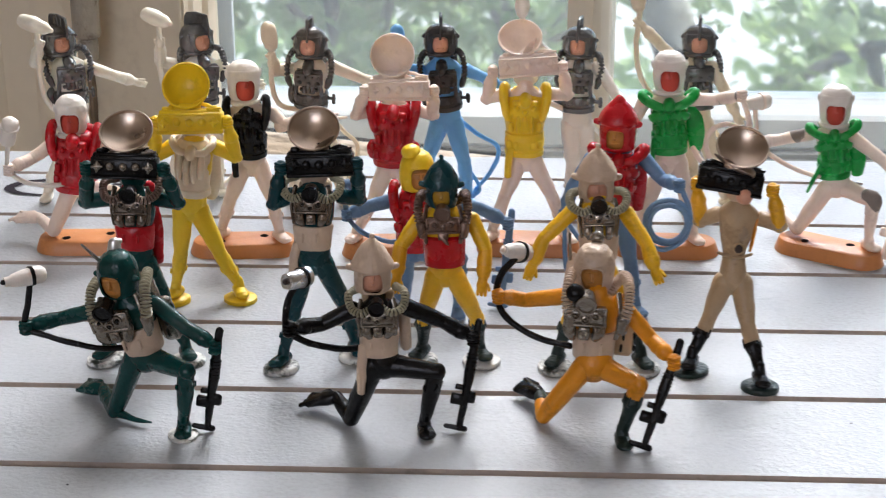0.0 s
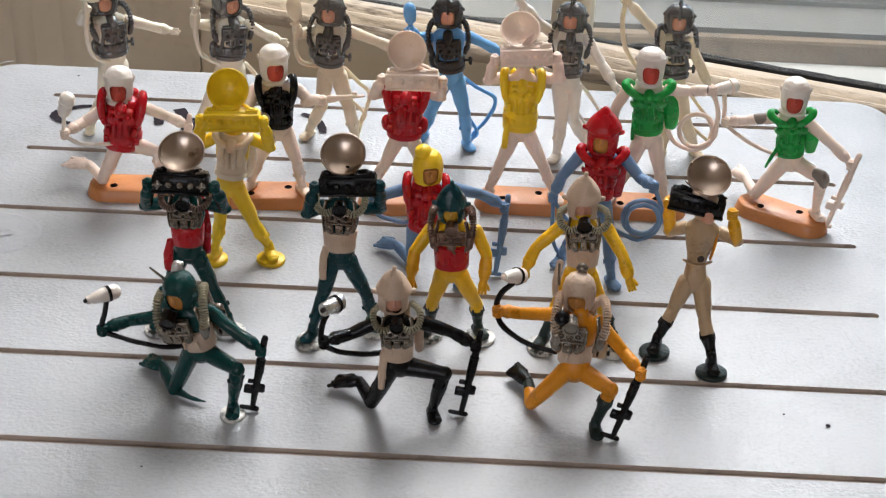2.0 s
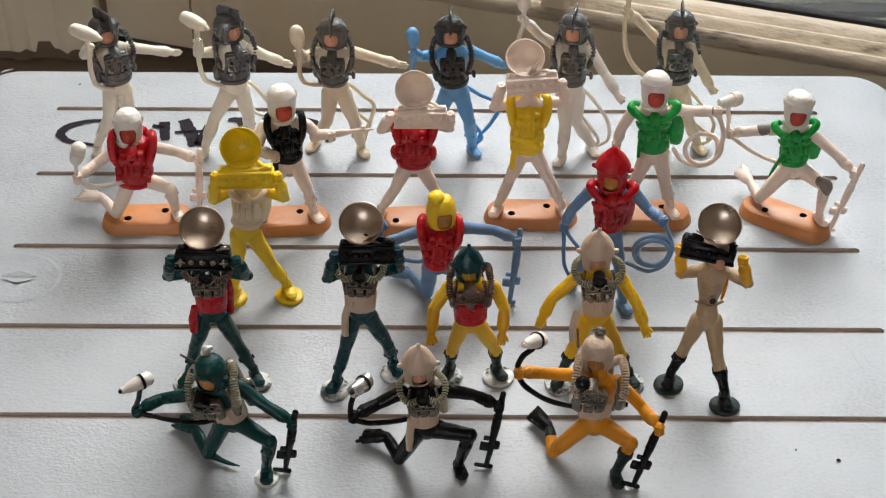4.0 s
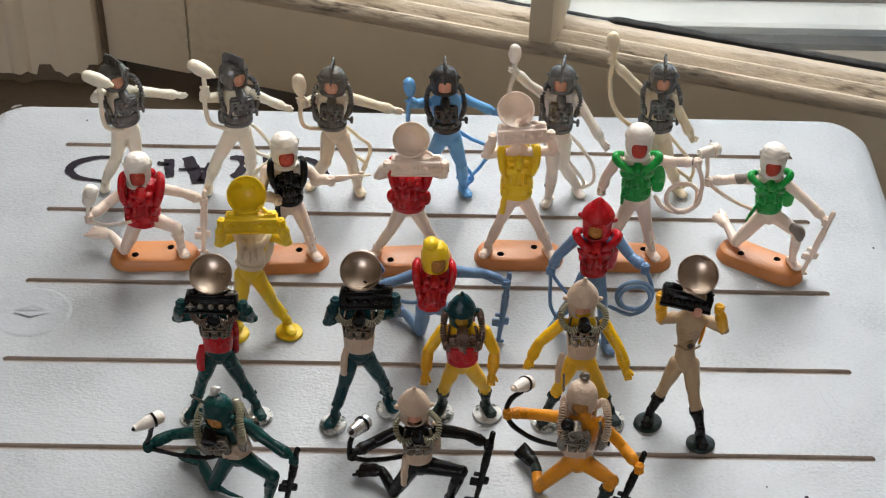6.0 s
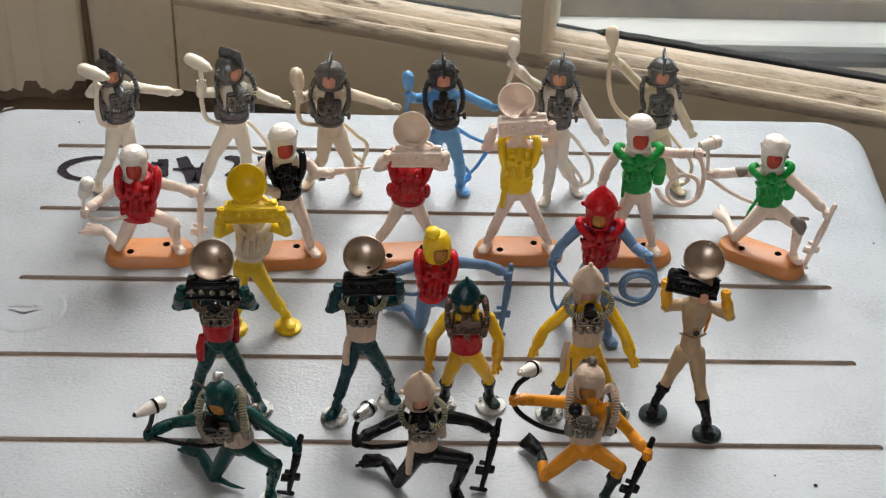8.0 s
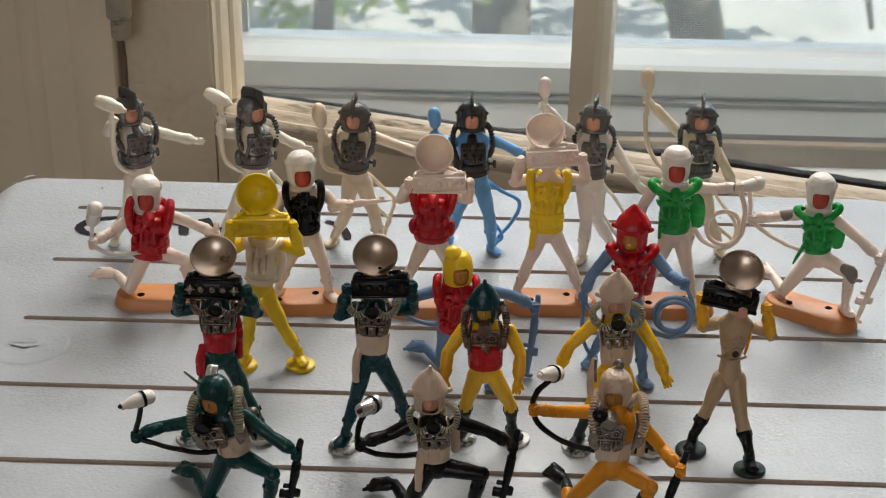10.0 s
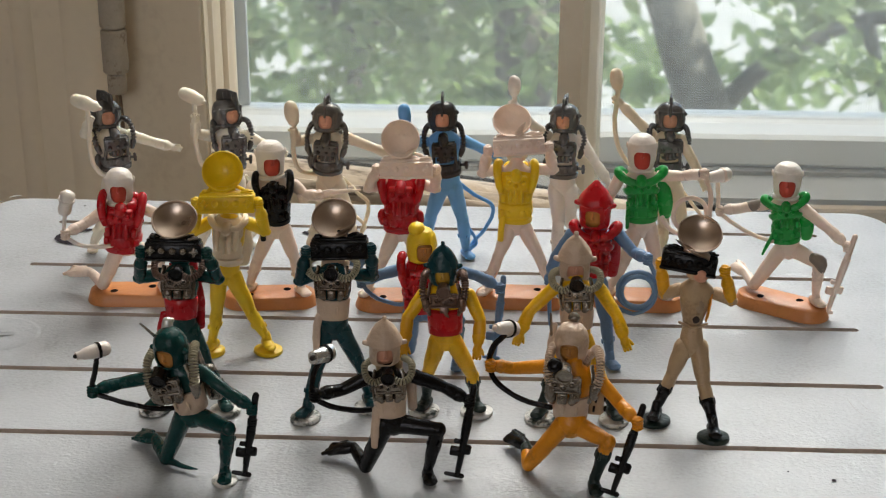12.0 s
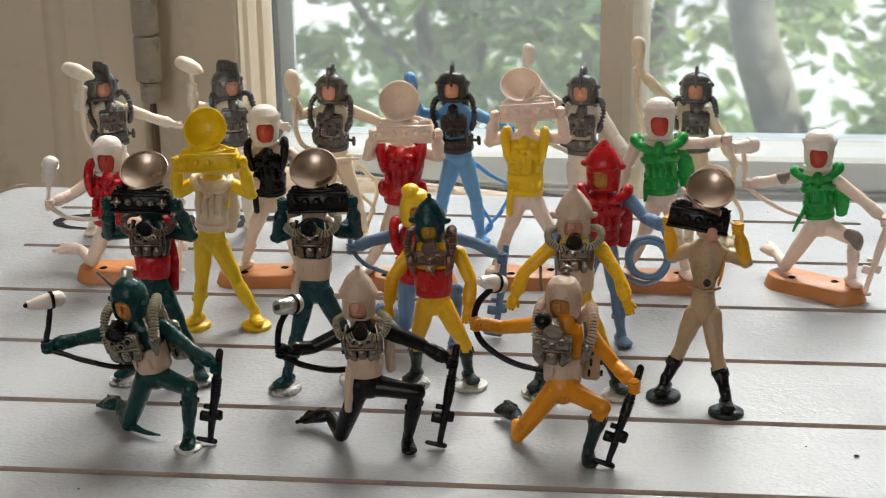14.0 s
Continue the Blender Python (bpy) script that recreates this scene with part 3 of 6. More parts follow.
blend.inputs["Fac"].default_value = 0.5
nt.links.new(nt.nodes["Principled BSDF"].outputs[0], blend.inputs[1])
nt.links.new(thin.outputs[0], blend.inputs[2])
nt.links.new(blend.outputs[0], nt.nodes["Material Output"].inputs["Surface"])
bm = bmesh.new()
bmesh.ops.create_grid(bm, x_segments=4, y_segments=4, size=400.0, matrix=Matrix.Translation((0, 0, -3.6)))
structure("ground", bm, GROUND)


def tree(name, label, foot_at, path, r0, limbs, clumps, seed, leaf=0.055):
    """A trunk with limbs and a crown of many loose leaves in clumps."""
    rnd = random.Random(seed)
    top = tagged(new(name), label, "tree")
    top.location = foot_at
    S = Sculpt((0, 0, 0))
    S.tube(path, [r0 * (1 - 0.45 * i / (len(path) - 1)) for i in range(len(path))], BARK, n=12, sub=5)
    for pts, r in limbs:
        S.tube(pts, [r * (1 - 0.7 * i / (len(pts) - 1)) for i in range(len(pts))], BARK, n=8, sub=4)
    me = bpy.data.meshes.new("trunk")
    me.from_pydata([tuple(v) for v in S.v], [], S.f)
    me.materials.append(BARK)
    me.shade_smooth()
    tr = new("trunk", me)
    tr.parent = top
    vs, fs = [], []
    for c, r, n in clumps:
        for _ in range(n):
            d = Vector((rnd.gauss(0, 1), rnd.gauss(0, 1), rnd.gauss(0, 0.7)))
            p = Vector(c) + d * r * 0.5
            q = Euler((rnd.uniform(-0.9, 0.9), rnd.uniform(-0.9, 0.9), rnd.uniform(0, 6.3))).to_matrix()
            s = leaf * rnd.uniform(0.6, 1.35)
            b = len(vs)
            for x, y, z in ((-1, 0, 0), (-0.2, -0.55, 0.12), (0.55, -0.42, 0.08), (1.15, 0, -0.1), (0.55, 0.42, 0.08), (-0.2, 0.55, 0.12)):
                vs.append(tuple(p + q @ Vector((x * s, y * s, z * s))))
            fs += [(b, b + 1, b + 2, b + 3), (b, b + 3, b + 4, b + 5)]
    me = bpy.data.meshes.new("crown")
    me.from_pydata(vs, [], fs)
    me.materials.append(LEAF)
    cr = new("crown", me)
    cr.parent = top
    return top


G = 3.6
rnd = random.Random(11)


def cloud(cx, cy, cz, sx, sy, sz, n, r, leaves):
    return [((cx + rnd.uniform(-sx, sx), cy + rnd.uniform(-sy, sy), cz + rnd.uniform(-sz, sz)), r * rnd.uniform(0.6, 1.3), leaves) for _ in range(n)]


tree("tree", "leafy tree with thick grey trunk outside the window", (0.12, 5.2, -G),
     [(0.0, 0, 0), (0.0, 0, 1.6), (-0.04, 0, 2.4), (-0.12, 0, 3.2), (-0.15, 0, 5.0)], 0.13,
     [([(-0.02, 0, 2.0), (0.14, 0.1, 2.5), (0.20, 0.2, 3.4)], 0.07), ([(-0.1, 0, 2.6), (-0.5, 0.2, 2.9), (-1.1, 0.3, 3.5)], 0.05)],
     cloud(-0.9, 0.5, 2.6, 0.75, 0.5, 0.45, 22, 0.22, 70) + cloud(-0.2, 0.8, 2.9, 0.7, 0.4, 0.5, 14, 0.22, 70) + cloud(0.0, -0.3, 2.7, 0.35, 0.15, 0.5, 14, 0.18, 55) + cloud(-0.6, -0.2, 2.5, 0.5, 0.2, 0.5, 14, 0.2, 55), 1, 0.042)
tree("tree", "leaning tree with long low limb outside the window", (0.92, 4.9, -G),
     [(0.0, 0, 0), (-0.02, 0, 1.2), (-0.12, 0, 1.9), (-0.28, 0, 2.35), (-0.40, 0, 2.9), (-0.45, 0, 4.6)], 0.12,
     [([(-0.16, 0, 2.05), (0.05, 0, 2.28), (0.35, 0.0, 2.42), (0.8, 0, 2.5), (1.4, 0.1, 2.9)], 0.040), ([(0.35, 0, 2.42), (0.42, 0, 2.2), (0.5, 0, 1.9)], 0.03), ([(0.6, 0, 2.46), (0.75, 0.1, 2.75), (0.8, 0.1, 3.1)], 0.035)],
     cloud(0.15, 0.6, 2.45, 0.5, 0.4, 0.45, 12, 0.16, 70) + cloud(0.9, 0.3, 2.6, 0.5, 0.4, 0.4, 14, 0.2, 80) + cloud(0.45, -0.14, 2.42, 0.5, 0.05, 0.2, 8, 0.13, 34), 2, 0.042)
tree("tree", "slender branching tree outside the window", (-0.62, 5.6, -G),
     [(0.0, 0, 0), (0.02, 0, 1.4), (0.05, 0, 2.0), (-0.02, 0, 2.4), (-0.12, 0, 3.4)], 0.05,
     [([(0.04, 0, 1.9), (0.18, 0, 2.3), (0.3, 0, 2.9)], 0.035), ([(0.04, 0, 2.1), (-0.25, 0, 2.5), (-0.5, 0, 2.9)], 0.03)],
     cloud(0.1, 0.2, 2.5, 0.7, 0.4, 0.45, 18, 0.2, 70) + cloud(0.5, 0.4, 1.75, 0.5, 0.3, 0.15, 6, 0.14, 70), 3, 0.042)
# shrubs far below
tree("tree", "low green shrubs beyond the window", (0.3, 9.5, -G),
     [(0.0, 0, 0), (0.0, 0, 0.6), (0.1, 0, 1.2)], 0.06, [],
     cloud(-1.4, 0.0, 0.9, 1.0, 0.6, 0.5, 14, 0.5, 60) + cloud(1.2, 0.3, 0.8, 1.0, 0.6, 0.35, 10, 0.4, 50), 4, 0.08)

# ---- the table ----
TABLE = material("grey_moulded_resin", (0.395, 0.418, 0.438), 0.40, vary=0.08, fine=800.0, broad=30.0, bump=0.40, tint=(0.335, 0.35, 0.365), folds=0.9, spec=0.38, stretch=0.8, grain=0.7)
GROOVE = material("dirt_in_groove", (0.34, 0.285, 0.245), 0.5, vary=0.2, fine=500.0, broad=60.0, bump=0.3)
INK = material("marker_ink", (0.016, 0.012, 0.018), 0.75, vary=0.4, fine=700.0, broad=260.0, bump=0.2, spec=0.15)
SMUDGE = material("grey_scuff", (0.33, 0.32, 0.32), 0.5, vary=0.2, fine=700.0, broad=90.0)

table = tagged(new("side_table"), "light grey moulded resin side table with grooved top", "table")
X0, X1, Y0, Y1, RC = -0.2015, 0.2235, -0.180, 0.1348, 0.024
GROOVES = [0.0945, 0.0473, 0.0, -0.0467, -0.0930, -0.1390]


def rounded(bm, k, z, rc=RC, n=9):
    """The table's outline drawn in by k."""
    vs = []
    for cx, cy, a0 in ((X1 - rc, Y0 + rc, -90), (X1 - rc, Y1 - rc, 0), (X0 + rc, Y1 - rc, 90), (X0 + rc, Y0 + rc, 180)):
        for i in range(n + 1):
            a = radians(a0 + 90 * i / n)
            vs.append(bm.verts.new((cx + (rc - k) * math.cos(a), cy + (rc - k) * math.sin(a), z)))
    return vs


bm = bmesh.new()
loops = [rounded(bm, 0.006, -0.040), rounded(bm, 0.0, -0.034), rounded(bm, 0.0, -0.016)]
for q in range(1, 10):
    a = radians(90 * q / 9)
    loops.append(rounded(bm, 0.016 * (1 - math.cos(a)), -0.016 + 0.016 * math.sin(a)))
n = len(loops[0])
for a, b in zip(loops, loops[1:]):
    for i in range(n):
        bm.faces.new((a[i], a[(i + 1) % n], b[(i + 1) % n], b[i]))
bm.faces.new(loops[0][::-1])
edges = [bm.edges.get((loops[-1][i], loops[-1][(i + 1) % n])) for i in range(n)]
dirty = []
for gi, gy in enumerate(GROOVES):
    xa, xb, w = -0.156, 0.1805, 0.00155
    ring = []
    for cx, a0 in ((xb - w, -90), (xa + w, 90)):
        for i in range(7):
            a = radians(a0 + 180 * i / 6)
            ring.append((cx + w * math.cos(a), gy + w * math.sin(a)))
    m = len(ring)
    top = [bm.verts.new((x, y, 0.0)) for x, y in ring]
    low = [bm.verts.new((x + (0.0005 if x < 0 else -0.0005) * 0, gy + (y - gy) * 0.72, -0.0014)) for x, y in ring]
    for k in range(m):
        edges.append(bm.edges.new((top[k], top[(k + 1) % m])))
        dirty.append(bm.faces.new((top[k], low[k], low[(k + 1) % m], top[(k + 1) % m])))
    dirty.append(bm.faces.new(low))
bmesh.ops.triangle_fill(bm, use_beauty=True, use_dissolve=False, edges=edges, normal=(0, 0, 1))
dirty = set(dirty)
for f in bm.faces:
    f.material_index = 1 if f in dirty else 0
bmesh.ops.recalc_face_normals(bm, faces=bm.faces[:])
top = part("tabletop", bm, TABLE, table, smooth=30)
top.data.materials.append(GROOVE)
for x, y in ((-0.15, -0.13), (0.177, -0.13), (-0.15, 0.08), (0.177, 0.08)):
    bm = bmesh.new()
    add_prism(bm, [(x - 0.018, y - 0.018), (x + 0.018, y - 0.018), (x + 0.018, y + 0.018), (x - 0.018, y + 0.018)], -0.50, -0.0402, "z")
    part("leg", bm, TABLE, table)


def flat_stroke(name, pts, widths, mat, z=0.0004, parent=None):
    """A flat mark on the tabletop along points of varying width."""
    bm = bmesh.new()
    P = [Vector((x, y, z)) for x, y in pts]
    S = []
    for i in range(len(P) - 1):
        a, b, c, d = P[max(i - 1, 0)], P[i], P[i + 1], P[min(i + 2, len(P) - 1)]
        for k in range(6):
            t = k / 6
            S.append((0.5 * ((2 * b) + (c - a) * t + (2 * a - 5 * b + 4 * c - d) * t * t + (3 * b - a - 3 * c + d) * t ** 3), widths[i] * (1 - t) + widths[i + 1] * t))
    S.append((P[-1], widths[-1]))
    rows = []
    rr = random.Random(len(pts) * 7 + int(abs(pts[0][0]) * 1e4))
    for i, (p, w) in enumerate(S):
        t = (S[min(i + 1, len(S) - 1)][0] - S[max(i - 1, 0)][0]).normalized()
        s = Vector((-t.y, t.x, 0)) * (w / 2)
        rows.append((bm.verts.new(p + s * rr.uniform(0.86, 1.12)), bm.verts.new(p - s * rr.uniform(0.86, 1.12))))
    for a, b in zip(rows, rows[1:]):
        f = bm.faces.new((a[0], b[0], b[1], a[1]))
    bmesh.ops.recalc_face_normals(bm, faces=bm.faces[:])
    return part(name, bm, mat, parent)


# broad marker strokes of old lettering, unreadable
for pts, ws in (([(-0.131, 0.0850), (-0.138, 0.0850), (-0.1440, 0.0832), (-0.1490, 0.0800), (-0.1508, 0.0756), (-0.1490, 0.0718), (-0.1445, 0.0692), (-0.1390, 0.0680), (-0.1330, 0.0668)], [0.0016, 0.0024, 0.0032, 0.0040, 0.0042, 0.0036, 0.0026, 0.0018, 0.0014]),
                ([(-0.1070, 0.0845), (-0.1062, 0.0775), (-0.1050, 0.0710)], [0.0050, 0.0046, 0.0038]),
                ([(-0.1120, 0.0815), (-0.1095, 0.0808), (-0.1065, 0.0800)], [0.0022, 0.0026, 0.0022]),
                ([(-0.0990, 0.0862), (-0.0962, 0.0800), (-0.0938, 0.0735), (-0.0920, 0.0668)], [0.0050, 0.0060, 0.0056, 0.0050]),
                ([(-0.0876, 0.0822), (-0.0890, 0.0740), (-0.0908, 0.0670)], [0.0038, 0.0046, 0.0040]),
                ([(-0.1018, 0.0768), (-0.0950, 0.0770), (-0.0890, 0.0775)], [0.0016, 0.0024, 0.0022]),
                ([(-0.0795, 0.0862), (-0.0752, 0.0862), (-0.0722, 0.0825), (-0.0734, 0.0770), (-0.0772, 0.0718)], [0.0022, 0.0040, 0.0052, 0.0050, 0.0030]),
                ([(-0.0632, 0.0880), (-0.0622, 0.0820)], [0.0032, 0.0034]),
                ([(-0.0455, 0.0868), (-0.0415, 0.0848), (-0.0372, 0.0800), (-0.0352, 0.0745), (-0.0348, 0.0705)], [0.0024, 0.0034, 0.0038, 0.0036, 0.0028])):
    flat_stroke("marker_stroke", pts, ws, INK, parent=table)

# faint moulded emblem: a low disc with a raised lozenge, and a second worn ring
EMBLEM = material("worn_emblem_resin", (0.385, 0.41, 0.435), 0.38, vary=0.05, fine=620.0, broad=30.0, bump=0.3)
bm = bmesh.new()
rows = [[bm.verts.new((-0.1500 + r * math.cos(2 * math.pi * k / 40), -0.0195 + r * 0.9 * math.sin(2 * math.pi * k / 40), z)) for k in range(40)] for r, z in ((0.0165, 0.0001), (0.0150, 0.0003), (0.0002, 0.0003))]
for a, b in zip(rows, rows[1:]):
    for k in range(40):
        bm.faces.new((a[k], a[(k + 1) % 40], b[(k + 1) % 40], b[k]))
part("emblem", bm, EMBLEM, table)
for sgn in (-1, 1):
    bm = bmesh.new()
    vs = [bm.verts.new(p) for p in ((-0.1575, -0.0195 + sgn * 0.0006, 0.0005), (-0.1425, -0.0195 + sgn * 0.0006, 0.0005), (-0.150, -0.0195 + sgn * 0.0036, 0.0010))]
    bm.faces.new(vs if sgn > 0 else vs[::-1])
    part("emblem_lozenge", bm, TABLE, table)

# specks and scuffs
rnd = random.Random(21)
for x, y, s in ((0.151, -0.113, 0.0011), (0.137, -0.108, 0.0005), (0.176, -0.118, 0.0005), (-0.149, 0.113, 0.0007), (0.166, 0.088, 0.0008), (0.144, 0.106, 0.0006), (-0.07, -0.15, 0.0005), (0.128, 0.100, 0.0005), (0.205, 0.03, 0.0006)):
    bm = bmesh.new()
    vs = [bm.verts.new((x + s * rnd.uniform(0.5, 1.1) * math.cos(a), y + s * rnd.uniform(0.5, 1.1) * math.sin(a), 0.0004)) for a in [radians(45 * i) for i in range(8)]]
    bm.faces.new(vs)
    part("speck", bm, INK, table)
for pts, ws in (([(0.1655, -0.056), (0.1665, -0.063), (0.169, -0.069)], [0.0001, 0.00025, 0.0001]), ([(0.169, -0.058), (0.171, -0.064), (0.1735, -0.068)], [0.0001, 0.0002, 0.0001]),
                ([(-0.1865, 0.1215), (-0.1845, 0.1235), (-0.1815, 0.1245)], [0.0003, 0.0013, 0.0004]), ([(-0.1905, 0.1160), (-0.1880, 0.1165)], [0.0005, 0.0008])):
    flat_stroke("scuff", pts, ws, SMUDGE, parent=table)

# ---- the moulded figures ----


def facing(f):
    """The turn that brings a form made to face -y round to the way f."""
    y = -Vector(f).normalized()
    x = y.cross(Vector((0, 0, 1))).normalized()
    return Matrix((x, y, x.cross(y))).transposed()


def axis_turn(n):
    """The turn that brings local z to the way n."""
    return Vector((0, 0, 1)).rotation_difference(Vector(n)).to_matrix()


HELMETS = {
    "cone": ([(3.6, -5.4), (4.7, -5.0), (4.95, -3.4), (5.0, -1.5), (4.95, 0.2), (4.95, 1.2), (5.1, 1.4), (5.7, 1.5), (5.8, 1.9), (5.5, 2.9), (4.98, 4.1), (4.25, 5.5), (3.35, 7.0), (2.3, 8.3), (1.35, 9.2), (0.75, 9.7), (0.65, 9.9), (0.85, 10.4), (0.6, 10.9), (0.15, 11.1)], (34, -4.6, 1.2), 0.3),
    "dome": ([(3.4, -8.4), (4.0, -7.6), (4.7, -6.6), (5.2, -5.2), (5.5, -3.4), (5.7, -1.4), (5.8, 0.4), (5.8, 1.8), (5.7, 3.0), (5.35, 4.3), (4.7, 5.4), (3.6, 6.4), (2.0, 7.0), (0.3, 7.2)], (38, -6.9, 0.9), 0.7),
    "fin": ([(4.4, -5.8), (5.3, -5.3), (6.0, -4.2), (6.4, -2.6), (6.45, -1.0), (6.3, 0.4), (6.15, 1.4), (5.85, 2.4), (5.2, 3.7), (4.0, 4.8), (2.3, 5.5), (0.3, 5.7)], (29, -4.7, 1.5), 1.0),
    "hood": ([(3.4, -5.4), (4.5, -4.8), (5.0, -3.0), (5.2, -1.2), (5.3, 0.4), (5.25, 1.4), (5.05, 2.8), (4.5, 4.3), (3.5, 5.7), (2.0, 6.6), (0.3, 6.9)], (34, -4.6, 2.1), 0.5),
    "point": ([(4.2, -5.6), (5.0, -5.0), (5.2, -3.2), (5.3, -1.0), (5.3, 0.8), (5.4, 1.8), (6.0, 2.4), (6.0, 3.0), (5.4, 4.6), (4.3, 6.2), (2.9, 7.8), (1.6, 9.2), (0.7, 10.2), (0.1, 10.5)], (30, -4.8, 1.2), 0.4),
}


def helmet(S, c, f, style, mat, face, k=1.0, fin=None):
    T, c = facing(f), Vector(c)

    def at(x, y, z):
        return c + T @ (Vector((x, y, z)) * k)
    prof, win, out = HELMETS[style]
    fine = [tuple(a[q] + (b[q] - a[q]) * i / 4 for q in (0, 1)) for a, b in zip(prof, prof[1:]) for i in range(4)] + [prof[-1]]
    S.lathe(c, T, [(r * k, z * k) for r, z in fine], mat, n=56, window=(win[0], win[1] * k, win[2] * k))

    def radius(z):
        return min(fine, key=lambda p: abs(p[1] - z))[0]
    r0 = max(r for r, z in prof if win[1] < z < win[2])
    # the painted face, plain, set back in the opening
    S.ball(at(0, -(r0 - 4.6 + out * 0.6), (win[1] + win[2]) / 2), (3.9 * k, 3.9 * k, (win[2] - win[1]) * 0.72 * k), face, turn=T)
    w = r0 - 4.6 + out * 0.6 + 3.7
    S.tube([at(0, -w, 0.3), at(0, -w - 0.6, -1.2), at(0, -w, -1.7)], [0.45 * k, 0.65 * k, 0.5 * k], face, n=8, sub=2)
    S.tube([at(-1.8, -w + 0.4, 0.6), at(0, -w + 0.1, 0.85), at(1.8, -w + 0.4, 0.6)], [0.45 * k] * 3, face, n=6, sub=2)
    S.tube([at(-0.9, -w + 0.35, -3.0), at(0.9, -w + 0.35, -3.0)], [0.4 * k] * 2, face, n=6, sub=2)
    # a thin lip round the opening
    zc, zh, lip = (win[1] + win[2]) / 2, (win[2] - win[1]) / 2, []
    for i in range(25):
        u, v = math.cos(2 * math.pi * i / 24), math.sin(2 * math.pi * i / 24)
        a = radians(win[0]) * math.copysign(abs(u) ** 0.62, u)
        z = zc + zh * math.copysign(abs(v) ** 0.62, v)
        lip.append(at(radius(z) * math.sin(a), -radius(z) * math.cos(a), z))
    S.tube(lip, [0.20 * k] * 25, mat, n=7, sub=2)
    if style in ("cone", "point"):
        low = 1.9 if style == "cone" else 2.6
        for s in (-1, 1):
            S.tube([at(s * 5.0, -0.6, low - 0.4), at(s * 6.3, -0.6, low - 0.2)], [1.1 * k, 0.85 * k], mat, n=10, sub=1)
    if style == "fin":
        S.tube([at(4.9 * math.cos(radians(30 * q)), 4.9 * math.sin(radians(30 * q)), -5.4) for q in range(13)], [0.95 * k] * 13, mat, n=8, sub=2)
        F, T = T, facing(fin or f)
        blade = [(-6.3, 1.0), (-6.6, 4.6), (-6.0, 8.6), (-1.0, 9.6), (3.4, 9.2), (4.4, 7.6), (4.8, 3.0), (0, 2.0)]
        for i in range(len(blade) - 2):
            (y0, z0), (y1, z1) = blade[i], blade[i + 1]
            S.tube([at(0, y0, z0 - 0.3), at(0, y1, z1 - 0.3)], [0.55 * k] * 2, mat, n=8, sub=1)
        for y in (-3.6, -1.4, 0.8):
            S.block(at(0, y, 7.0), (1.3 * k, 0.6 * k, 3.2 * k), mat, T, 0.15)
        vs = [at(sx * 0.42, y, z) for sx in (-1, 1) for y, z in blade]
        b0, s = len(S.v), S.slot(mat)
        S.v.extend(vs)
        n = len(blade)
        S.f += [tuple(b0 + i for i in range(n)), tuple(b0 + n + i for i in range(n))[::-1]]
        S.m += [s, s]
        for i in range(n):
            S.f.append((b0 + i, b0 + (i + 1) % n, b0 + n + (i + 1) % n, b0 + n + i))
            S.m.append(s)
        T = F
        S.tube([at(-4.6, -4.2, 1.9), at(0, -6.3, 2.4), at(4.6, -4.2, 1.9)], [0.3 * k] * 3, mat, n=8)
        for q in (-1, 1):
            S.tube([at(q * 4.9, -4.0, 2.0), at(q * 4.3, -4.2, -1.5), at(q * 3.4, -4.4, -4.6)], [0.6 * k, 0.5 * k, 0.5 * k], mat, n=8)
        for q in (-1, 1):
            S.tube([at(q * 5.6, -0.6, 1.2), at(q * 6.4, -0.4, 0.9)], [1.2 * k, 0.7 * k], mat, n=10, sub=1)
    if style == "hood" and mat is TEAL:
        for q in (-1, 1):
            S.tube([at(q * 4.9, -1.0, 0.2), at(q * 5.7, -1.0, 0.2)], [1.1 * k, 0.8 * k], mat, n=10, sub=1)
    if style == "dome":
        # a raised visor over the brow, a pointed lug over each ear and a collar
        S.tube([at(5.45 * math.sin(radians(a)), -5.5 * math.cos(radians(a)), 2.3) for a in range(-80, 81, 16)], [(1.0 * k, 0.2 * k)] + [(1.85 * k, 0.5 * k)] * 9 + [(1.0 * k, 0.2 * k)], mat, n=14, side=(0, 0, 1))
        for q in (-1, 1):
            S.tube([at(q * 5.2, 0.2, 1.6), at(q * 5.8, 0.2, 2.6), at(q * 6.1, 0.3, 3.6)], [1.2 * k, 0.8 * k, 0.25 * k], mat, n=10, sub=2)
        S.tube([at(4.7 * math.sin(radians(30 * a)), -4.7 * math.cos(radians(30 * a)), -7.6) for a in range(13)], [0.9 * k] * 13, mat, n=8, sub=2)


def hand(S, c, d, mat, r=1.75):
    """A mitten of a hand with blunt fingers along d."""
    c, d = Vector(c), Vector(d).normalized()
    S.tube([c - d * 1.4, c, c + d * 0.9], [r * 0.85, r, r * 0.85], mat, n=10, sub=2)
    s = d.cross(Vector((0, 1, 0.3))).normalized()
    for k in (-1, 0, 1):
        S.tube([c + d * 0.6 + s * k * 0.95, c + d * 2.6 + s * k * 1.05], [0.62, 0.5], mat, n=7, sub=1)
    S.tube([c - d * 0.4 + s * 1.3, c + d * 1.2 + s * 2.1], [0.65, 0.5], mat, n=7, sub=1)


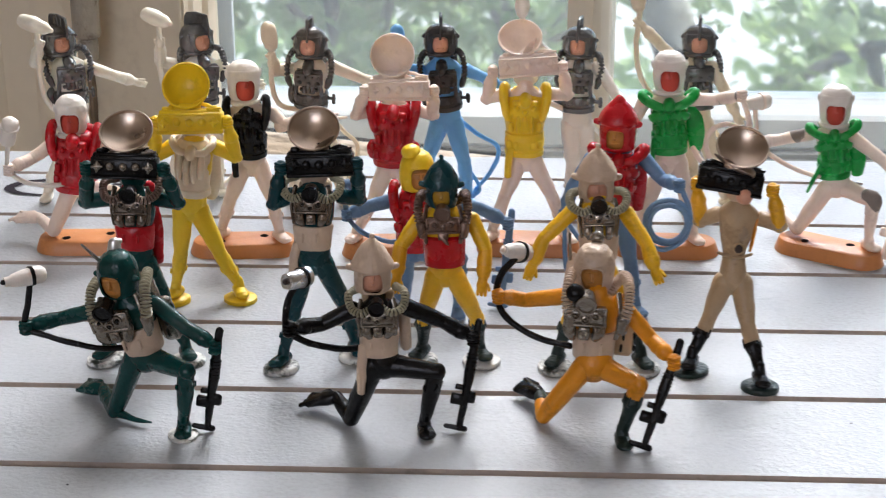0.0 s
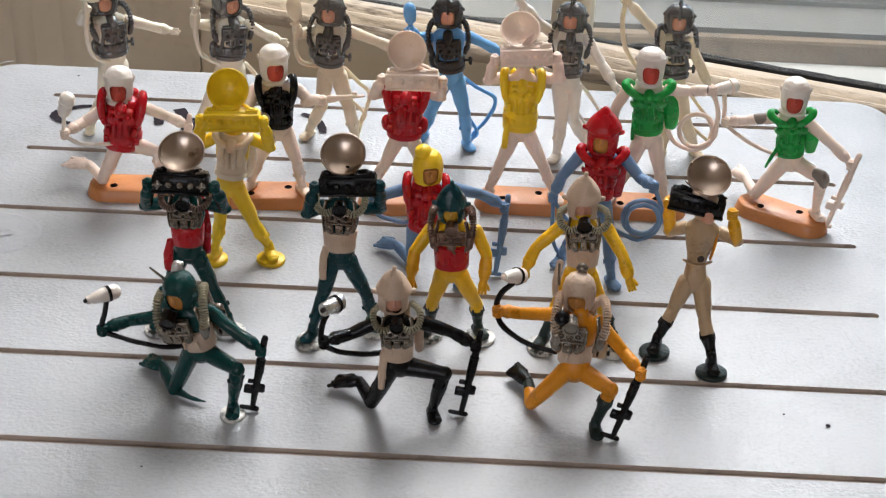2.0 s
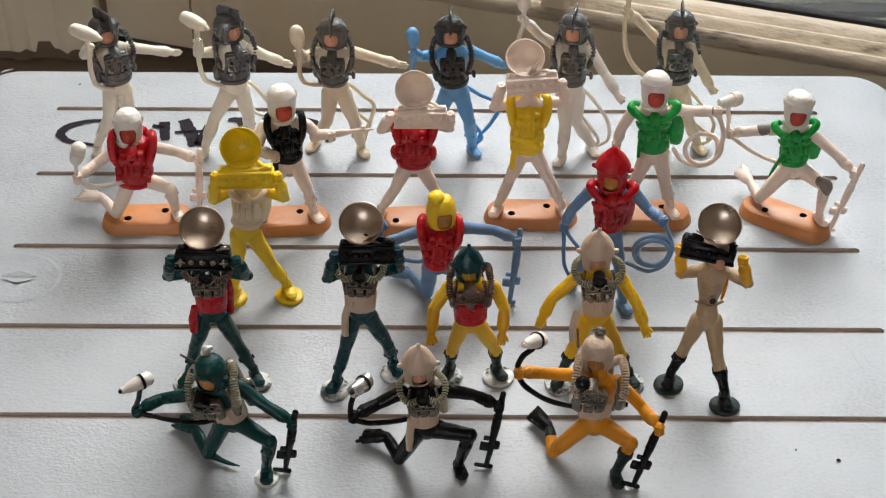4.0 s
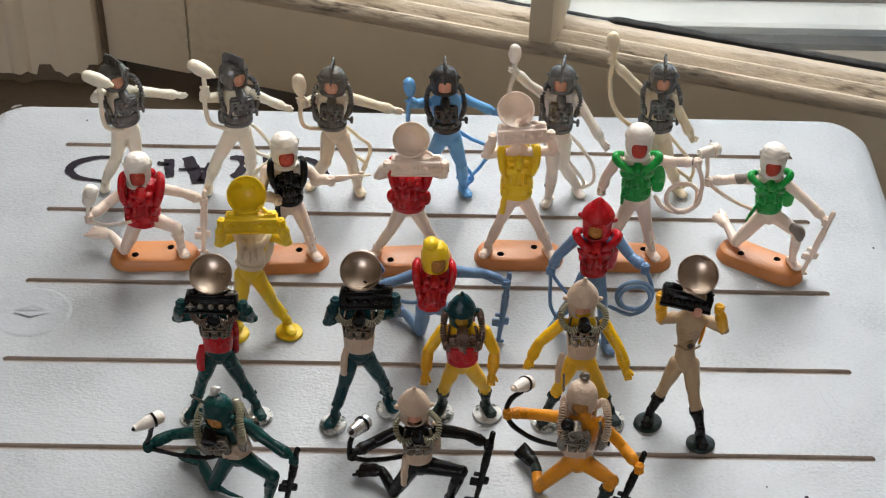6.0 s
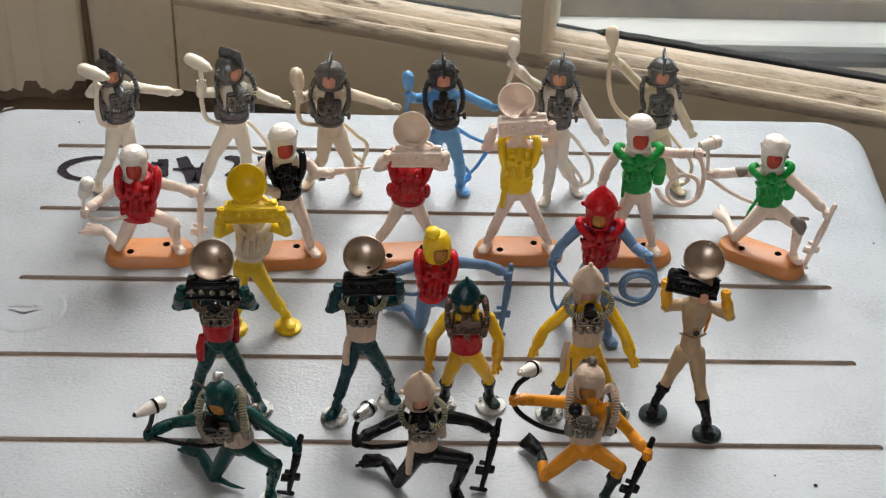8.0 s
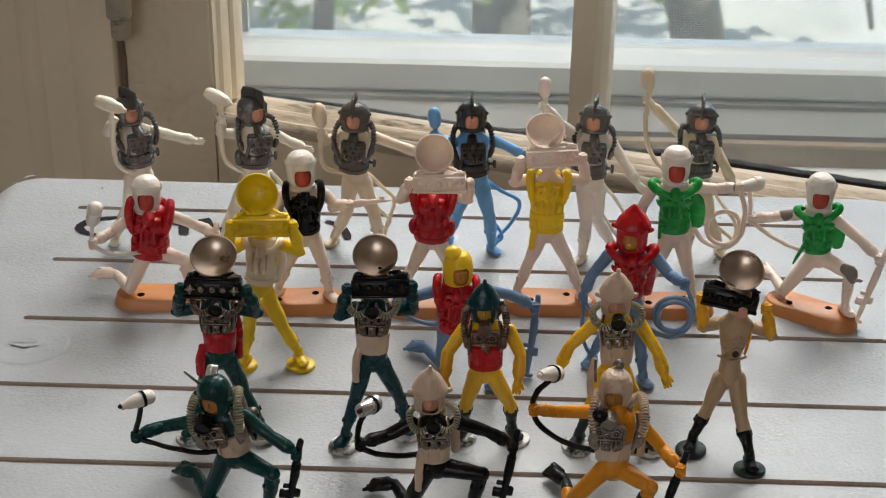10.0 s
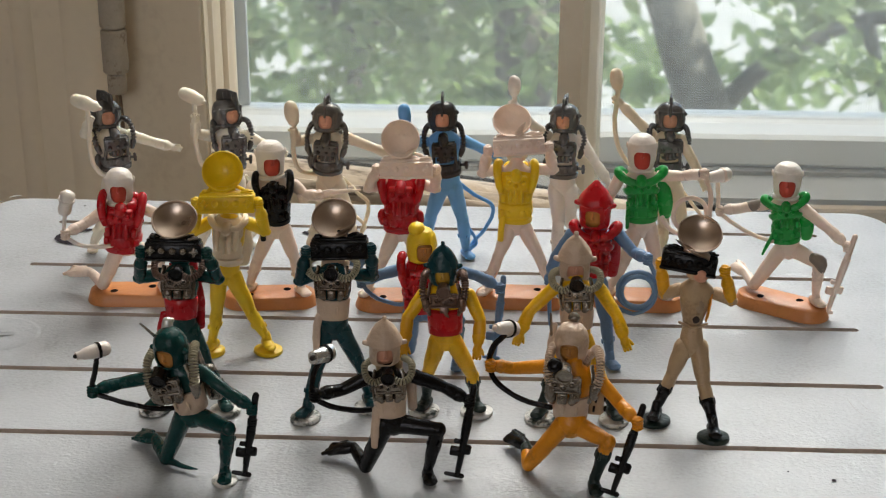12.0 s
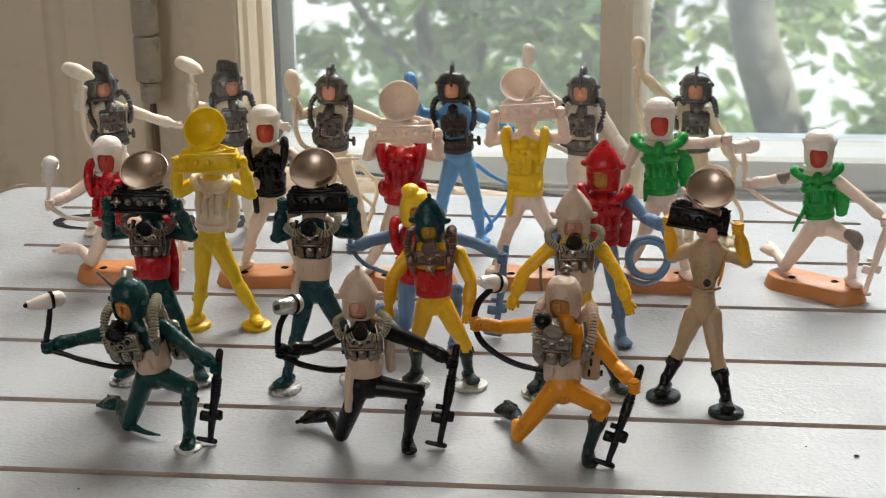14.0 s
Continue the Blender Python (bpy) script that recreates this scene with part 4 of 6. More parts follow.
def arm(S, a, b, c, mat, r=(2.4, 1.98, 1.42), glove=None, fingers=True):
    a, b, c = Vector(a), Vector(b), Vector(c)
    S.tube([a, a.lerp(b, 0.5), b], [r[0], r[0] * 0.92, r[1]], mat)
    S.tube([b, b.lerp(c, 0.4), b.lerp(c, 0.85), c], [r[1], r[1] * 1.1, r[2], r[2]], glove or mat)
    q = b.lerp(c, 0.55)
    S.tube([q, q + (c - b).normalized() * 0.9], [r[1] * 1.2, r[1] * 1.06], glove or mat, n=12, sub=1)
    S.tube([b - (c - b).normalized() * 0.5, b + (b - a).normalized() * 1.0], [r[1] * 0.95, r[1] * 0.75], mat, n=10, sub=1)
    if fingers:
        hand(S, c, c - b, glove or mat, r[2] * 1.2)
    else:
        S.ball(c, (r[2] * 1.35, r[2] * 1.35, r[2] * 1.55), glove or mat, n=12, m=8)
        for i in range(4):
            q = c + Vector((0.0, -r[2] * 1.15, (i - 1.5) * 0.95))
            S.tube([q + Vector((-1.3, 0.7, 0)), q + Vector((0, -0.1, 0)), q + Vector((1.3, 0.7, 0))], [0.5, 0.58, 0.5], glove or mat, n=7, sub=2)


def leg(S, a, b, c, mat, r=(3.3, 2.4, 1.7), boot=None, frac=0.55):
    a, b, c = Vector(a), Vector(b), Vector(c)
    S.tube([a, a.lerp(b, 0.5), b], [r[0], r[0] * 0.86, r[1] * 0.9], mat)
    q = b.lerp(c, frac)
    if boot:
        S.tube([b, b.lerp(c, frac * 0.5), q], [r[1] * 0.9, r[1] * 0.95, r[1] * 0.88], mat, sub=3)
        S.tube([q, q.lerp(c, 0.08), q.lerp(c, 0.5), c], [r[1] * 0.95, r[1] * 1.04, r[1] * 0.76, r[2] * 0.92], boot, n=16)
        for i in range(5):
            w = Vector((math.cos(i * 1.26 + 0.4), math.sin(i * 1.26 + 0.4), 0)) * r[1] * 0.95
            S.tube([q.lerp(c, 0.1) + w, q + w * 1.05 - (c - b).normalized() * 1.3], [0.65, 0.25], boot, n=6, sub=1)
    else:
        S.tube([b, b.lerp(c, 0.35), c], [r[1] * 0.9, r[1] * 0.95, r[2] * 0.85], mat)
        S.tube([q, q + (c - b).normalized() * 0.9], [r[1] * 0.95, r[1] * 0.82], mat, sub=1)
        for i in range(4):
            w = Vector((math.cos(i * 1.57 + 0.5), math.sin(i * 1.57 + 0.5), 0)) * r[1] * 0.95
            S.tube([q + w, q + w * 1.15 - (c - b).normalized() * 1.2], [0.6, 0.25], mat, n=6, sub=1)
    S.ball(b + (b - a).normalized() * 0.3, r[1] * 0.98, mat, n=10, m=6)


def foot(S, c, d, mat, ln=6.4, z=1.6, w=2.2):
    c, d = Vector(c), Vector(d)
    d = Vector((d.x, d.y, 0)).normalized()
    h = Vector((c.x, c.y, c.z))
    side = d.cross(Vector((0, 0, 1)))
    S.tube([h - d * 1.6, h + d * 1.2, h + d * (ln - 2.0), h + d * (ln - 0.9)], [(w * 0.85, z), (w, z * 1.1), (w * 1.08, z * 0.85), (w * 0.8, z * 0.55)], mat, side=side)
    S.tube([h + Vector((0, 0, 3.4)), h + d * 0.3 + Vector((0, 0, 0.5))], [w * 0.68, w * 0.9], mat, sub=2)


def disc(S, c, mat, r=5.1, h=1.7, seed=0, d=(0, -1)):
    """A round stand under one foot, uneven at the rim."""
    rnd = random.Random(seed)
    kk = 1.0 + rnd.uniform(-0.03, 0.05)
    S.lathe((c[0] + d[0] * 1.6, c[1] + d[1] * 1.6, 0), Matrix.Rotation(rnd.uniform(0, 3), 3, "Z"), [(r * 0.96, 0.0, 1.1), (r * kk, 0.3, 1.1), (r * kk * 0.98, h * 0.75, 1.1), (r * 0.86, h, 1.08), (0.4, h + 0.25, 1.0)], mat, n=22)


def trunk(S, hip, waist, neck, f, mat, k=1.0, slim=1.0):
    """Pelvis, waist and chest as one lofted form."""
    hip, waist, neck = Vector(hip), Vector(waist), Vector(neck)
    side = facing(f) @ Vector((1, 0, 0))
    c1 = waist.lerp(neck, 0.48)
    c2 = waist.lerp(neck, 0.78)
    S.tube([hip + Vector((0, 0, -2.2)), hip, waist, c1, c2, neck], [(3.9 * k, 3.2 * k), (5.0 * k * (0.4 + 0.6 * slim), 3.8 * k), (4.7 * k * slim, 3.6 * k), (6.0 * k * (0.5 + 0.5 * slim), 4.3 * k), (6.3 * k, 3.9 * k), (2.7 * k, 2.7 * k)], mat, n=18, side=side)


class Chest:
    """Local places on a chest: x to the side, y to the back, z along the spine, in millimetres from the chest's middle."""

    def __init__(self, waist, neck, f, k=1.0):
        w, n = Vector(waist), Vector(neck)
        z = (n - w).normalized()
        y = -Vector(f)
        y = (y - z * y.dot(z)).normalized()
        x = y.cross(z)
        self.T, self.o, self.k = Matrix((x, y, z)).transposed(), w.lerp(n, 0.52), k
        self.drop = (n - w).length * 0.52 / k

    def grow(self, q):
        """Gear larger by the factor q on the same body."""
        self.k, self.drop = self.k * q, self.drop / q

    def __call__(self, x, y, z):
        return self.o + self.T @ (Vector((x, y, z)) * self.k)


def diver_pack(S, C, hose, pack, band, valve, tank, skew=0.0, loops="collar", belt=True, low=True, slim=1.0):
    """Breathing set: mouth valve, two ribbed hoses, chest box with dials, smooth waistband, and a tank on the back; low: pockets under the chest box."""
    k, z0 = C.k, -C.drop
    if loops == "collar":
        for s in (-1, 1):
            S.hose([C(s * 1.6 + skew, -6.6, 5.6), C(s * 4.6, -7.0, 4.4), C(s * 7.4, -5.0, 5.6), C(s * 8.0, -1.0, 8.4), C(s * 5.2, 4.4, 8.6)], 1.08 * k, hose, pitch=0.85, gap=BLACK)
    else:
        for s in (-1, 1):
            S.hose([C(s * 3.0, 5.0, 5.0), C(s * 5.8, 3.4, 9.2), C(s * 6.8, -2.0, 9.0), C(s * 7.0, -5.4, 5.2), C(s * 6.0, -5.8, 1.6)], 1.15 * k, hose, pitch=0.85, gap=pack)
            S.tube([C(s * 6.1, -5.8, 2.2), C(s * 5.8, -5.9, -0.4)], [1.55 * k, 1.3 * k], pack, n=12, sub=1)
    S.tube([C(skew, -4.2, 6.6), C(skew, -8.0, 5.8)], [2.0 * k, 2.4 * k], valve, n=18, sub=1, caps=False)
    S.lathe(C(skew, -8.0, 5.8), axis_turn(C.T @ Vector((0, -1, -0.2))), [(2.4 * k, -0.3), (2.5 * k, 0.1), (2.3 * k, 0.4), (1.8 * k, 0.35), (1.6 * k, -0.4), (0.2, -0.5)], valve, n=18, start=False)
    # upper case with two dials and a rim
    S.block(C(skew, -5.2, 2.4), (9.2 * k, 2.8 * k, 4.2 * k), pack, C.T, 0.45)
    for x, z, w, h in ((0, 4.5, 9.4, 0.7), (0, 0.4, 9.4, 0.7), (-4.5, 2.4, 0.7, 4.6), (4.5, 2.4, 0.7, 4.6)):
        S.block(C(skew + x, -6.5, z), (w * k, 0.8 * k, h * k), pack, C.T, 0.2)
    for x, z, r in ((-2.3, 2.9, 1.15), (2.3, 2.9, 1.15), (0, 1.8, 0.95)):
        S.lathe(C(skew + x, -6.5, z), axis_turn(C.T @ Vector((0, -1, 0))), [(r * k, -0.3), (r * k, 0.6 * k), (r * 0.72 * k, 0.7 * k), (r * 0.6 * k, 0.2 * k), (0.1, 0.2 * k)], pack, n=12, start=False)
        S.tube([C(skew + x, -6.7, z), C(skew + x, -6.95, z)], [r * 0.42 * k] * 2, valve, n=8, sub=1)
    if low:
        for q in (-1, 1):
            S.tube([C(skew + q * 3.4, -5.2, 0.2), C(skew + q * 3.2, -5.9, -1.6), C(skew + q * 2.6, -5.2, -3.2)], [(1.7 * k, 1.2 * k), (1.5 * k, 1.2 * k), (1.0 * k, 0.9 * k)], pack, n=12, side=tuple(C.T @ Vector((1, 0, 0))))
            S.block(C(skew + q * 3.3, -6.7, -1.0), (1.1 * k, 0.6 * k, 2.0 * k), pack, C.T, 0.2)
        S.block(C(skew, -5.6, -1.6), (2.7 * k, 2.2 * k, 3.2 * k), pack, C.T, 0.35)
        S.lathe(C(skew, -6.6, -1.5), axis_turn(C.T @ Vector((0, -1, 0))), [(0.95 * k, -0.2), (0.95 * k, 0.4 * k), (0.55 * k, 0.5 * k), (0.1, 0.2 * k)], pack, n=12, start=False)
    else:
        S.block(C(skew, -5.6, -0.9), (3.0 * k, 1.6 * k, 2.0 * k), pack, C.T, 0.3)
        S.tube([C(skew - 0.8, -5.8, -0.6), C(skew + 0.6, -6.3, -2.2), C(skew + 1.4, -5.8, -3.4)], [0.7 * k, 0.6 * k, 0.3 * k], pack, n=7)
    for s in (-1, 1):
        S.tube([C(s * 4.6, -3.4, 7.4), C(s * 5.4, -4.8, 3.0), C(s * 4.8, -4.6, -3.0)], [(0.8 * k, 0.45 * k)] * 3, pack, n=8)
    if belt:
        top = 3.3 if low else 5.4
        wide = (1.0 if low else 1.07) * slim
        S.lathe(C(0, -0.3, z0), C.T, [(4.9 * k * slim, -3.4 * k, 0.84), (5.35 * k * wide, -3.1 * k, 0.84), (5.5 * k * wide, -1.0 * k, 0.86), (5.65 * k * wide, 1.2 * k, 0.87), (5.85 * k * wide, top * k, 0.88), (5.6 * k * slim, (top + 0.5) * k, 0.86), (4.6 * k * slim, (top + 0.5) * k, 0.8)], band, n=32, start=False, end=False)
        for x in (-2.4, 1.6):
            S.block(C(x, -5.1, z0 + 0.6), (0.7 * k, 0.5 * k, 2.6 * k), band, C.T, 0.15)
    for s in (-1, 1):
        S.tube([C(s * 2.6, 6.0, -C.drop - 2), C(s * 2.6, 6.4, 2), C(s * 2.6, 6.0, 6)], [(2.4 * k, 1.9 * k)] * 3, tank, n=12)
    S.block(C(0, 5.6, 0.4), (9.0 * k, 2.0 * k, 9.5 * k), tank, C.T, 0.8)


def hip_tank(S, C, at, size, mat, marks=None):
    """The part of a back tank that shows beside one hip, with dark clips along its edge."""
    S.block(C(*at), size, mat, C.T, 0.9)
    if marks:
        x, y, z = at
        for i in (-1, 0, 1):
            S.block(C(x + size[0] * 0.5, y - 0.8, z + i * size[2] * 0.26), (0.9, 1.2, 1.9), marks, C.T, 0.25)
            S.block(C(x + 0.3 * i, y - size[1] * 0.5, z + i * size[2] * 0.24), (0.7, 0.6, 2.4), marks, C.T, 0.2)


def space_pack(S, C, mat, hose):
    """Dark chest box with dials, a centre strap, broad belt with pouches, corrugated hoses and a pack on the back."""
    k, z0 = C.k, -C.drop
    S.tube([C(0, -3.4, 6.6), C(0, -6.6, 6.0), C(0, -7.8, 5.8)], [1.9 * k, 2.1 * k, 1.7 * k], mat, n=14, sub=1)
    S.tube([C(0, -7.6, 5.8), C(0, -8.6, 5.7)], [1.1 * k, 0.9 * k], mat, n=10, sub=1)
    S.block(C(0.2, -5.6, 2.0), (9.6 * k, 3.0 * k, 4.8 * k), mat, C.T, 0.35)
    S.block(C(0.2, -5.0, 4.5), (8.6 * k, 2.0 * k, 0.9 * k), mat, C.T, 0.2)
    for x, z, r in ((-3.3, 3.2, 0.55), (-1.1, 3.2, 0.55), (1.3, 3.2, 0.55), (3.5, 3.1, 0.6), (-3.0, 1.0, 0.95), (0.2, 0.9, 0.8), (3.2, 0.9, 0.95)):
        S.tube([C(0.2 + x, -7.0, z), C(0.2 + x, -7.8, z)], [r * k, r * 0.8 * k], mat, n=9, sub=1, caps=False)
        S.tube([C(0.2 + x, -7.7, z), C(0.2 + x, -7.75, z)], [r * 0.7 * k] * 2, hose, n=9, sub=1)
    S.block(C(0.2, -4.9, -1.6), (4.4 * k, 2.0 * k, 3.6 * k), mat, C.T, 0.3)
    S.block(C(0.2, -4.6, -2.4), (6.4 * k, 1.6 * k, 1.0 * k), mat, C.T, 0.25)
    for x in (-1.2, 0.2, 1.6):
        S.block(C(x, -5.9, -1.9), (1.2 * k, 0.9 * k, 2.8 * k), mat, C.T, 0.2)
    S.lathe(C(0, 0, z0), C.T, [(5.0 * k, -2.9 * k, 0.82), (6.0 * k, -2.5 * k, 0.82), (6.2 * k, -0.9 * k, 0.82), (5.7 * k, -0.6 * k, 0.82), (5.7 * k, 0.1 * k, 0.82), (6.2 * k, 0.4 * k, 0.82), (6.3 * k, 2.6 * k, 0.82), (5.4 * k, 3.3 * k, 0.82)], mat, n=28, start=False, end=False)
    for x in (-3.6, -1.2, 1.4, 3.8):
        S.block(C(x, -4.9 + abs(x) * 0.3, z0 + 1.7), (1.7 * k, 1.2 * k, 2.6 * k), mat, C.T, 0.25)
    for s in (-1, 1):
        S.hose([C(s * 3.4, 5.0, 6.0), C(s * 5.2, 3.4, 8.6), C(s * 7.0, -0.6, 8.2), C(s * 7.6, -3.6, 4.4), C(s * 7.0, -4.2, 0.6)], 1.0 * k, hose)
        S.tube([C(s * 7.0, -4.2, 0.9), C(s * 6.4, -4.4, -1.0)], [1.25 * k, 0.9 * k], mat, n=10, sub=1)
        S.tube([C(s * 4.4, -3.6, z0 + 3.0), C(s * 4.0, -4.8, -0.4)], [(0.9 * k, 0.5 * k)] * 2, mat, n=8, sub=1)
        S.tube([C(s * 2.6, 6.0, z0 - 1), C(s * 2.6, 6.6, 0), C(s * 2.6, 6.0, 6)], [(2.5 * k, 2.0 * k)] * 3, mat, n=14)
    S.block(C(0, 5.4, 0.0), (8.0 * k, 2.6 * k, 9.5 * k), mat, C.T, 0.7)
    S.ball(C(-6.2, 1.4, z0 + 0.6), (1.9 * k, 2.4 * k, 3.6 * k), mat, n=12, m=8)
    S.tube([C(5.8, 0.8, z0 + 0.6), C(8.2, 0.4, z0 + 0.4)], [0.6 * k, 0.6 * k], mat, n=8, sub=1)
    S.tube([C(8.0, 0.4, z0 - 0.9), C(8.0, 0.4, z0 + 1.6)], [0.65 * k, 0.65 * k], mat, n=8, sub=1)


def vest(S, C, mat, hips=1.0, wing=1.0, full=True, tail=0.0, upright=False):
    """A moulded waistcoat: ribbed belt, chest plate with gear, a mouthpiece and horned shoulder loops; tail: a slab hanging behind one hip."""
    k, z0 = C.k, -C.drop
    S.lathe(C(0, 0, 0), C.T, [(5.2 * k, (z0 - 4.0) * k, 0.84), (6.2 * k * hips, (z0 - 3.8) * k, 0.84), (6.4 * k * hips, (z0 - 2.2) * k, 0.84), (6.0 * k * hips, (z0 - 1.9) * k, 0.84), (6.0 * k * hips, (z0 - 1.3) * k, 0.84), (6.4 * k * hips, (z0 - 1.0) * k, 0.84), (6.5 * k * hips, (z0 + 1.6) * k, 0.84), (6.1 * k, (z0 + 2.0) * k, 0.84), (6.2 * k, (z0 + 3.4) * k, 0.84), (5.6 * k, (z0 + 3.9) * k, 0.84)], mat, n=28)
    g = k * (1.0 if full else 0.87)
    S.lathe(C(0, 0, 0), C.T, [(5.6 * k, (z0 + 2.6) * k, 0.84), (6.6 * g, -1.8 * k, 0.80), (7.0 * g, 1.4 * k, 0.78), (6.6 * g, 4.0 * k, 0.76), (4.4 * k, 6.0 * k, 0.8), (3.4 * k, 6.4 * k, 0.9)], mat, n=26)
    S.block(C(0, -5.0, 2.2), (8.0 * k, 2.6 * k, 5.4 * k), mat, C.T, 0.5)
    S.block(C(0, -4.9, -2.4), (5.6 * k, 2.4 * k, 6.0 * k), mat, C.T, 0.4)
    for x in (-2.0, 0.0, 2.0):
        S.tube([C(x, -6.1, -0.2), C(x, -6.5, -2.4), C(x, -5.9, -5.2)], [0.55 * k, 0.75 * k, 0.5 * k], mat, n=7)
    S.tube([C(0, -5.2, 5.6), C(0, -7.2, 5.0)], [2.0 * k, 1.9 * k], mat, n=14, sub=1)
    S.tube([C(0, -7.0, 5.0), C(0, -8.2, 4.8)], [1.2 * k, 1.0 * k], mat, n=12, sub=1)
    for x, z in ((-2.6, 2.8), (2.6, 2.8), (0, 1.4)):
        S.tube([C(x, -6.1, z), C(x, -7.1, z)], [0.95 * k, 0.8 * k], mat, n=9, sub=1)
    for x, z in ((-5.0, -7.0), (-2.6, -7.6), (2.6, -7.6), (5.0, -7.0)):
        S.block(C(x * hips, -5.4 + abs(x) * 0.34, z0 + 0.2), (1.7 * k, 1.4 * k, 2.6 * k), mat, C.T, 0.3)
    for s in (-1, 1):
        if upright:
            S.tube([C(s * 5.4, -4.8, -0.6), C(s * 6.2, -5.2, 2.8), C(s * 6.7, -4.0, 6.4), C(s * 6.5, -0.8, 8.4), C(s * 5.8, 3.4, 6.8)], [1.1 * k, 1.4 * k, 1.55 * k, 1.5 * k, 1.2 * k], mat, n=12)
        else:
            S.tube([C(s * 1.4, -5.8, 4.2), C(s * 4.2, -5.8, 5.0), C(s * (5.6 + 1.6 * wing), -3.6, 6.2), C(s * (6.6 + 2.2 * wing), -1.8, 7.6), C(s * (6.4 + 1.6 * wing), 0.8, 7.4), C(s * 6.2, 3.6, 5.4)], [1.4 * k, 1.55 * k, 1.65 * k, 1.7 * k, 1.6 * k, 1.3 * k], mat, n=12)
        S.tube([C(s * 3.6, -5.4, 1.6), C(s * 5.6, -4.0, 0.2), C(s * 6.4, -1.0, -0.6)], [(1.3 * k, 0.7 * k), (1.5 * k, 0.8 * k), (1.2 * k, 0.7 * k)], mat, n=10, side=(0, 0, 1))
        S.block(C(s * 4.4, -4.9, -3.6), (1.6 * k, 1.4 * k, 3.0 * k), mat, C.T, 0.4)
    for x in (-2.4, 2.4):
        S.tube([C(x, 5.6, z0), C(x, 6.2, 0), C(x, 5.6, 5)], [(2.4 * k, 2.0 * k)] * 3, mat, n=12)
    if tail:
        S.tube([C(tail * 6.4, 2.6, 1.6), C(tail * 8.4, 3.0, -2.6), C(tail * 9.0, 3.0, -8.0), C(tail * 8.8, 3.0, -13.5)], [(1.6 * k, 0.9 * k), (2.8 * k, 1.2 * k), (3.0 * k, 1.2 * k), (2.2 * k, 1.0 * k)], mat, n=14, side=(1, 0, 0))


def dish_set(S, c, box, side, mat, box_mat, half=11.5, r=8.0, lift=0.68, knob=None, bowl=47):
    """A radar dish on a knobbed box that the figure holds before its face; c: the middle of the dish's rim."""
    c, b, s = Vector(c), Vector(box), Vector(side).normalized()
    n = Vector((0, -1, lift)).normalized()
    n = (n - s * n.dot(s)).normalized()
    T = Matrix((s, n.cross(s), n)).transposed()
    q = r / 8.0
    top, deep = math.sin(radians(bowl)), 1 - math.cos(radians(bowl))
    hollow = 3.2 + (bowl - 47) * 0.11
    arc = [bowl * (i + 0.3) / 12.3 for i in range(13)]
    outer = [(8.0 * q * math.sin(radians(a)) / top, (-hollow - 0.8 + (hollow + 0.8) * (1 - math.cos(radians(a))) / deep) * q) for a in arc]
    inner = [(7.35 * q * math.sin(radians(a)) / top, (-hollow - 0.1 + hollow * (1 - math.cos(radians(a))) / deep) * q) for a in arc]
    first = len(S.v)
    S.lathe(c, T, outer + [(8.2 * q, 0.1 * q), (8.25 * q, 0.45 * q), (8.0 * q, 0.7 * q), (7.65 * q, 0.6 * q), (7.5 * q, 0.2 * q), (7.42 * q, -0.15 * q)] + inner[::-1], mat, n=56)
    S.true |= set(range(first, len(S.v)))
    up = Vector((0, 0, 1))
    up = (up - s * up.dot(s)).normalized()
    B = Matrix((s, up.cross(s), up)).transposed() @ Matrix.Rotation(radians(-9), 3, "X")
    up, f = B @ Vector((0, 0, 1)), B @ Vector((0, -1, 0))
    S.block(b, (2 * half, 5.8, 6.0), box_mat, B, 0.5)
    S.block(b + up * 3.2 - f * 0.4, (2 * half * 0.96, 4.6, 1.2), box_mat, B, 0.4)
    S.block(b - up * 2.9 + f * 2.4, (2 * half * 1.02, 1.7, 1.1), box_mat, B, 0.3)
    S.block(b + up * 2.5 + f * 2.9, (2 * half * 0.98, 0.7, 0.6), box_mat, B, 0.15)
    kn = knob or box_mat
    for i in range(5):
        p = b + s * (-0.78 + 0.39 * i) * half + f * 2.9 + up * 0.2
        S.lathe(p, Matrix((s, up, f)).transposed(), [(1.25, -0.2), (1.2, 0.5), (0.85, 1.0), (0.3, 1.15)], kn, n=12, start=False)
        if i in (0, 4):
            S.block(p + f * 0.7, (3.3, 0.9, 0.75), kn, B, 0.2)
            S.block(p + f * 0.7, (0.75, 0.9, 3.3), kn, B, 0.2)
    # neck and yoke that carry the dish
    low = c + (T @ Vector((0, -1 if (T @ Vector((0, -1, 0))).z < 0 else 1, 0))) * r * 0.82 - n * 3.8
    foot_at = b + up * 1.4 - f * 1.8
    S.tube([foot_at, foot_at.lerp(low, 0.5), low - n * 0.6], [(r * 0.70, 1.2), (r * 0.52, 1.1), (r * 0.46, 1.0)], box_mat, n=18, side=tuple(s))
    down = (low - c + n * 3.8).normalized()
    S.tube([c + down * r * 0.80 - n * 1.6, c + down * r * 0.98 - n * 1.0, b + up * 2.8 - f * 1.6], [(r * 0.52, 0.7), (r * 0.66, 0.6), (r * 1.0, 0.6)], mat, n=20, side=tuple(s))
    for e in (-1, 1):
        S.tube([b + s * e * r * 0.86 + up * 3.0, b + s * e * r * 0.84 + up * 4.6 - f * 0.3, low + s * e * r * 0.50 + up * 1.2 - n * 0.6], [0.85, 0.75, 0.6], box_mat, n=8)
        S.block(b + s * e * half * 0.74 + up * 4.2 + f * 0.6, (2.2, 1.8, 1.5), kn if e > 0 else box_mat, B, 0.3)
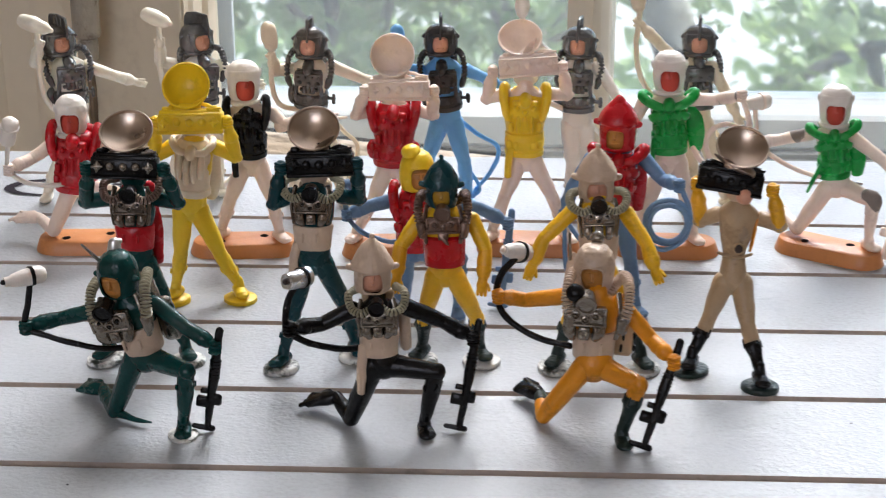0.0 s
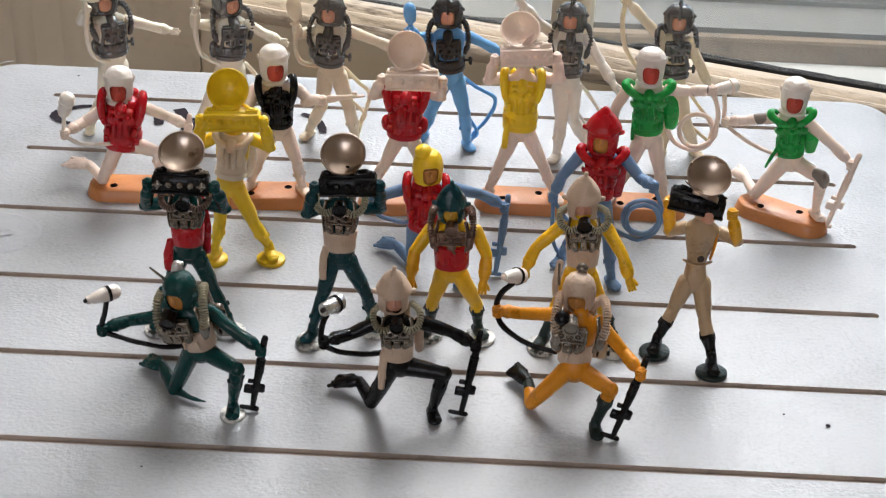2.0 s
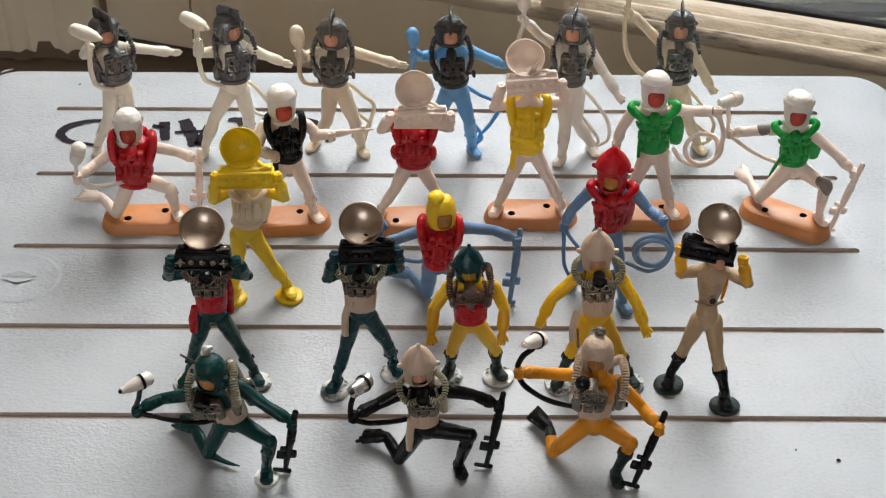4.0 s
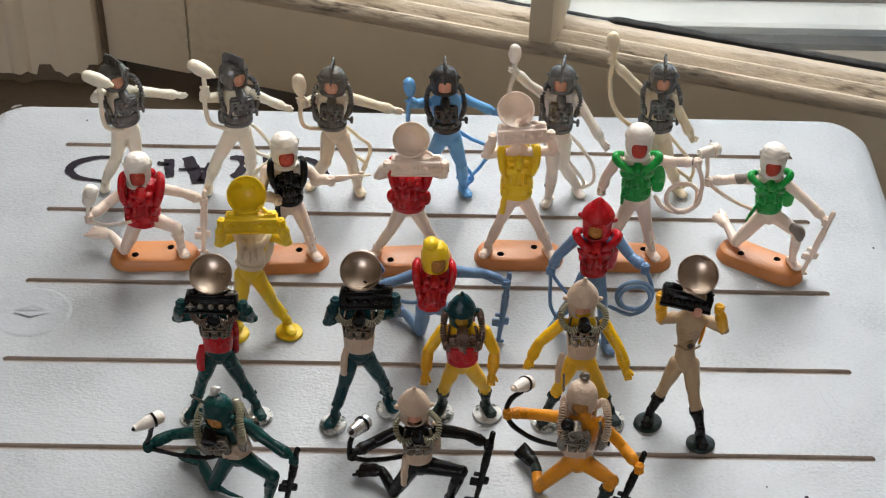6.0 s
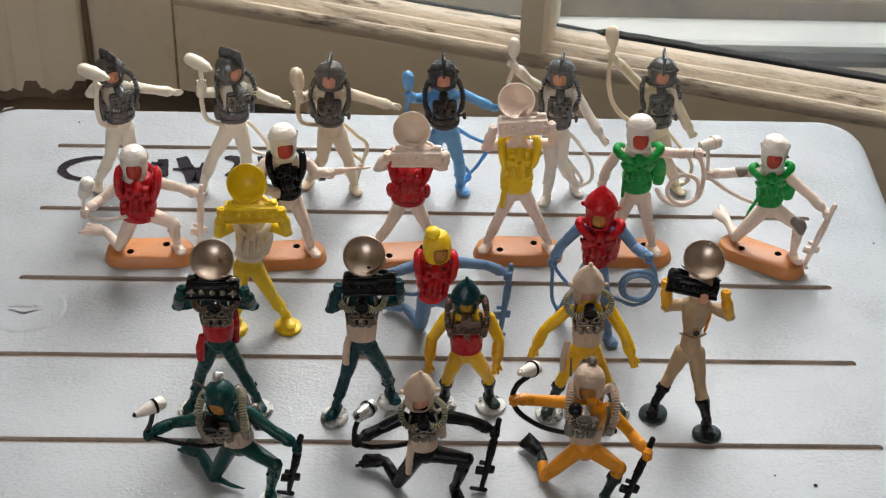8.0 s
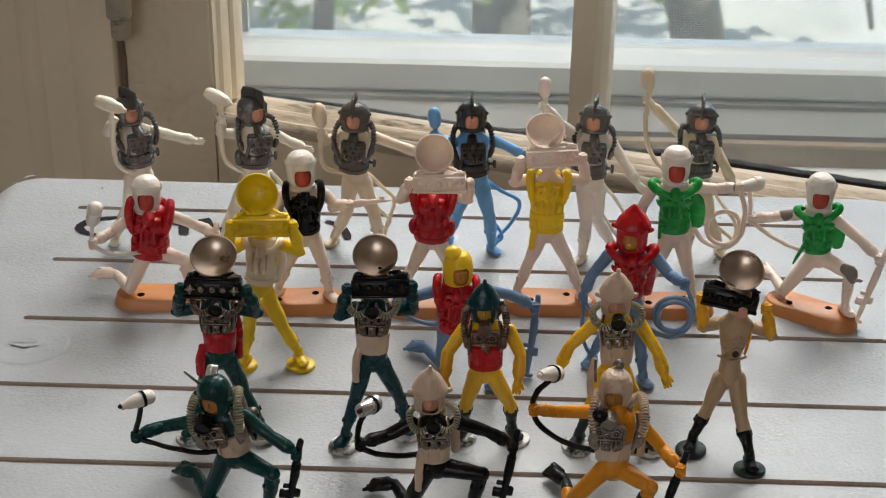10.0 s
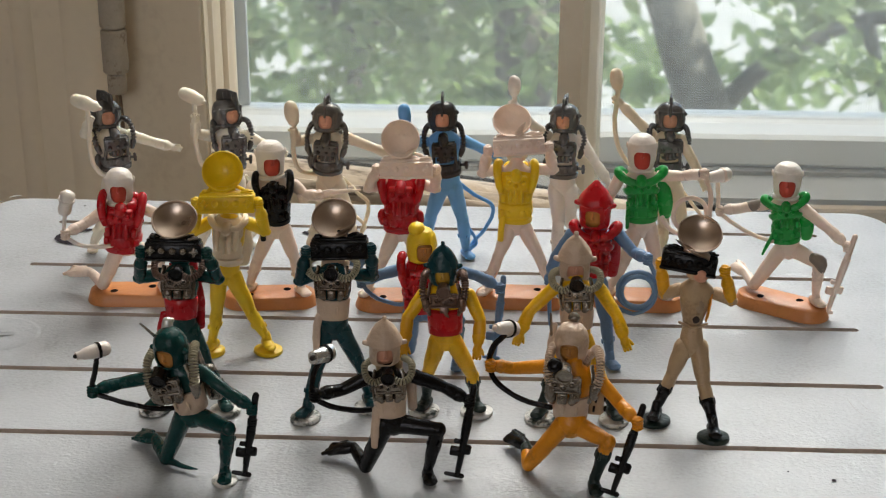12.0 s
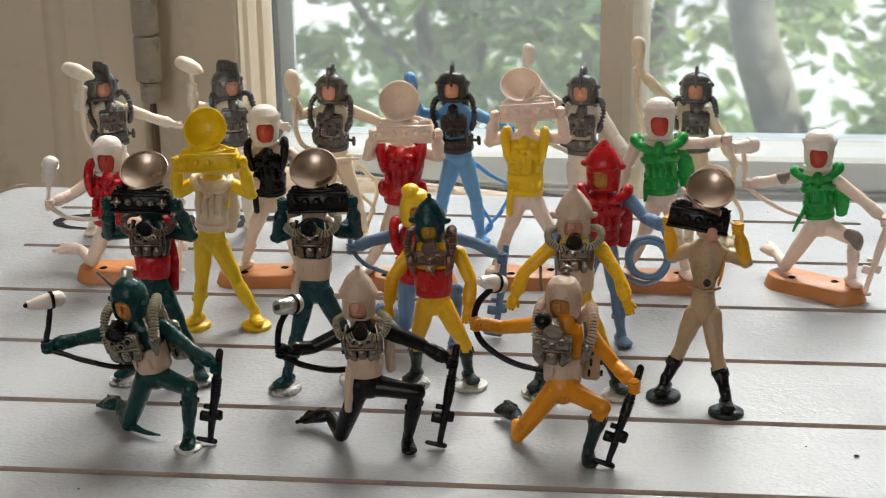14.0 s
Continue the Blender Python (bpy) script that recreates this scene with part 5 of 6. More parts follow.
    S.tube([b + s * half * 0.56 + up * 4.0 + f * 1.4, b + s * half * 0.95 + up * 4.3 + f * 1.2], [0.5, 0.4], kn, n=7, sub=1)


def rifle(S, top, bottom, mat, side=1):
    """A spear gun stood on its end: grip, ribbed barrel, sights and a small foot."""
    a, b = Vector(top), Vector(bottom)
    d = (b - a).normalized()
    x = Vector((1, 0, 0)) * side
    x = (x - d * x.dot(d)).normalized()
    T = Matrix((x, d.cross(x), d)).transposed()
    ln = (b - a).length
    S.tube([a - d * 1.5, a + d * 3, a + d * ln * 0.42, a + d * ln * 0.7, b], [1.1, 1.15, 1.5, 1.15, 0.9], mat, n=10, sub=3)
    for i in range(6):
        p = a + d * (ln * 0.26 + i * 1.0)
        S.tube([p, p + d * 0.45], [1.6, 1.6], mat, n=8, sub=1, caps=False)
    S.block(a + d * ln * 0.60 - x * 1.6, (2.8, 1.3, 1.5), mat, T, 0.25)
    S.block(a + d * ln * 0.72 - x * 1.9, (3.8, 1.7, 3.0), mat, T, 0.3)
    S.block(a + d * ln * 0.68 + x * 1.4, (3.0, 1.6, 3.4), mat, T, 0.5)
    S.tube([b - x * 3.6, b + x * 1.4], [0.75, 0.9], mat, n=8, sub=1)


def torch(S, tip, base, mat, band, lens, r=2.7, nose=0.5):
    """A hand lamp with a stepped nose and a strap round its body."""
    a, b = Vector(tip), Vector(base)
    d = (b - a).normalized()
    ln = (b - a).length
    S.lathe(a, axis_turn(d), [(0.2, -0.3), (r * nose, -0.2), (r * nose * 1.1, ln * 0.16), (r * max(0.70, nose * 1.12), ln * 0.20), (r * 0.92, ln * 0.52), (r, ln * 0.7), (r, ln * 1.0), (r * 0.7, ln * 1.1), (0.2, ln * 1.14)], mat, n=18)
    S.lathe(a + d * ln * 0.72, axis_turn(d), [(r * 1.0, -0.5), (r * 1.13, -0.45), (r * 1.13, 0.45), (r * 1.0, 0.5)], band, n=18, start=False, end=False)
    S.tube([a - d * 0.5, a + d * 0.3], [r * 0.32, r * 0.3], lens, n=10, sub=1)


def stand(S, c, ang, length=37.0, width=15.0):
    T = Matrix.Rotation(radians(ang), 3, "Z")
    S.plate((c[0], c[1], 0), T, length, width, 4.6, BASE, HOLLOW, [(-8.0, -2.6, 1.5), (6.5, 2.2, 1.5)])


def kneeler(j, f, hf, suit, hel, hmat, face, k=0.92, boot=None, shoe=None, glove=None, rear=None):
    """A figure down on one knee: trunk, helmet, limbs. Returns the sculpt and the chest."""
    hx, hy, _ = j["hip"]
    S = Sculpt((hx, hy, 0))
    trunk(S, j["hip"], j["waist"], j["neck"], f, suit, k)
    helmet(S, j["head"], hf, hel, hmat, face, j.get("hk", 0.92))
    arm(S, j["shL"], j["elL"], j["haL"], suit, glove=glove, fingers=False)
    arm(S, j["shR"], j["elR"], j["haR"], suit, glove=glove, fingers=False)
    side = facing(f) @ Vector((1, 0, 0))
    hip = Vector(j["hip"]) - Vector((0, 0, 1.2))
    leg(S, hip + side * 2.6, j["knR"], Vector(j["ftR"]) + Vector((0, 0, 3.2)), suit, (3.3, 2.5, 1.75), boot, 0.3)
    foot(S, Vector(j["ftR"]) + Vector((0, 0, 1.4)), f if "toe" not in j else j["toe"], shoe or boot or suit, 6.2)
    kn = Vector(j["knL"])
    S.tube([hip - side * 2.6, (hip - side * 2.6).lerp(kn, 0.5), kn], [3.3, 2.9, 2.3], suit)
    r, t = Vector(j["rear"]), Vector(j["tip"])
    S.tube([kn, kn.lerp(r, 0.5), r], [2.3, 2.1, 1.6], suit)
    q = kn.lerp(r, 0.62)
    S.tube([q, r], [2.1, 1.8], boot or suit, sub=2)
    S.tube([r, r.lerp(t, 0.4), t], [(1.8, 1.8), (2.6, 2.0), (3.3, 1.3)], rear or boot or suit, side=(0.5, 0.5, 0.2), n=12)
    S.tube([r.lerp(t, 0.3), t + Vector((0.6, 1.0, 1.3))], [1.4, 0.7], rear or boot or suit, n=8, sub=2)
    for i in range(4):
        w = Vector((0.5, 0.5, 0.2)).normalized() * (i - 1.5) * 1.7
        S.tube([r.lerp(t, 0.45) + w * 0.7 + Vector((0, 0, 0.9)), t + (t - r).normalized() * 1.1 + w], [0.8, 0.65], rear or boot or suit, n=7, sub=1)
    return S, Chest(j["waist"], j["neck"], f, k)


def stander(j, f, suit, k=1.0, boot=None, frac=0.55, discs=None, glove=None, shoe=None, fingers=True, r=(3.3, 2.4, 1.7), disc_h=1.8, slim=1.0):
    """A standing figure's trunk, arms, legs and feet. Returns the sculpt and the chest."""
    hx, hy, _ = j["hip"]
    S = Sculpt((hx, hy, 0))
    trunk(S, j["hip"], j["waist"], j["neck"], f, suit, k, slim)
    arm(S, j["shL"], j["elL"], j["haL"], suit, glove=glove, fingers=fingers)
    arm(S, j["shR"], j["elR"], j["haR"], suit, glove=glove, fingers=fingers)
    side = facing(f) @ Vector((1, 0, 0))
    hip = Vector(j["hip"]) - Vector((0, 0, 1.5))
    for n, s in (("L", -1), ("R", 1)):
        ft = Vector(j["ft" + n])
        up = disc_h if discs else 0.0
        leg(S, hip + side * s * 2.5, j["kn" + n], ft + Vector((0, 0, 3.2 + up)), suit, r, boot, frac)
        d = Vector(j.get("toe" + n, (f[0] + s * 0.45, f[1], 0)))
        foot(S, ft + Vector((0, 0, 1.4 + up)), d, shoe or boot or suit, 6.6)
        if discs:
            d = d.normalized()
            disc(S, ft, discs, h=disc_h, seed=int(abs(hx) * 7 + s), d=(d.x, d.y))
    return S, Chest(j["waist"], j["neck"], f, k)

FRONT, HOLDERS, SUITS, STANDS, BACK = "kneeling divers in the front row", "figures holding radar dishes", "standing helmeted figures", "figures on terracotta stands", "figures with raised lamps in the back row"

# kneeling teal diver
J = dict(head=(-61.2, -116.5, 44.8), neck=(-60, -115, 38), shL=(-66.5, -116, 34.5), shR=(-52.8, -113, 35), elL=(-78.5, -115, 31), haL=(-86, -120, 31), elR=(-43, -118, 30), haR=(-35.5, -121, 26.5), waist=(-57, -113.4, 25.6), hip=(-56.4, -114, 20.5), knR=(-43, -124, 20.5), ftR=(-45.5, -120, 0), knL=(-66, -113, 2.7), rear=(-71.5, -103, 4), tip=(-77.5, -98, 2.6), toe=(0.1, -1, 0), hk=1.04)
S, C = kneeler(J, (-0.15, -1, 0), (-0.28, -1, -0.12), TEAL, "hood", TEAL, FACE_OCHRE, k=1.0)
disc(S, (-45.4, -120.5), CHIP, r=4.2, h=1.0, seed=4)
C.grow(1.14)
diver_pack(S, C, HOSE, PEWTER, CREAM, BLACK, PEWTER, skew=-3.0, loops="shoulder", slim=0.9)
hip_tank(S, C, (6.3, 3.8, -4.0), (5.0, 3.6, 13.0), PEWTER, BLACK)
S.tube([(-62.2, -114.6, 50.4), (-62.0, -114.4, 53.0)], [2.0, 1.6], SILVER, n=12, sub=1)
S.block((-61.2, -114.0, 53.4), (2.4, 1.6, 1.4), SILVER, None, 0.4)
S.tube([(-66, -116, 48.5), (-70, -117.4, 53.4)], [0.55, 0.35], PEWTER, n=7, sub=1)
rifle(S, (-34.3, -121, 29.6), (-39.2, -119.6, 1.4), BLACK)
torch(S, (-88.2, -127, 46.6), (-80.4, -121, 46.6), WHITE, BLACK, BLACK, 2.4)
S.tube([(-83.2, -122.5, 44), (-84.6, -121.5, 38), (-86, -120.5, 31), (-80, -121, 28.5), (-68, -120, 25), (-61, -117.5, 24)], [0.85] * 6, BLACK, n=9)
S.tube([(-66, -113, 2.4), (-60, -116, 1.6), (-55, -118, 1.8)], [1.6, 0.8, 0.3], TEAL, n=8)
S.done("toy_diver", "teal kneeling toy diver with white lamp and black spear gun", FRONT)

# kneeling black diver
J = dict(head=(6.2, -114.8, 46.3), neck=(7.5, -116, 39), shL=(0.8, -116, 35.6), shR=(15.3, -116, 36.6), elL=(-7.3, -118, 32), haL=(-14.8, -125.4, 34.2), elR=(24.8, -112.8, 31.2), haR=(33, -113, 26.6), waist=(8, -117, 26.5), hip=(9, -118, 21.5), knR=(23.2, -119.8, 19.6), ftR=(20, -117.4, 0), knL=(-0.3, -115, 2.7), rear=(-5, -107, 5), tip=(-12.5, -105, 3), toe=(0.25, -1, 0), hk=0.98)
S, C = kneeler(J, (0.05, -1, 0), (0.1, -1, -0.06), BLACK, "cone", CREAM, SKIN, shoe=BLACK)
diver_pack(S, C, HOSE, PEWTER, CREAM, BLACK, TAN)
hip_tank(S, C, (7.4, 5.4, -4.4), (3.0, 3.2, 13.0), CREAM)
rifle(S, (34.1, -112, 29.2), (29.4, -117, 1.4), BLACK)
torch(S, (-14.5, -129.2, 48.9), (-10.0, -122.8, 47.8), SILVER, BLACK, HOLLOW, 2.6, 0.78)
S.tube([(-12.5, -125, 46.5), (-15.2, -125.5, 41), (-15.2, -126, 34.2), (-10, -124, 29.4), (-2, -120, 26), (4, -118, 25.5)], [0.95] * 6, BLACK, n=9)
S.tube([(3.8, -119.6, 26.5), (3.4, -120.6, 20.5), (3.2, -121, 13.6)], [(1.2, 0.8), (1.4, 0.8), (1.1, 0.7)], CREAM, n=10, side=(1, 0, 0))
S.done("toy_diver", "black kneeling toy diver with cream cone helmet and spear gun", FRONT)

# kneeling orange diver
J = dict(head=(65.1, -107.2, 45.0), neck=(66, -111, 39.5), shL=(57.8, -110, 38), shR=(72, -112, 37.2), elL=(47, -105.5, 34.6), haL=(39.5, -107, 36.5), elR=(80.4, -114, 27.6), haR=(86, -121, 24.4), waist=(65.4, -111.2, 25), hip=(65.5, -114, 20), knR=(77, -121, 17.5), ftR=(73.3, -121.2, 0), knL=(52.4, -111.6, 2.8), rear=(51.6, -102.6, 4.6), tip=(46.8, -94.4, 3.4), toe=(0.15, -1, 0), hk=1.03)
S, C = kneeler(J, (-0.05, -1, 0), (-0.2, -1, -0.04), ORANGE, "hood", CREAM, FACE_OCHRE, boot=DARK_GREEN, rear=BLACK, k=1.0)
C.grow(1.16)
diver_pack(S, C, CREAM, PEWTER, CREAM, PEWTER, TAN, skew=-2.6, loops="shoulder", slim=0.88)
hip_tank(S, C, (6.8, 4.2, -5.5), (5.4, 3.6, 12.5), TAN, BLACK)
S.ball(C(-5.2, -6.4, 8.1), 2.5, BLACK, n=12, m=8)
S.ball((65.7, -104.6, 52.8), (2.0, 2.0, 1.7), PEWTER, n=10, m=7)
S.tube([(58.6, -106, 47), (58.2, -105, 54)], [0.5, 0.4], PEWTER, n=7, sub=1)
rifle(S, (87.3, -118.8, 27.4), (78.9, -125.6, 1.4), BLACK)
torch(S, (40.9, -108.6, 50.4), (46.7, -102.2, 47), WHITE, BLACK, PINKWHITE, 2.6)
S.tube([(43.6, -107, 47), (40, -106.5, 42), (39.2, -106.5, 36), (42, -107.5, 30), (50, -109.5, 25.5), (59, -110.5, 23.5)], [0.95] * 6, BLACK, n=9)
S.done("toy_diver", "orange kneeling toy diver with cream helmet and white lamp", FRONT)

# standing teal figure with dish, red waist
J = dict(neck=(-66, -73, 54.5), shL=(-73, -73, 50.5), shR=(-58.7, -73, 50.5), elL=(-79.5, -75, 50), haL=(-76.9, -81, 62.4), elR=(-53.2, -74.5, 50), haR=(-55, -81, 62.4), waist=(-66, -75, 39.5), hip=(-66, -75, 33), knL=(-73.5, -75, 17), knR=(-58.5, -74, 17), ftL=(-76.6, -75, 0), ftR=(-53.4, -75, 0))
S, C = stander(J, (0, -1, 0), TEAL, discs=CHIP, fingers=False)
S.ball((-66, -71.5, 57.4), (4.4, 4.4, 4.4), TEAL)
diver_pack(S, C, COPPER, TARNISHED, RED, BLACK, RED)
S.tube([C(4.8, 3.6, 0.0), C(5.2, 4.0, -7.0), C(5.4, 4.0, -16.0)], [(1.6, 1.0), (2.2, 1.2), (1.7, 1.0)], RED, n=12, side=(1, 0, 0))
dish_set(S, (-66.4, -75.1, 71.4), (-66, -80.6, 63.0), (1, 0, -0.02), CHROME, BLACK, 9.3, 7.45, 1.5, PEWTER)
S.tube([(-71.4, -77.4, 38), (-72.4, -78.2, 33), (-72.6, -78.2, 27)], [(1.5, 0.8), (1.6, 0.8), (1.4, 0.7)], RED, n=10, side=(1, 0, 0))
S.done("toy_figure", "teal standing toy figure with red belt holding chrome dish", HOLDERS)

# standing blue-green figure with dish, cream waist
J = dict(neck=(-14, -73.5, 56), shL=(-20.2, -74, 52.5), shR=(-5.6, -74, 52.5), elL=(-25, -76.5, 51), haL=(-22.3, -78.4, 62.4), elR=(-1.2, -71, 50.6), haR=(-0.9, -77, 63.4), waist=(-14.2, -75.5, 40.6), hip=(-14.2, -75, 33.6), knL=(-20.4, -77, 17), knR=(-5.2, -73.5, 17), ftL=(-23.6, -78.6, 0), ftR=(-3.4, -70, 0))
S, C = stander(J, (0, -1, 0), TEAL_BLUE, discs=CHIP, fingers=False)
S.ball((-14, -71.8, 58.8), (4.4, 4.4, 4.4), CREAM)
diver_pack(S, C, HOSE, TARNISHED, CREAM, BLACK, CREAM)
dish_set(S, (-13.4, -73.0, 72.2), (-11.3, -77.4, 63.4), (1, 0, 0.05), CHROME, BLACK, 9.4, 7.3, 1.2, BLACK)
S.tube([(-18.6, -78.4, 39), (-19.6, -79.4, 34), (-19.8, -79.6, 27)], [(1.3, 0.8), (1.4, 0.8), (1.2, 0.7)], CREAM, n=10, side=(1, 0, 0))
S.done("toy_figure", "blue-green standing toy figure with cream belt holding chrome dish", HOLDERS)

# standing yellow and red figure with a teal helmet
J = dict(neck=(23.4, -75.8, 51.2), shL=(16.4, -75, 46), shR=(31.6, -75.2, 46.4), elL=(11.2, -78.6, 39), haL=(10.2, -83.4, 29.6), elR=(35.6, -77.8, 38), haR=(34.8, -82, 28.8), waist=(23.8, -77, 36.6), hip=(23.9, -76, 31), knL=(17.8, -74.4, 16), knR=(33, -73, 15), ftL=(17, -71.6, 0), ftR=(34, -71.6, 0))
S, C = stander(J, (0, -1, 0), OCHRE, boot=DARK_GREEN, frac=0.28, discs=CHIP, glove=AMBER)
helmet(S, (22.9, -76, 56.0), (0, -1, -0.06), "cone", TEAL_BLUE, FACE_YELLOW, 0.92)
diver_pack(S, C, COPPER, COPPER, RED, COPPER, RED, loops="shoulder", low=False)
S.done("toy_figure", "yellow standing toy figure with teal cone helmet and red belt", SUITS)

# standing yellow figure with a cream helmet
J = dict(neck=(67.4, -71.5, 51.5), shL=(60, -72.5, 48), shR=(75.6, -72.5, 48), elL=(52, -75, 40.5), haL=(48.6, -76.5, 31.5), elR=(81.2, -78.6, 41.2), haR=(84.2, -83, 33.6), waist=(68, -74, 38), hip=(68, -74, 32), knL=(60.6, -75, 17), knR=(77, -75, 16), ftL=(57.2, -75, 0), ftR=(81.4, -75, 0))
S, C = stander(J, (0, -1, 0), OCHRE, boot=DARK_GREEN, frac=0.3, discs=CHIP)
helmet(S, (67.0, -69.2, 56.4), (0, -1, -0.05), "cone", CREAM, SKIN, 1.03)
diver_pack(S, C, HOSE, PEWTER, CREAM, BLACK, TAN)
S.tube([(60.6, -77.6, 37), (59.6, -78.4, 31), (59.6, -78.4, 24)], [(1.2, 0.8), (1.3, 0.8), (1.0, 0.7)], CREAM, n=10, side=(1, 0, 0))
S.done("toy_figure", "yellow standing toy figure with cream cone helmet and spread arms", SUITS)

# standing tan figure with a dish
J = dict(neck=(108.6, -66.4, 50), shL=(102.4, -65.4, 45.4), shR=(115.4, -66.4, 44.6), elL=(98, -63.6, 42.8), haL=(96.2, -64.2, 54.6), elR=(120, -69.6, 43.8), haR=(117, -70.4, 55), waist=(107.8, -67.6, 34), hip=(107.6, -70, 27.5), knL=(101.6, -71.4, 16), knR=(112, -76.6, 15), ftL=(96.6, -75, 0), ftR=(114.8, -85.5, 0), toeL=(-0.35, -1, 0), toeR=(0.1, -1, 0))
S, C = stander(J, (0, -1, 0), TAN, k=0.96, boot=BLACK, frac=0.42, slim=0.74, discs=DARK_GREEN, fingers=False, disc_h=1.7, glove=AMBER, r=(3.4, 2.4, 1.7))
S.ball((108.8, -65.5, 53), (4.4, 4.4, 4.4), CREAM)
S.ball((109.4, -69.6, 52.6), (2.4, 2.4, 2.6), SKIN)
dish_set(S, (108.7, -64, 65.3), (105.4, -67.0, 56.4), (1, -0.14, -0.13), CHROME, BLACK, 9.3, 7.4, 1.4, BLACK)
# flat dark disc: the shade of the belly hole painted in
S.tube([C(0.4, -5.0, -5.6), C(0.4, -5.4, -5.6)], [1.3, 1.3], HOLLOW, n=12, sub=1, caps=False)
S.ball(C(0.8, -3.2, -0.8), (2.2, 1.05, 3.2), DIRTY_TAN, n=14, m=9, turn=C.T)
S.lathe(C(0.4, -4.6, -5.6), axis_turn(C.T @ Vector((0, -1, 0))), [(1.7, -0.4), (1.75, 0.4), (1.3, 0.55), (1.2, 0.1)], TAN, n=14, start=False, end=False)
S.tube([C(5.4, -0.8, 3.0), C(5.0, -1.6, -3.0), C(4.4, -1.4, -7.0)], [(0.5, 1.2), (0.5, 1.4), (0.4, 1.0)], ORANGE, n=10, side=(1, 0, 0))
S.tube([C(-4.8, -2, -8.0), C(0, -4.4, -8.6), C(4.8, -2, -8.0)], [0.5] * 3, TAN, n=7)
S.done("toy_figure", "worn tan standing toy figure with black boots holding chrome dish", HOLDERS)

# standing all-yellow figure with a dish
J = dict(neck=(-56.2, -30.5, 56), shL=(-63.6, -31, 52.5), shR=(-49, -31, 52.5), elL=(-68.8, -32, 49.5), haL=(-67.2, -34.4, 61.6), elR=(-43.6, -30.5, 49.5), haR=(-44.9, -34.4, 62.0), waist=(-58, -29, 38), hip=(-59, -28.5, 32), knL=(-62.8, -30, 17), knR=(-50.4, -28.5, 16), ftL=(-65, -30, 0), ftR=(-45, -28, 0))
S, C = stander(J, (0, -1, 0), YELLOW, discs=YELLOW, fingers=False, r=(3.5, 2.5, 1.7))
S.ball((-56.2, -29, 59.2), (4.8, 4.6, 4.6), BUFF)
dish_set(S, (-57.6, -31.3, 72.4), (-56, -34.8, 62), (1, 0, 0.04), YELLOW, YELLOW, 9.9, 7.25, 0.55, bowl=64)
S.lathe(C(0, 0, 0), C.T, [(4.8, -C.drop - 1.6, 0.84), (5.5, -C.drop - 1.2, 0.84), (5.4, -C.drop + 2, 0.84), (5.7, 0, 0.84), (6.0, 3.6, 0.82), (5.4, 6.4, 0.82), (4.0, 8.0, 0.9)], BUFF, n=24)
for x, top, low in ((-3.4, 4.6, -3.6), (-1.2, 2.6, -5.2), (1.1, 3.4, -4.4), (3.3, 4.8, -3.0)):
    S.tube([C(x, -4.6, top), C(x * 1.05, -5.9, 0.4), C(x, -4.9, low)], [1.0, 1.25, 0.9], BUFF, n=10)
S.tube([C(0, -4.8, 5.6), C(0, -6.6, 5.0)], [2.0, 1.8], BUFF, n=14, sub=1)
for q in (-1, 1):
    S.tube([C(q * 1.6, -5.6, 5.2), C(q * 4.4, -5.2, 6.0), C(q * 6.2, -2.0, 7.6), C(q * 5.6, 2.6, 7.4)], [1.1, 1.2, 1.3, 1.1], BUFF, n=10)
S.lathe(C(0, 0, -C.drop), C.T, [(5.5, -1.4, 0.84), (5.9, -1.1, 0.84), (5.9, 1.0, 0.84), (5.5, 1.3, 0.84)], BUFF, n=24, start=False, end=False)
S.tube([C(5.0, 4.0, 3.0), C(5.8, 5.0, -6.0), C(5.4, 4.6, -13.0)], [(2.4, 1.8), (3.0, 2.2), (2.2, 1.6)], BUFF, n=12)
S.done("toy_figure", "bright yellow standing toy figure with ivory vest holding yellow dish", HOLDERS)

# kneeling grey-blue figure, red waistcoat, yellow helmet
J = dict(head=(13.6, -35, 46.6), neck=(13.2, -33.5, 40), shL=(6.4, -34, 37), shR=(20.8, -32.5, 37.5), elL=(-1.5, -37, 36), haL=(-8, -38, 33.5), elR=(33, -28, 32.5), haR=(42, -27.5, 27.5), waist=(12.6, -33.5, 26), hip=(12.2, -33.5, 21), knR=(27, -40, 20), ftR=(26.5, -38, 0), knL=(8.6, -29.5, 2.7), rear=(2.2, -20.5, 4), tip=(-3.4, -17.5, 3), hk=1.05)
S, C = kneeler(J, (0.05, -1, 0), (0.28, -1, 0.12), GREYBLUE, "hood", YELLOW, FACE_OCHRE)
C.k = 1.06
vest(S, C, RED, 0.86, 0.9, False, upright=True)
rifle(S, (43, -26.5, 29.5), (40, -33, 1.4), GREYBLUE)
torch(S, (-11.6, -39, 41), (-7, -36.5, 42.5), GREYBLUE, GREYBLUE, GREYBLUE, 2.3)
S.tube([(-8, -37.5, 41), (-8.4, -38, 34), (-4, -38, 28), (4, -36, 24), (9, -35, 24)], [0.8] * 5, GREYBLUE, n=8)
S.ball((11.8, -35.0, 53.2), (3.1, 3.6, 2.5), YELLOW, n=14, m=9)
S.done("toy_diver", "grey-blue kneeling toy figure with red vest and yellow helmet", SUITS)

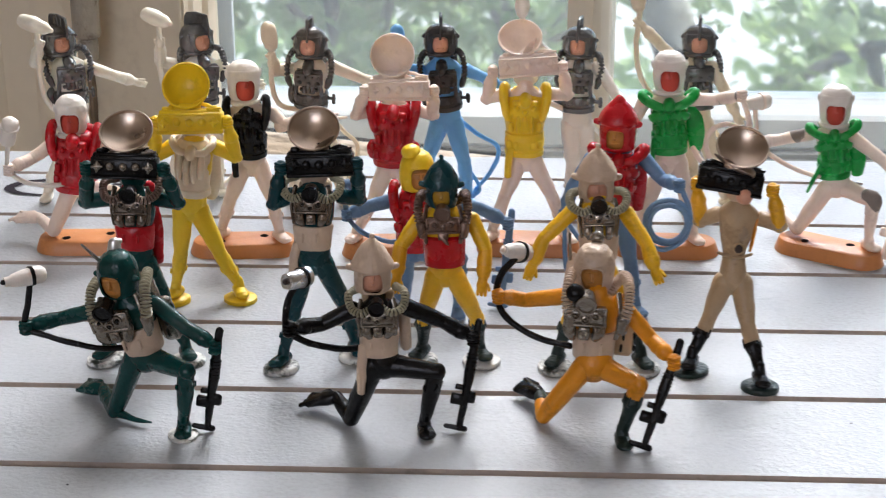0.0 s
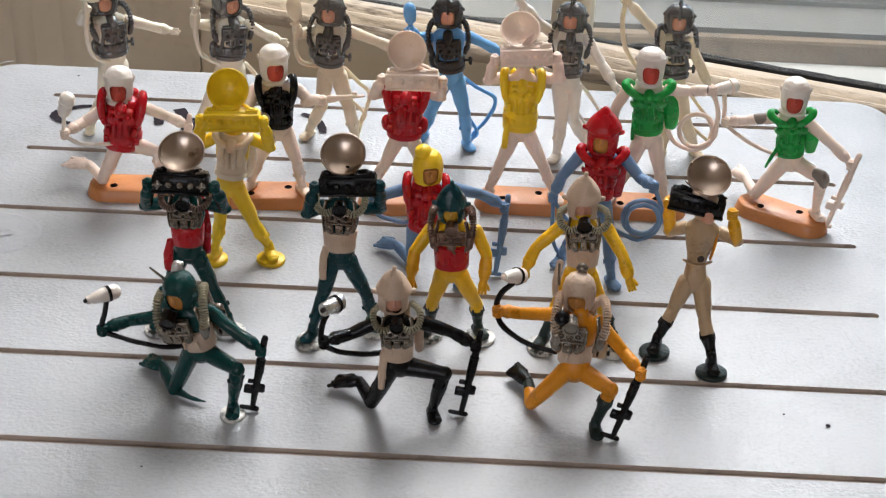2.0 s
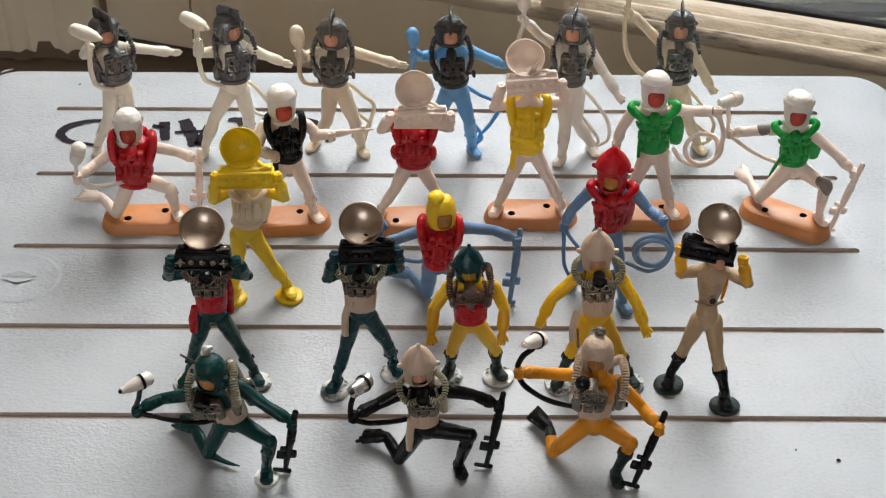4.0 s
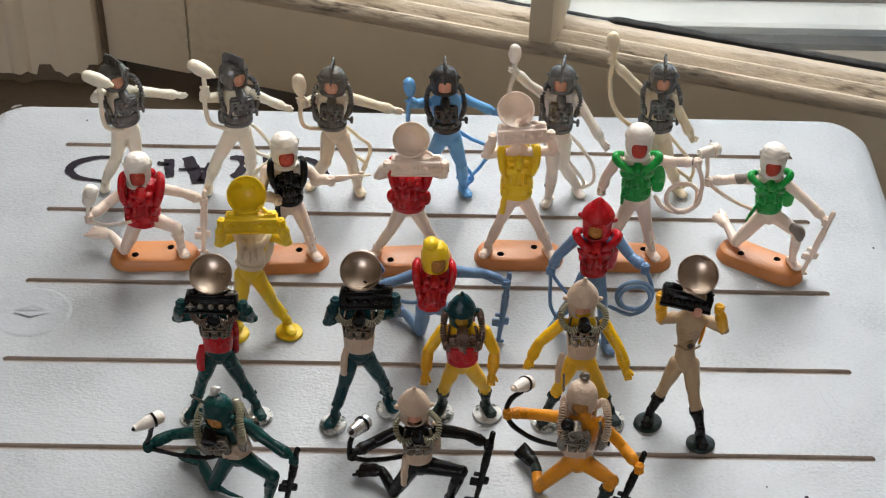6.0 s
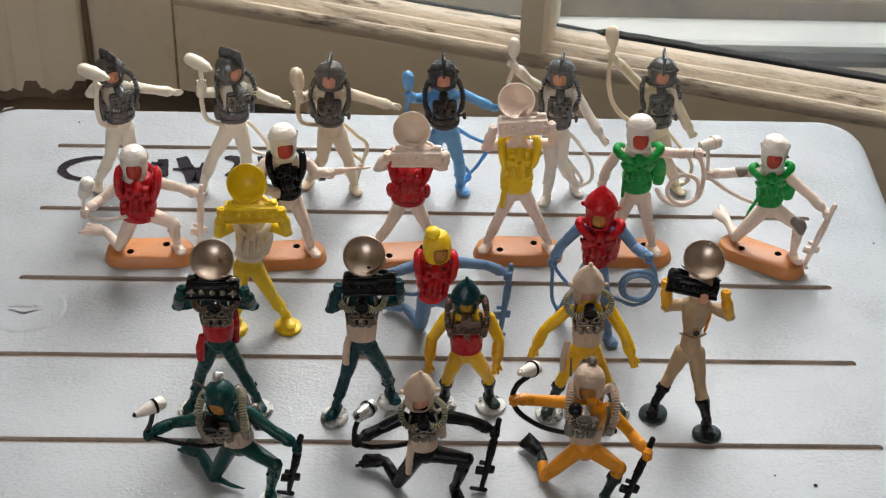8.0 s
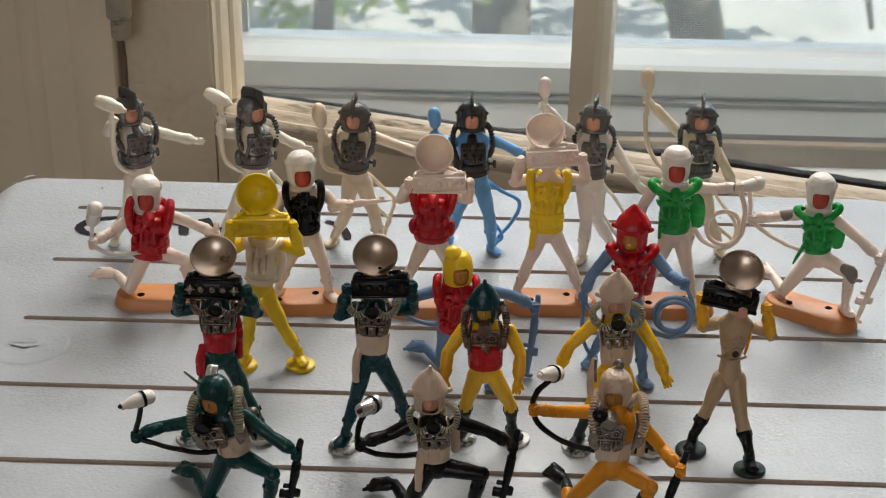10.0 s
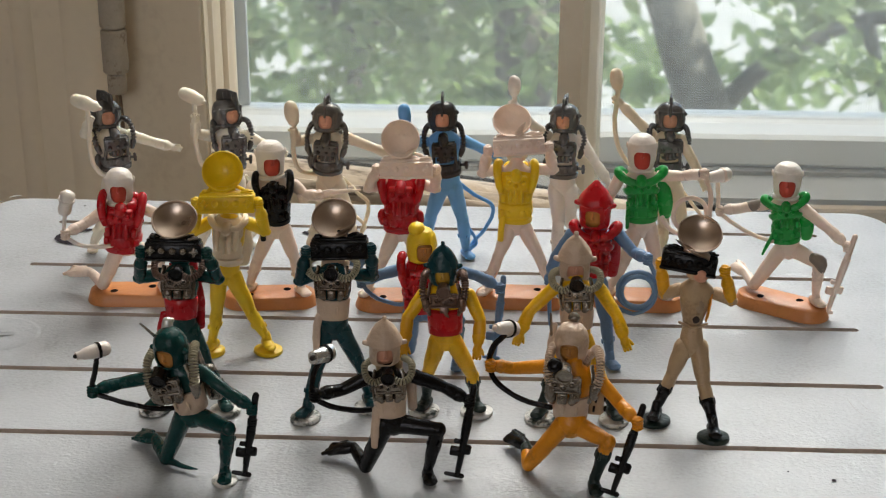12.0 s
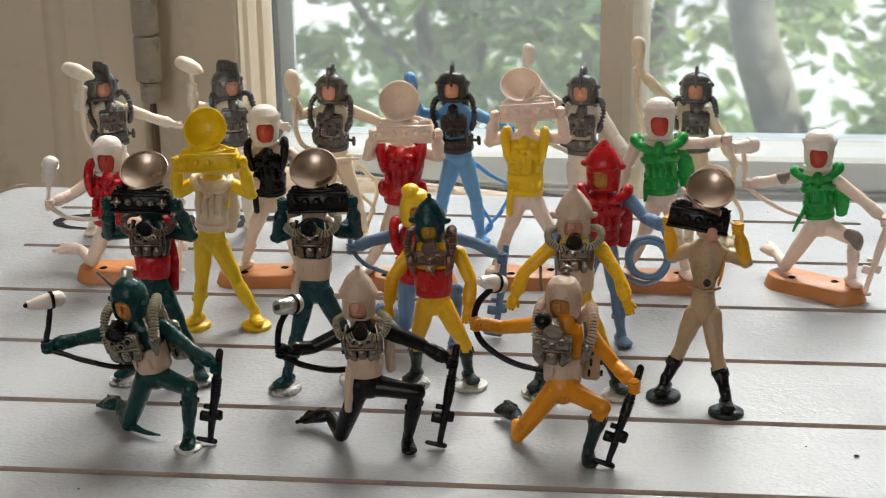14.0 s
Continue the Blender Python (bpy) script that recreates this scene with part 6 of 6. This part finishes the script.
# standing grey-blue figure, red helmet and cape, with a coil
J = dict(neck=(76, -25.5, 52), shL=(67.8, -25, 48.5), shR=(84.4, -25, 48.5), elL=(62.2, -23, 38.5), haL=(60, -19.5, 28), elR=(90, -29, 43), haR=(94.4, -36, 44), waist=(76, -26, 37), hip=(75.6, -26.5, 31.5), knL=(69, -25, 16), knR=(81, -30, 16), ftL=(64.6, -21, 0), ftR=(82.8, -34, 0))
S, C = stander(J, (-0.05, -1, 0), GREYBLUE, fingers=False)
helmet(S, (75.6, -26, 58.2), (-0.22, -1, 0.08), "point", RED, FACE_OCHRE, 1.08)
vest(S, C, RED, 0.84, 0.7, False)
S.tube([C(5.4, 4.4, 4.0), C(6.6, 5.4, -4.0), C(6.6, 5.6, -14.0)], [(2.0, 1.0), (3.0, 1.3), (2.2, 1.0)], RED, n=12, side=(1, 0, 0))
for i in range(2):
    S.tube([(91 + (7.0 - i * 1.2) * math.cos(a), -40.5 - i * 1.3, 33.5 + (7.2 - i * 1.2) * math.sin(a)) for a in [radians(90 - 30 * q) for q in range(13)]], [0.85] * 13, GREYBLUE, n=8, sub=2)
S.tube([(94.4, -36.5, 44), (97.6, -39.5, 37), (96.8, -41, 29), (90, -42, 24.8), (82, -41, 28)], [0.8] * 5, GREYBLUE, n=8)
S.tube([(60, -19.5, 28), (60.4, -20, 20), (61, -21, 10), (64, -22, 4)], [0.8] * 4, GREYBLUE, n=8)
S.tube([(60, -19.5, 27), (63.5, -21, 22), (67, -22, 18)], [0.8] * 3, GREYBLUE, n=8)
S.done("toy_figure", "grey-blue standing toy figure with red helmet and coiled rope", SUITS)

# kneeling white figure, red waistcoat, on a stand
J = dict(head=(-107, 14.5, 49), neck=(-105.6, 13.5, 42.5), shL=(-112.8, 11, 39.5), shR=(-97.6, 12.5, 40), elL=(-120, 8, 35), haL=(-126, 1, 33.5), elR=(-90, 17.5, 34), haR=(-82, 18.5, 29.5), waist=(-106.8, 14, 28.5), hip=(-106.4, 14.5, 24), knR=(-92.6, 8, 23), ftR=(-92.6, 14.5, 4.6), knL=(-116, 12, 7.4), rear=(-123, 20, 9), tip=(-131, 22, 8.5), toe=(0.5, -1, 0), hk=0.94)
S, C = kneeler(J, (0.05, -1, 0), (0.1, -1, 0.1), PINKWHITE, "dome", WHITE, FACE_RED)
C.k = 1.16
vest(S, C, RED, 1.0, upright=True)
rifle(S, (-81.5, 18.5, 32.5), (-84, 18, 2.0), PINKWHITE)
torch(S, (-125.0, -1, 43.6), (-122.4, -3.5, 51.5), WHITE, WHITE, WHITE, 2.8, 0.86)
S.tube([(-124.6, -0.5, 44), (-126, 0.5, 38), (-126, 1, 33), (-121, 3, 28), (-113, 8, 25.5), (-108, 10, 26)], [0.85] * 6, WHITE, n=8)
stand(S, (-104, 15), 2)
S.done("toy_figure", "white kneeling toy figure in red vest on terracotta stand", STANDS)

# standing white figure, black waistcoat, with a rifle
J = dict(neck=(-46.2, 11, 55.5), shL=(-54.6, 13, 50), shR=(-38.2, 12.5, 51), elL=(-57, 6, 43.5), haL=(-50, 4.5, 42), elR=(-34, 11, 47.5), haR=(-28.5, 10, 48), waist=(-46, 12, 39.5), hip=(-45.6, 12, 34), knL=(-53.6, 12, 20), knR=(-38.6, 9.5, 21), ftL=(-57.6, 16, 4.6), ftR=(-37.4, 14, 4.6), toeL=(-0.6, -1, 0), toeR=(0.7, -1, 0))
S, C = stander(J, (0.12, -1, 0), PINKWHITE, fingers=False, r=(3.3, 2.4, 1.8))
helmet(S, (-47, 11.5, 62.5), (0.28, -1, 0.08), "dome", WHITE, FACE_RED, 0.95)
vest(S, C, BLACK, 0.92, full=False, upright=True)
S.tube([(-36, 10, 46.5), (-30, 10, 47.6), (-25, 10.5, 48.6), (-20, 11, 49.2), (-12.8, 11.5, 50)], [(1.0, 1.9), (0.9, 1.5), (1.0, 1.6), (0.7, 0.9), (0.45, 0.45)], PINKWHITE, n=10, side=(0, 1, 0))
S.block((-16.4, 11.4, 51.0), (1.8, 1.0, 1.0), PINKWHITE, None, 0.2)
S.tube([C(-4.6, -5.4, -6.0), C(-5.0, -6.0, -12.0), C(-5.0, -6.0, -17.0)], [(1.1, 0.6)] * 3, BLACK, n=8, side=(1, 0, 0))
stand(S, (-49.5, 14.5), 5)
S.done("toy_figure", "white standing toy figure in black vest aiming a rifle", STANDS)

# standing white figure, red waistcoat, with a dish
J = dict(neck=(3.4, 11.5, 56.5), shL=(-3.8, 11, 53), shR=(10.8, 11, 53), elL=(-9, 9.5, 51.5), haL=(-5.6, 3.4, 61.6), elR=(16.2, 10.5, 51.5), haR=(17, 3.8, 61.6), waist=(3, 12.5, 39), hip=(3, 13, 33.5), knL=(-4.4, 13, 20), knR=(10.8, 13, 20), ftL=(-10.4, 15, 4.6), ftR=(15.8, 15.5, 4.6))
S, C = stander(J, (0, -1, 0), PINKWHITE, fingers=False, r=(3.3, 2.4, 1.8))
S.ball((3.6, 14, 59.4), (4.6, 4.4, 4.4), WHITE)
C.k = 1.12
vest(S, C, RED, 1.0, upright=True)
for q in (-1, 1):
    S.ball(C(q * 6.4, -0.6, -C.drop + 0.6), (1.9, 2.4, 3.4), RED, n=12, m=8)
dish_set(S, (3.5, 4.0, 73.4), (5.8, 1.6, 62.6), (1, 0, 0.03), PINKWHITE, PINKWHITE, 9.9, 7.1, 0.45, bowl=64)
stand(S, (3.4, 15), 5)
S.done("toy_figure", "white standing toy figure in red vest holding ivory dish", STANDS)

# standing white figure, yellow waistcoat, with a dish
J = dict(neck=(47.2, 20.5, 59), shL=(40.2, 20.5, 56), shR=(54.8, 21, 56), elL=(34.4, 20.5, 54.5), haL=(36.2, 18.5, 64.5), elR=(61.4, 22.5, 55.5), haR=(59.6, 19.5, 66), waist=(47.2, 20, 40), hip=(48, 20, 34), knL=(41, 18.5, 20.5), knR=(57, 18, 20.5), ftL=(36.8, 18.5, 4.6), ftR=(62.4, 18, 4.6))
S, C = stander(J, (0, -1, 0), PINKWHITE, fingers=False, r=(3.3, 2.4, 1.8))
S.ball((47.2, 23.4, 62.2), (4.6, 4.4, 4.4), WHITE)
C.k = 1.08
vest(S, C, YELLOW, 0.98, upright=True)
dish_set(S, (45.2, 23.4, 74.8), (48, 19, 66.4), (1, 0.05, 0.07), PINKWHITE, PINKWHITE, 9.9, 7.3, 1.2, bowl=64)
S.tube([(42.6, 15.4, 38), (41.8, 15, 33), (41.6, 15, 28.5)], [(1.2, 0.7)] * 3, YELLOW, n=8, side=(1, 0, 0))
stand(S, (50.2, 19.5), 0)
S.done("toy_figure", "white standing toy figure in yellow vest holding ivory dish", STANDS)

# standing white figure, green waistcoat, with a coil
J = dict(neck=(95, 17.5, 59), shL=(87.2, 17.5, 55), shR=(103, 17, 56), elL=(83.6, 17.5, 47), haL=(82.4, 19.5, 38), elR=(111, 15, 56.5), haR=(118.6, 12, 59), waist=(96.4, 18, 41), hip=(97, 17.5, 35), knL=(90.4, 16.5, 20), knR=(102.8, 15.5, 21), ftL=(85.6, 19, 4.6), ftR=(106.2, 18, 4.6))
S, C = stander(J, (-0.05, -1, 0), PINKWHITE, fingers=False, r=(3.4, 2.5, 1.8))
helmet(S, (95, 17.5, 65.6), (-0.02, -1, 0.1), "dome", WHITE, FACE_RED, 0.95)
vest(S, C, GREEN, 0.95, 1.0, False, 1)
S.tube([C(-5.4, -3.0, -8.0), C(-6.0, -3.4, -15.0)], [(1.0, 0.8), (0.8, 0.6)], GREEN, n=8, sub=2)
S.tube([(118.6, 11.5, 59), (121.2, 9, 51.5)] + [(114.2 + (7.2 - q * 0.09) * math.cos(radians(12 - 30 * q)), 8.6 + q * 0.16, 43.0 + (7.4 - q * 0.09) * math.sin(radians(12 - 30 * q))) for q in range(13)] + [(120.0, 11.2, 36.6), (114.0, 12.0, 32.8), (107.0, 12.4, 35.5), (104.0, 13, 40)], [0.95] * 19, PINKWHITE, n=8, sub=3)
S.tube([(112.0, 14.6, 56.8), (115.4, 13.3, 57.9), (117.0, 12.6, 58.5)], [2.05, 2.0, 1.7], STAIN, n=14, sub=3)
stand(S, (97, 19.5), 0, length=36)
S.done("toy_figure", "white standing toy figure in green vest with coiled rope", STANDS)

# kneeling white figure, green waistcoat
J = dict(head=(152.2, 23.5, 53), neck=(151.6, 22.5, 46.5), shL=(144.4, 23, 42.5), shR=(159, 22, 41.5), elL=(136.2, 26, 39.5), haL=(127.8, 27, 38), elR=(168.4, 16.5, 35.5), haR=(175.4, 12, 30), waist=(153.4, 22.5, 31), hip=(154.6, 22, 25), knR=(165.6, 13.5, 22), ftR=(165.6, 13.5, 4.6), knL=(143, 24, 7.6), rear=(140.4, 33, 9), tip=(137.6, 40, 9), toe=(0.45, -1, 0), hk=0.94)
S, C = kneeler(J, (-0.05, -1, 0), (-0.12, -1, 0.02), PINKWHITE, "dome", WHITE, FACE_RED)
vest(S, C, GREEN, 0.95, 1.0, False, 1)
S.tube([C(-5.0, -2.6, -7.0), C(-8.6, -3.6, -13.0), C(-10.4, -4.0, -16.5)], [(1.1, 0.8), (0.9, 0.7), (0.5, 0.4)], GREEN, n=8, sub=2)
S.tube([(163.9, 14.2, 23.6), (166.0, 13.2, 22.4), (166.2, 13.3, 19.6)], [2.3, 2.75, 2.3], STAIN, n=14, sub=3)
S.tube([(143.2, 23.4, 42.2), (140.6, 24.4, 41.2), (138.6, 25.2, 40.4)], [2.3, 2.35, 2.1], STAIN, n=14, sub=3)
rifle(S, (177.4, 11, 33), (170, 10, 3.0), PINKWHITE)
torch(S, (122.6, 27.6, 51.2), (130.4, 31, 51.8), WHITE, PINKWHITE, WHITE, 2.7, 0.75)
S.tube([(126, 29, 50), (126.8, 28, 44), (127.6, 27, 37.6), (133, 25, 33.4), (141, 22.5, 29.6), (148, 20.5, 28)], [0.85] * 6, PINKWHITE, n=8)
stand(S, (153.4, 18), -31, length=37.5)
S.done("toy_figure", "white kneeling toy figure in green vest on terracotta stand", STANDS)


def lamp_bearer(j, suit, dark, f, hf, label, bulb, stem, tail=None, fin=None):
    """A back-row figure with one arm raised to a lamp on a hose."""
    S, C = stander(j, f, suit, k=1.06, r=(3.8, 2.8, 2.1))
    helmet(S, j["head"], hf, "fin", dark, SKIN, 0.96, fin)
    space_pack(S, C, dark, dark)
    a, b, r = bulb
    a, b = Vector(a), Vector(b)
    S.tube([a, a.lerp(b, 0.35), a.lerp(b, 0.75), b], [r * 0.92, r, r * 0.8, r * 0.35], suit, n=14)
    S.tube(stem, [1.0] * len(stem), suit, n=9)
    if tail:
        S.tube(tail, [0.85] * len(tail), suit, n=8)
        a, e = Vector(tail[0]), Vector(tail[-1])
        mid = Vector(tail[len(tail) // 2])
        S.tube([a - Vector((1.5, 0, 8)), a.lerp(mid, 0.45) - Vector((2.5, 0, 9)), mid.lerp(e, 0.75) + Vector((0.5, 0, 0.5)), e], [0.8] * 4, suit, n=8)
        S.tube([e, e.lerp(Vector(j["ftR"]), 0.5) + Vector((0, 0, 1.0)), Vector(j["ftR"]) + Vector((0, 0, 1.6))], [1.0, 1.1, 1.3], suit, n=8)
    S.done("toy_figure", label, BACK)


lamp_bearer(dict(head=(-122, 59.5, 63.5), neck=(-120.2, 60, 57), shL=(-126, 57.5, 53.5), shR=(-113.4, 63.5, 52.5), elL=(-129, 51, 57), haL=(-124.2, 43.5, 65.5), elR=(-105.2, 69, 47.5), haR=(-97, 73.5, 43.5), waist=(-119.6, 60.5, 41.5), hip=(-120.4, 62.5, 33.5), knL=(-126, 63.5, 17), knR=(-117.6, 66, 17), ftL=(-132.6, 64, 0), ftR=(-121, 71, 0)),
            IVORY, GUNMETAL, (0.5, -1, 0), (0.5, -1, 0.12), "ivory toy figure with dark grey pack and finned helmet", ((-128.4, 42, 74.2), (-119, 40, 71.6), 2.9),
            [(-124.6, 41.6, 72.4), (-124.4, 42.5, 66), (-125.4, 44, 56), (-125.8, 48, 46), (-124.6, 54, 39), (-121, 57, 36.5)], None, (1.0, -0.9, 0.1))
lamp_bearer(dict(head=(-72, 61.5, 64.2), neck=(-70.6, 60.5, 58), shL=(-78, 56.5, 55), shR=(-63.6, 60.5, 54), elL=(-83.4, 51, 58), haL=(-82, 47, 65.5), elR=(-57, 60.5, 50.5), haR=(-50, 60, 47.5), waist=(-71, 60, 42.5), hip=(-71.8, 61.5, 34.5), knL=(-81.4, 63, 18), knR=(-67.4, 65, 18), ftL=(-86.6, 63.5, 0), ftR=(-68.6, 72, 0)),
            IVORY, GUNMETAL, (0.4, -1, 0), (0.7, -1, 0.12), "ivory toy figure with dark grey pack and raised white lamp", ((-86.4, 50, 75), (-78, 45.6, 73), 2.9),
            [(-82.4, 47.4, 73), (-82.2, 47, 66), (-82.6, 47, 56), (-82, 51, 46), (-79.4, 56, 40), (-75.6, 58, 37.5)],
            [(-66, 66, 34), (-61, 68, 26), (-58, 70, 18), (-60, 71, 10)], (1.2, -0.7, 0.1))
lamp_bearer(dict(head=(-30, 58, 64), neck=(-30, 57.5, 58), shL=(-37, 58, 54), shR=(-22.4, 57.5, 55), elL=(-42.4, 54, 54), haL=(-42.6, 48.5, 60.5), elR=(-12, 60, 50), haR=(-3, 61.5, 46), waist=(-30.8, 60, 42), hip=(-29.6, 60, 35), knL=(-34, 60.5, 19), knR=(-22.6, 60.5, 18.5), ftL=(-40, 68, 0), ftR=(-20.2, 64, 0)),
            BUFF, BRONZE, (-0.04, -1, 0), (-0.08, -1, 0.12), "buff toy figure with charcoal pack and finned helmet", ((-43.4, 46.8, 71), (-42.4, 47.4, 63), 3.0),
            [(-42.4, 47.6, 62), (-43.2, 48.6, 54), (-43, 52, 46), (-41, 56, 40.5), (-35.4, 57.6, 38.5)],
            [(-25, 66, 34), (-20, 67, 28), (-14.6, 68, 21), (-18, 69, 8)])
lamp_bearer(dict(head=(17, 58, 65.5), neck=(17.4, 57.5, 58.5), shL=(10, 57.5, 53.5), shR=(25.8, 60.5, 53.5), elL=(4.6, 52.5, 56), haL=(3, 46.5, 62), elR=(32, 60, 51), haR=(38.6, 60, 47.5), waist=(18.4, 59.5, 42), hip=(19, 60, 35), knL=(12, 65, 18), knR=(25.4, 60.5, 19), ftL=(8.6, 71, 0), ftR=(27, 65, 0)),
            SKYBLUE, CHARCOAL, (0, -1, 0), (0.02, -1, 0.12), "sky blue toy figure with charcoal pack and finned helmet", ((2.2, 46, 71), (2.8, 46.4, 64.5), 2.7),
            [(2.8, 46.4, 64), (2.0, 47, 56), (2.2, 49, 48), (4, 52, 42), (10, 56, 38)],
            [(22, 66, 34), (30, 68, 27), (38, 70, 21), (36, 71, 12), (30, 69, 5), (29, 67, 3)])
lamp_bearer(dict(head=(67, 63.5, 63.5), neck=(67, 62, 57.8), shL=(60, 62, 55.5), shR=(73.6, 60, 55), elL=(52.4, 60.5, 62), haL=(46.4, 59, 69.5), elR=(79.8, 55.5, 46.5), haR=(85.8, 49, 39.5), waist=(66.6, 62, 41), hip=(67, 61.5, 34), knL=(65.6, 58, 19), knR=(70.6, 64, 17), ftL=(65, 58.5, 0), ftR=(78, 66, 0)),
            WHITE, GUNMETAL, (-0.06, -1, 0), (-0.2, -1, 0.12), "white toy figure with dark grey pack and lowered arm", ((46, 60.5, 79), (46, 59.5, 73), 2.7),
            [(46.2, 59.4, 74), (46.2, 59, 68), (44.6, 58.5, 60), (46, 58, 52), (53, 58, 44), (62, 60, 39)],
            [(70, 66, 34), (77, 67, 26), (84, 67, 15), (85, 66, 6), (79, 66, 2)])
lamp_bearer(dict(head=(110, 64.5, 64.5), neck=(109.2, 63.5, 58), shL=(103, 63.5, 56), shR=(114.6, 60.5, 55.5), elL=(96, 65, 62.5), haL=(88.8, 66.5, 69.5), elR=(119.8, 56.5, 47), haR=(125, 59, 36.5), waist=(109.6, 61, 42.5), hip=(110.6, 62.5, 35), knL=(109.6, 62.5, 18), knR=(117.6, 65, 17.5), ftL=(109.6, 65, 0), ftR=(123.6, 67.5, 0)),
            BUFF, GUNMETAL, (0.06, -1, 0), (-0.1, -1, 0.12), "buff toy figure with grey pack and high raised lamp", ((87.6, 69.6, 80), (88.2, 67.6, 73.5), 2.9),
            [(88.4, 67.4, 75), (88.2, 66, 69), (87.4, 65, 62), (89, 63, 52), (94, 61.5, 44), (102, 61.5, 38.5)],
            [(114, 68, 34), (122, 69, 24), (130, 70, 12), (128, 69, 3)])
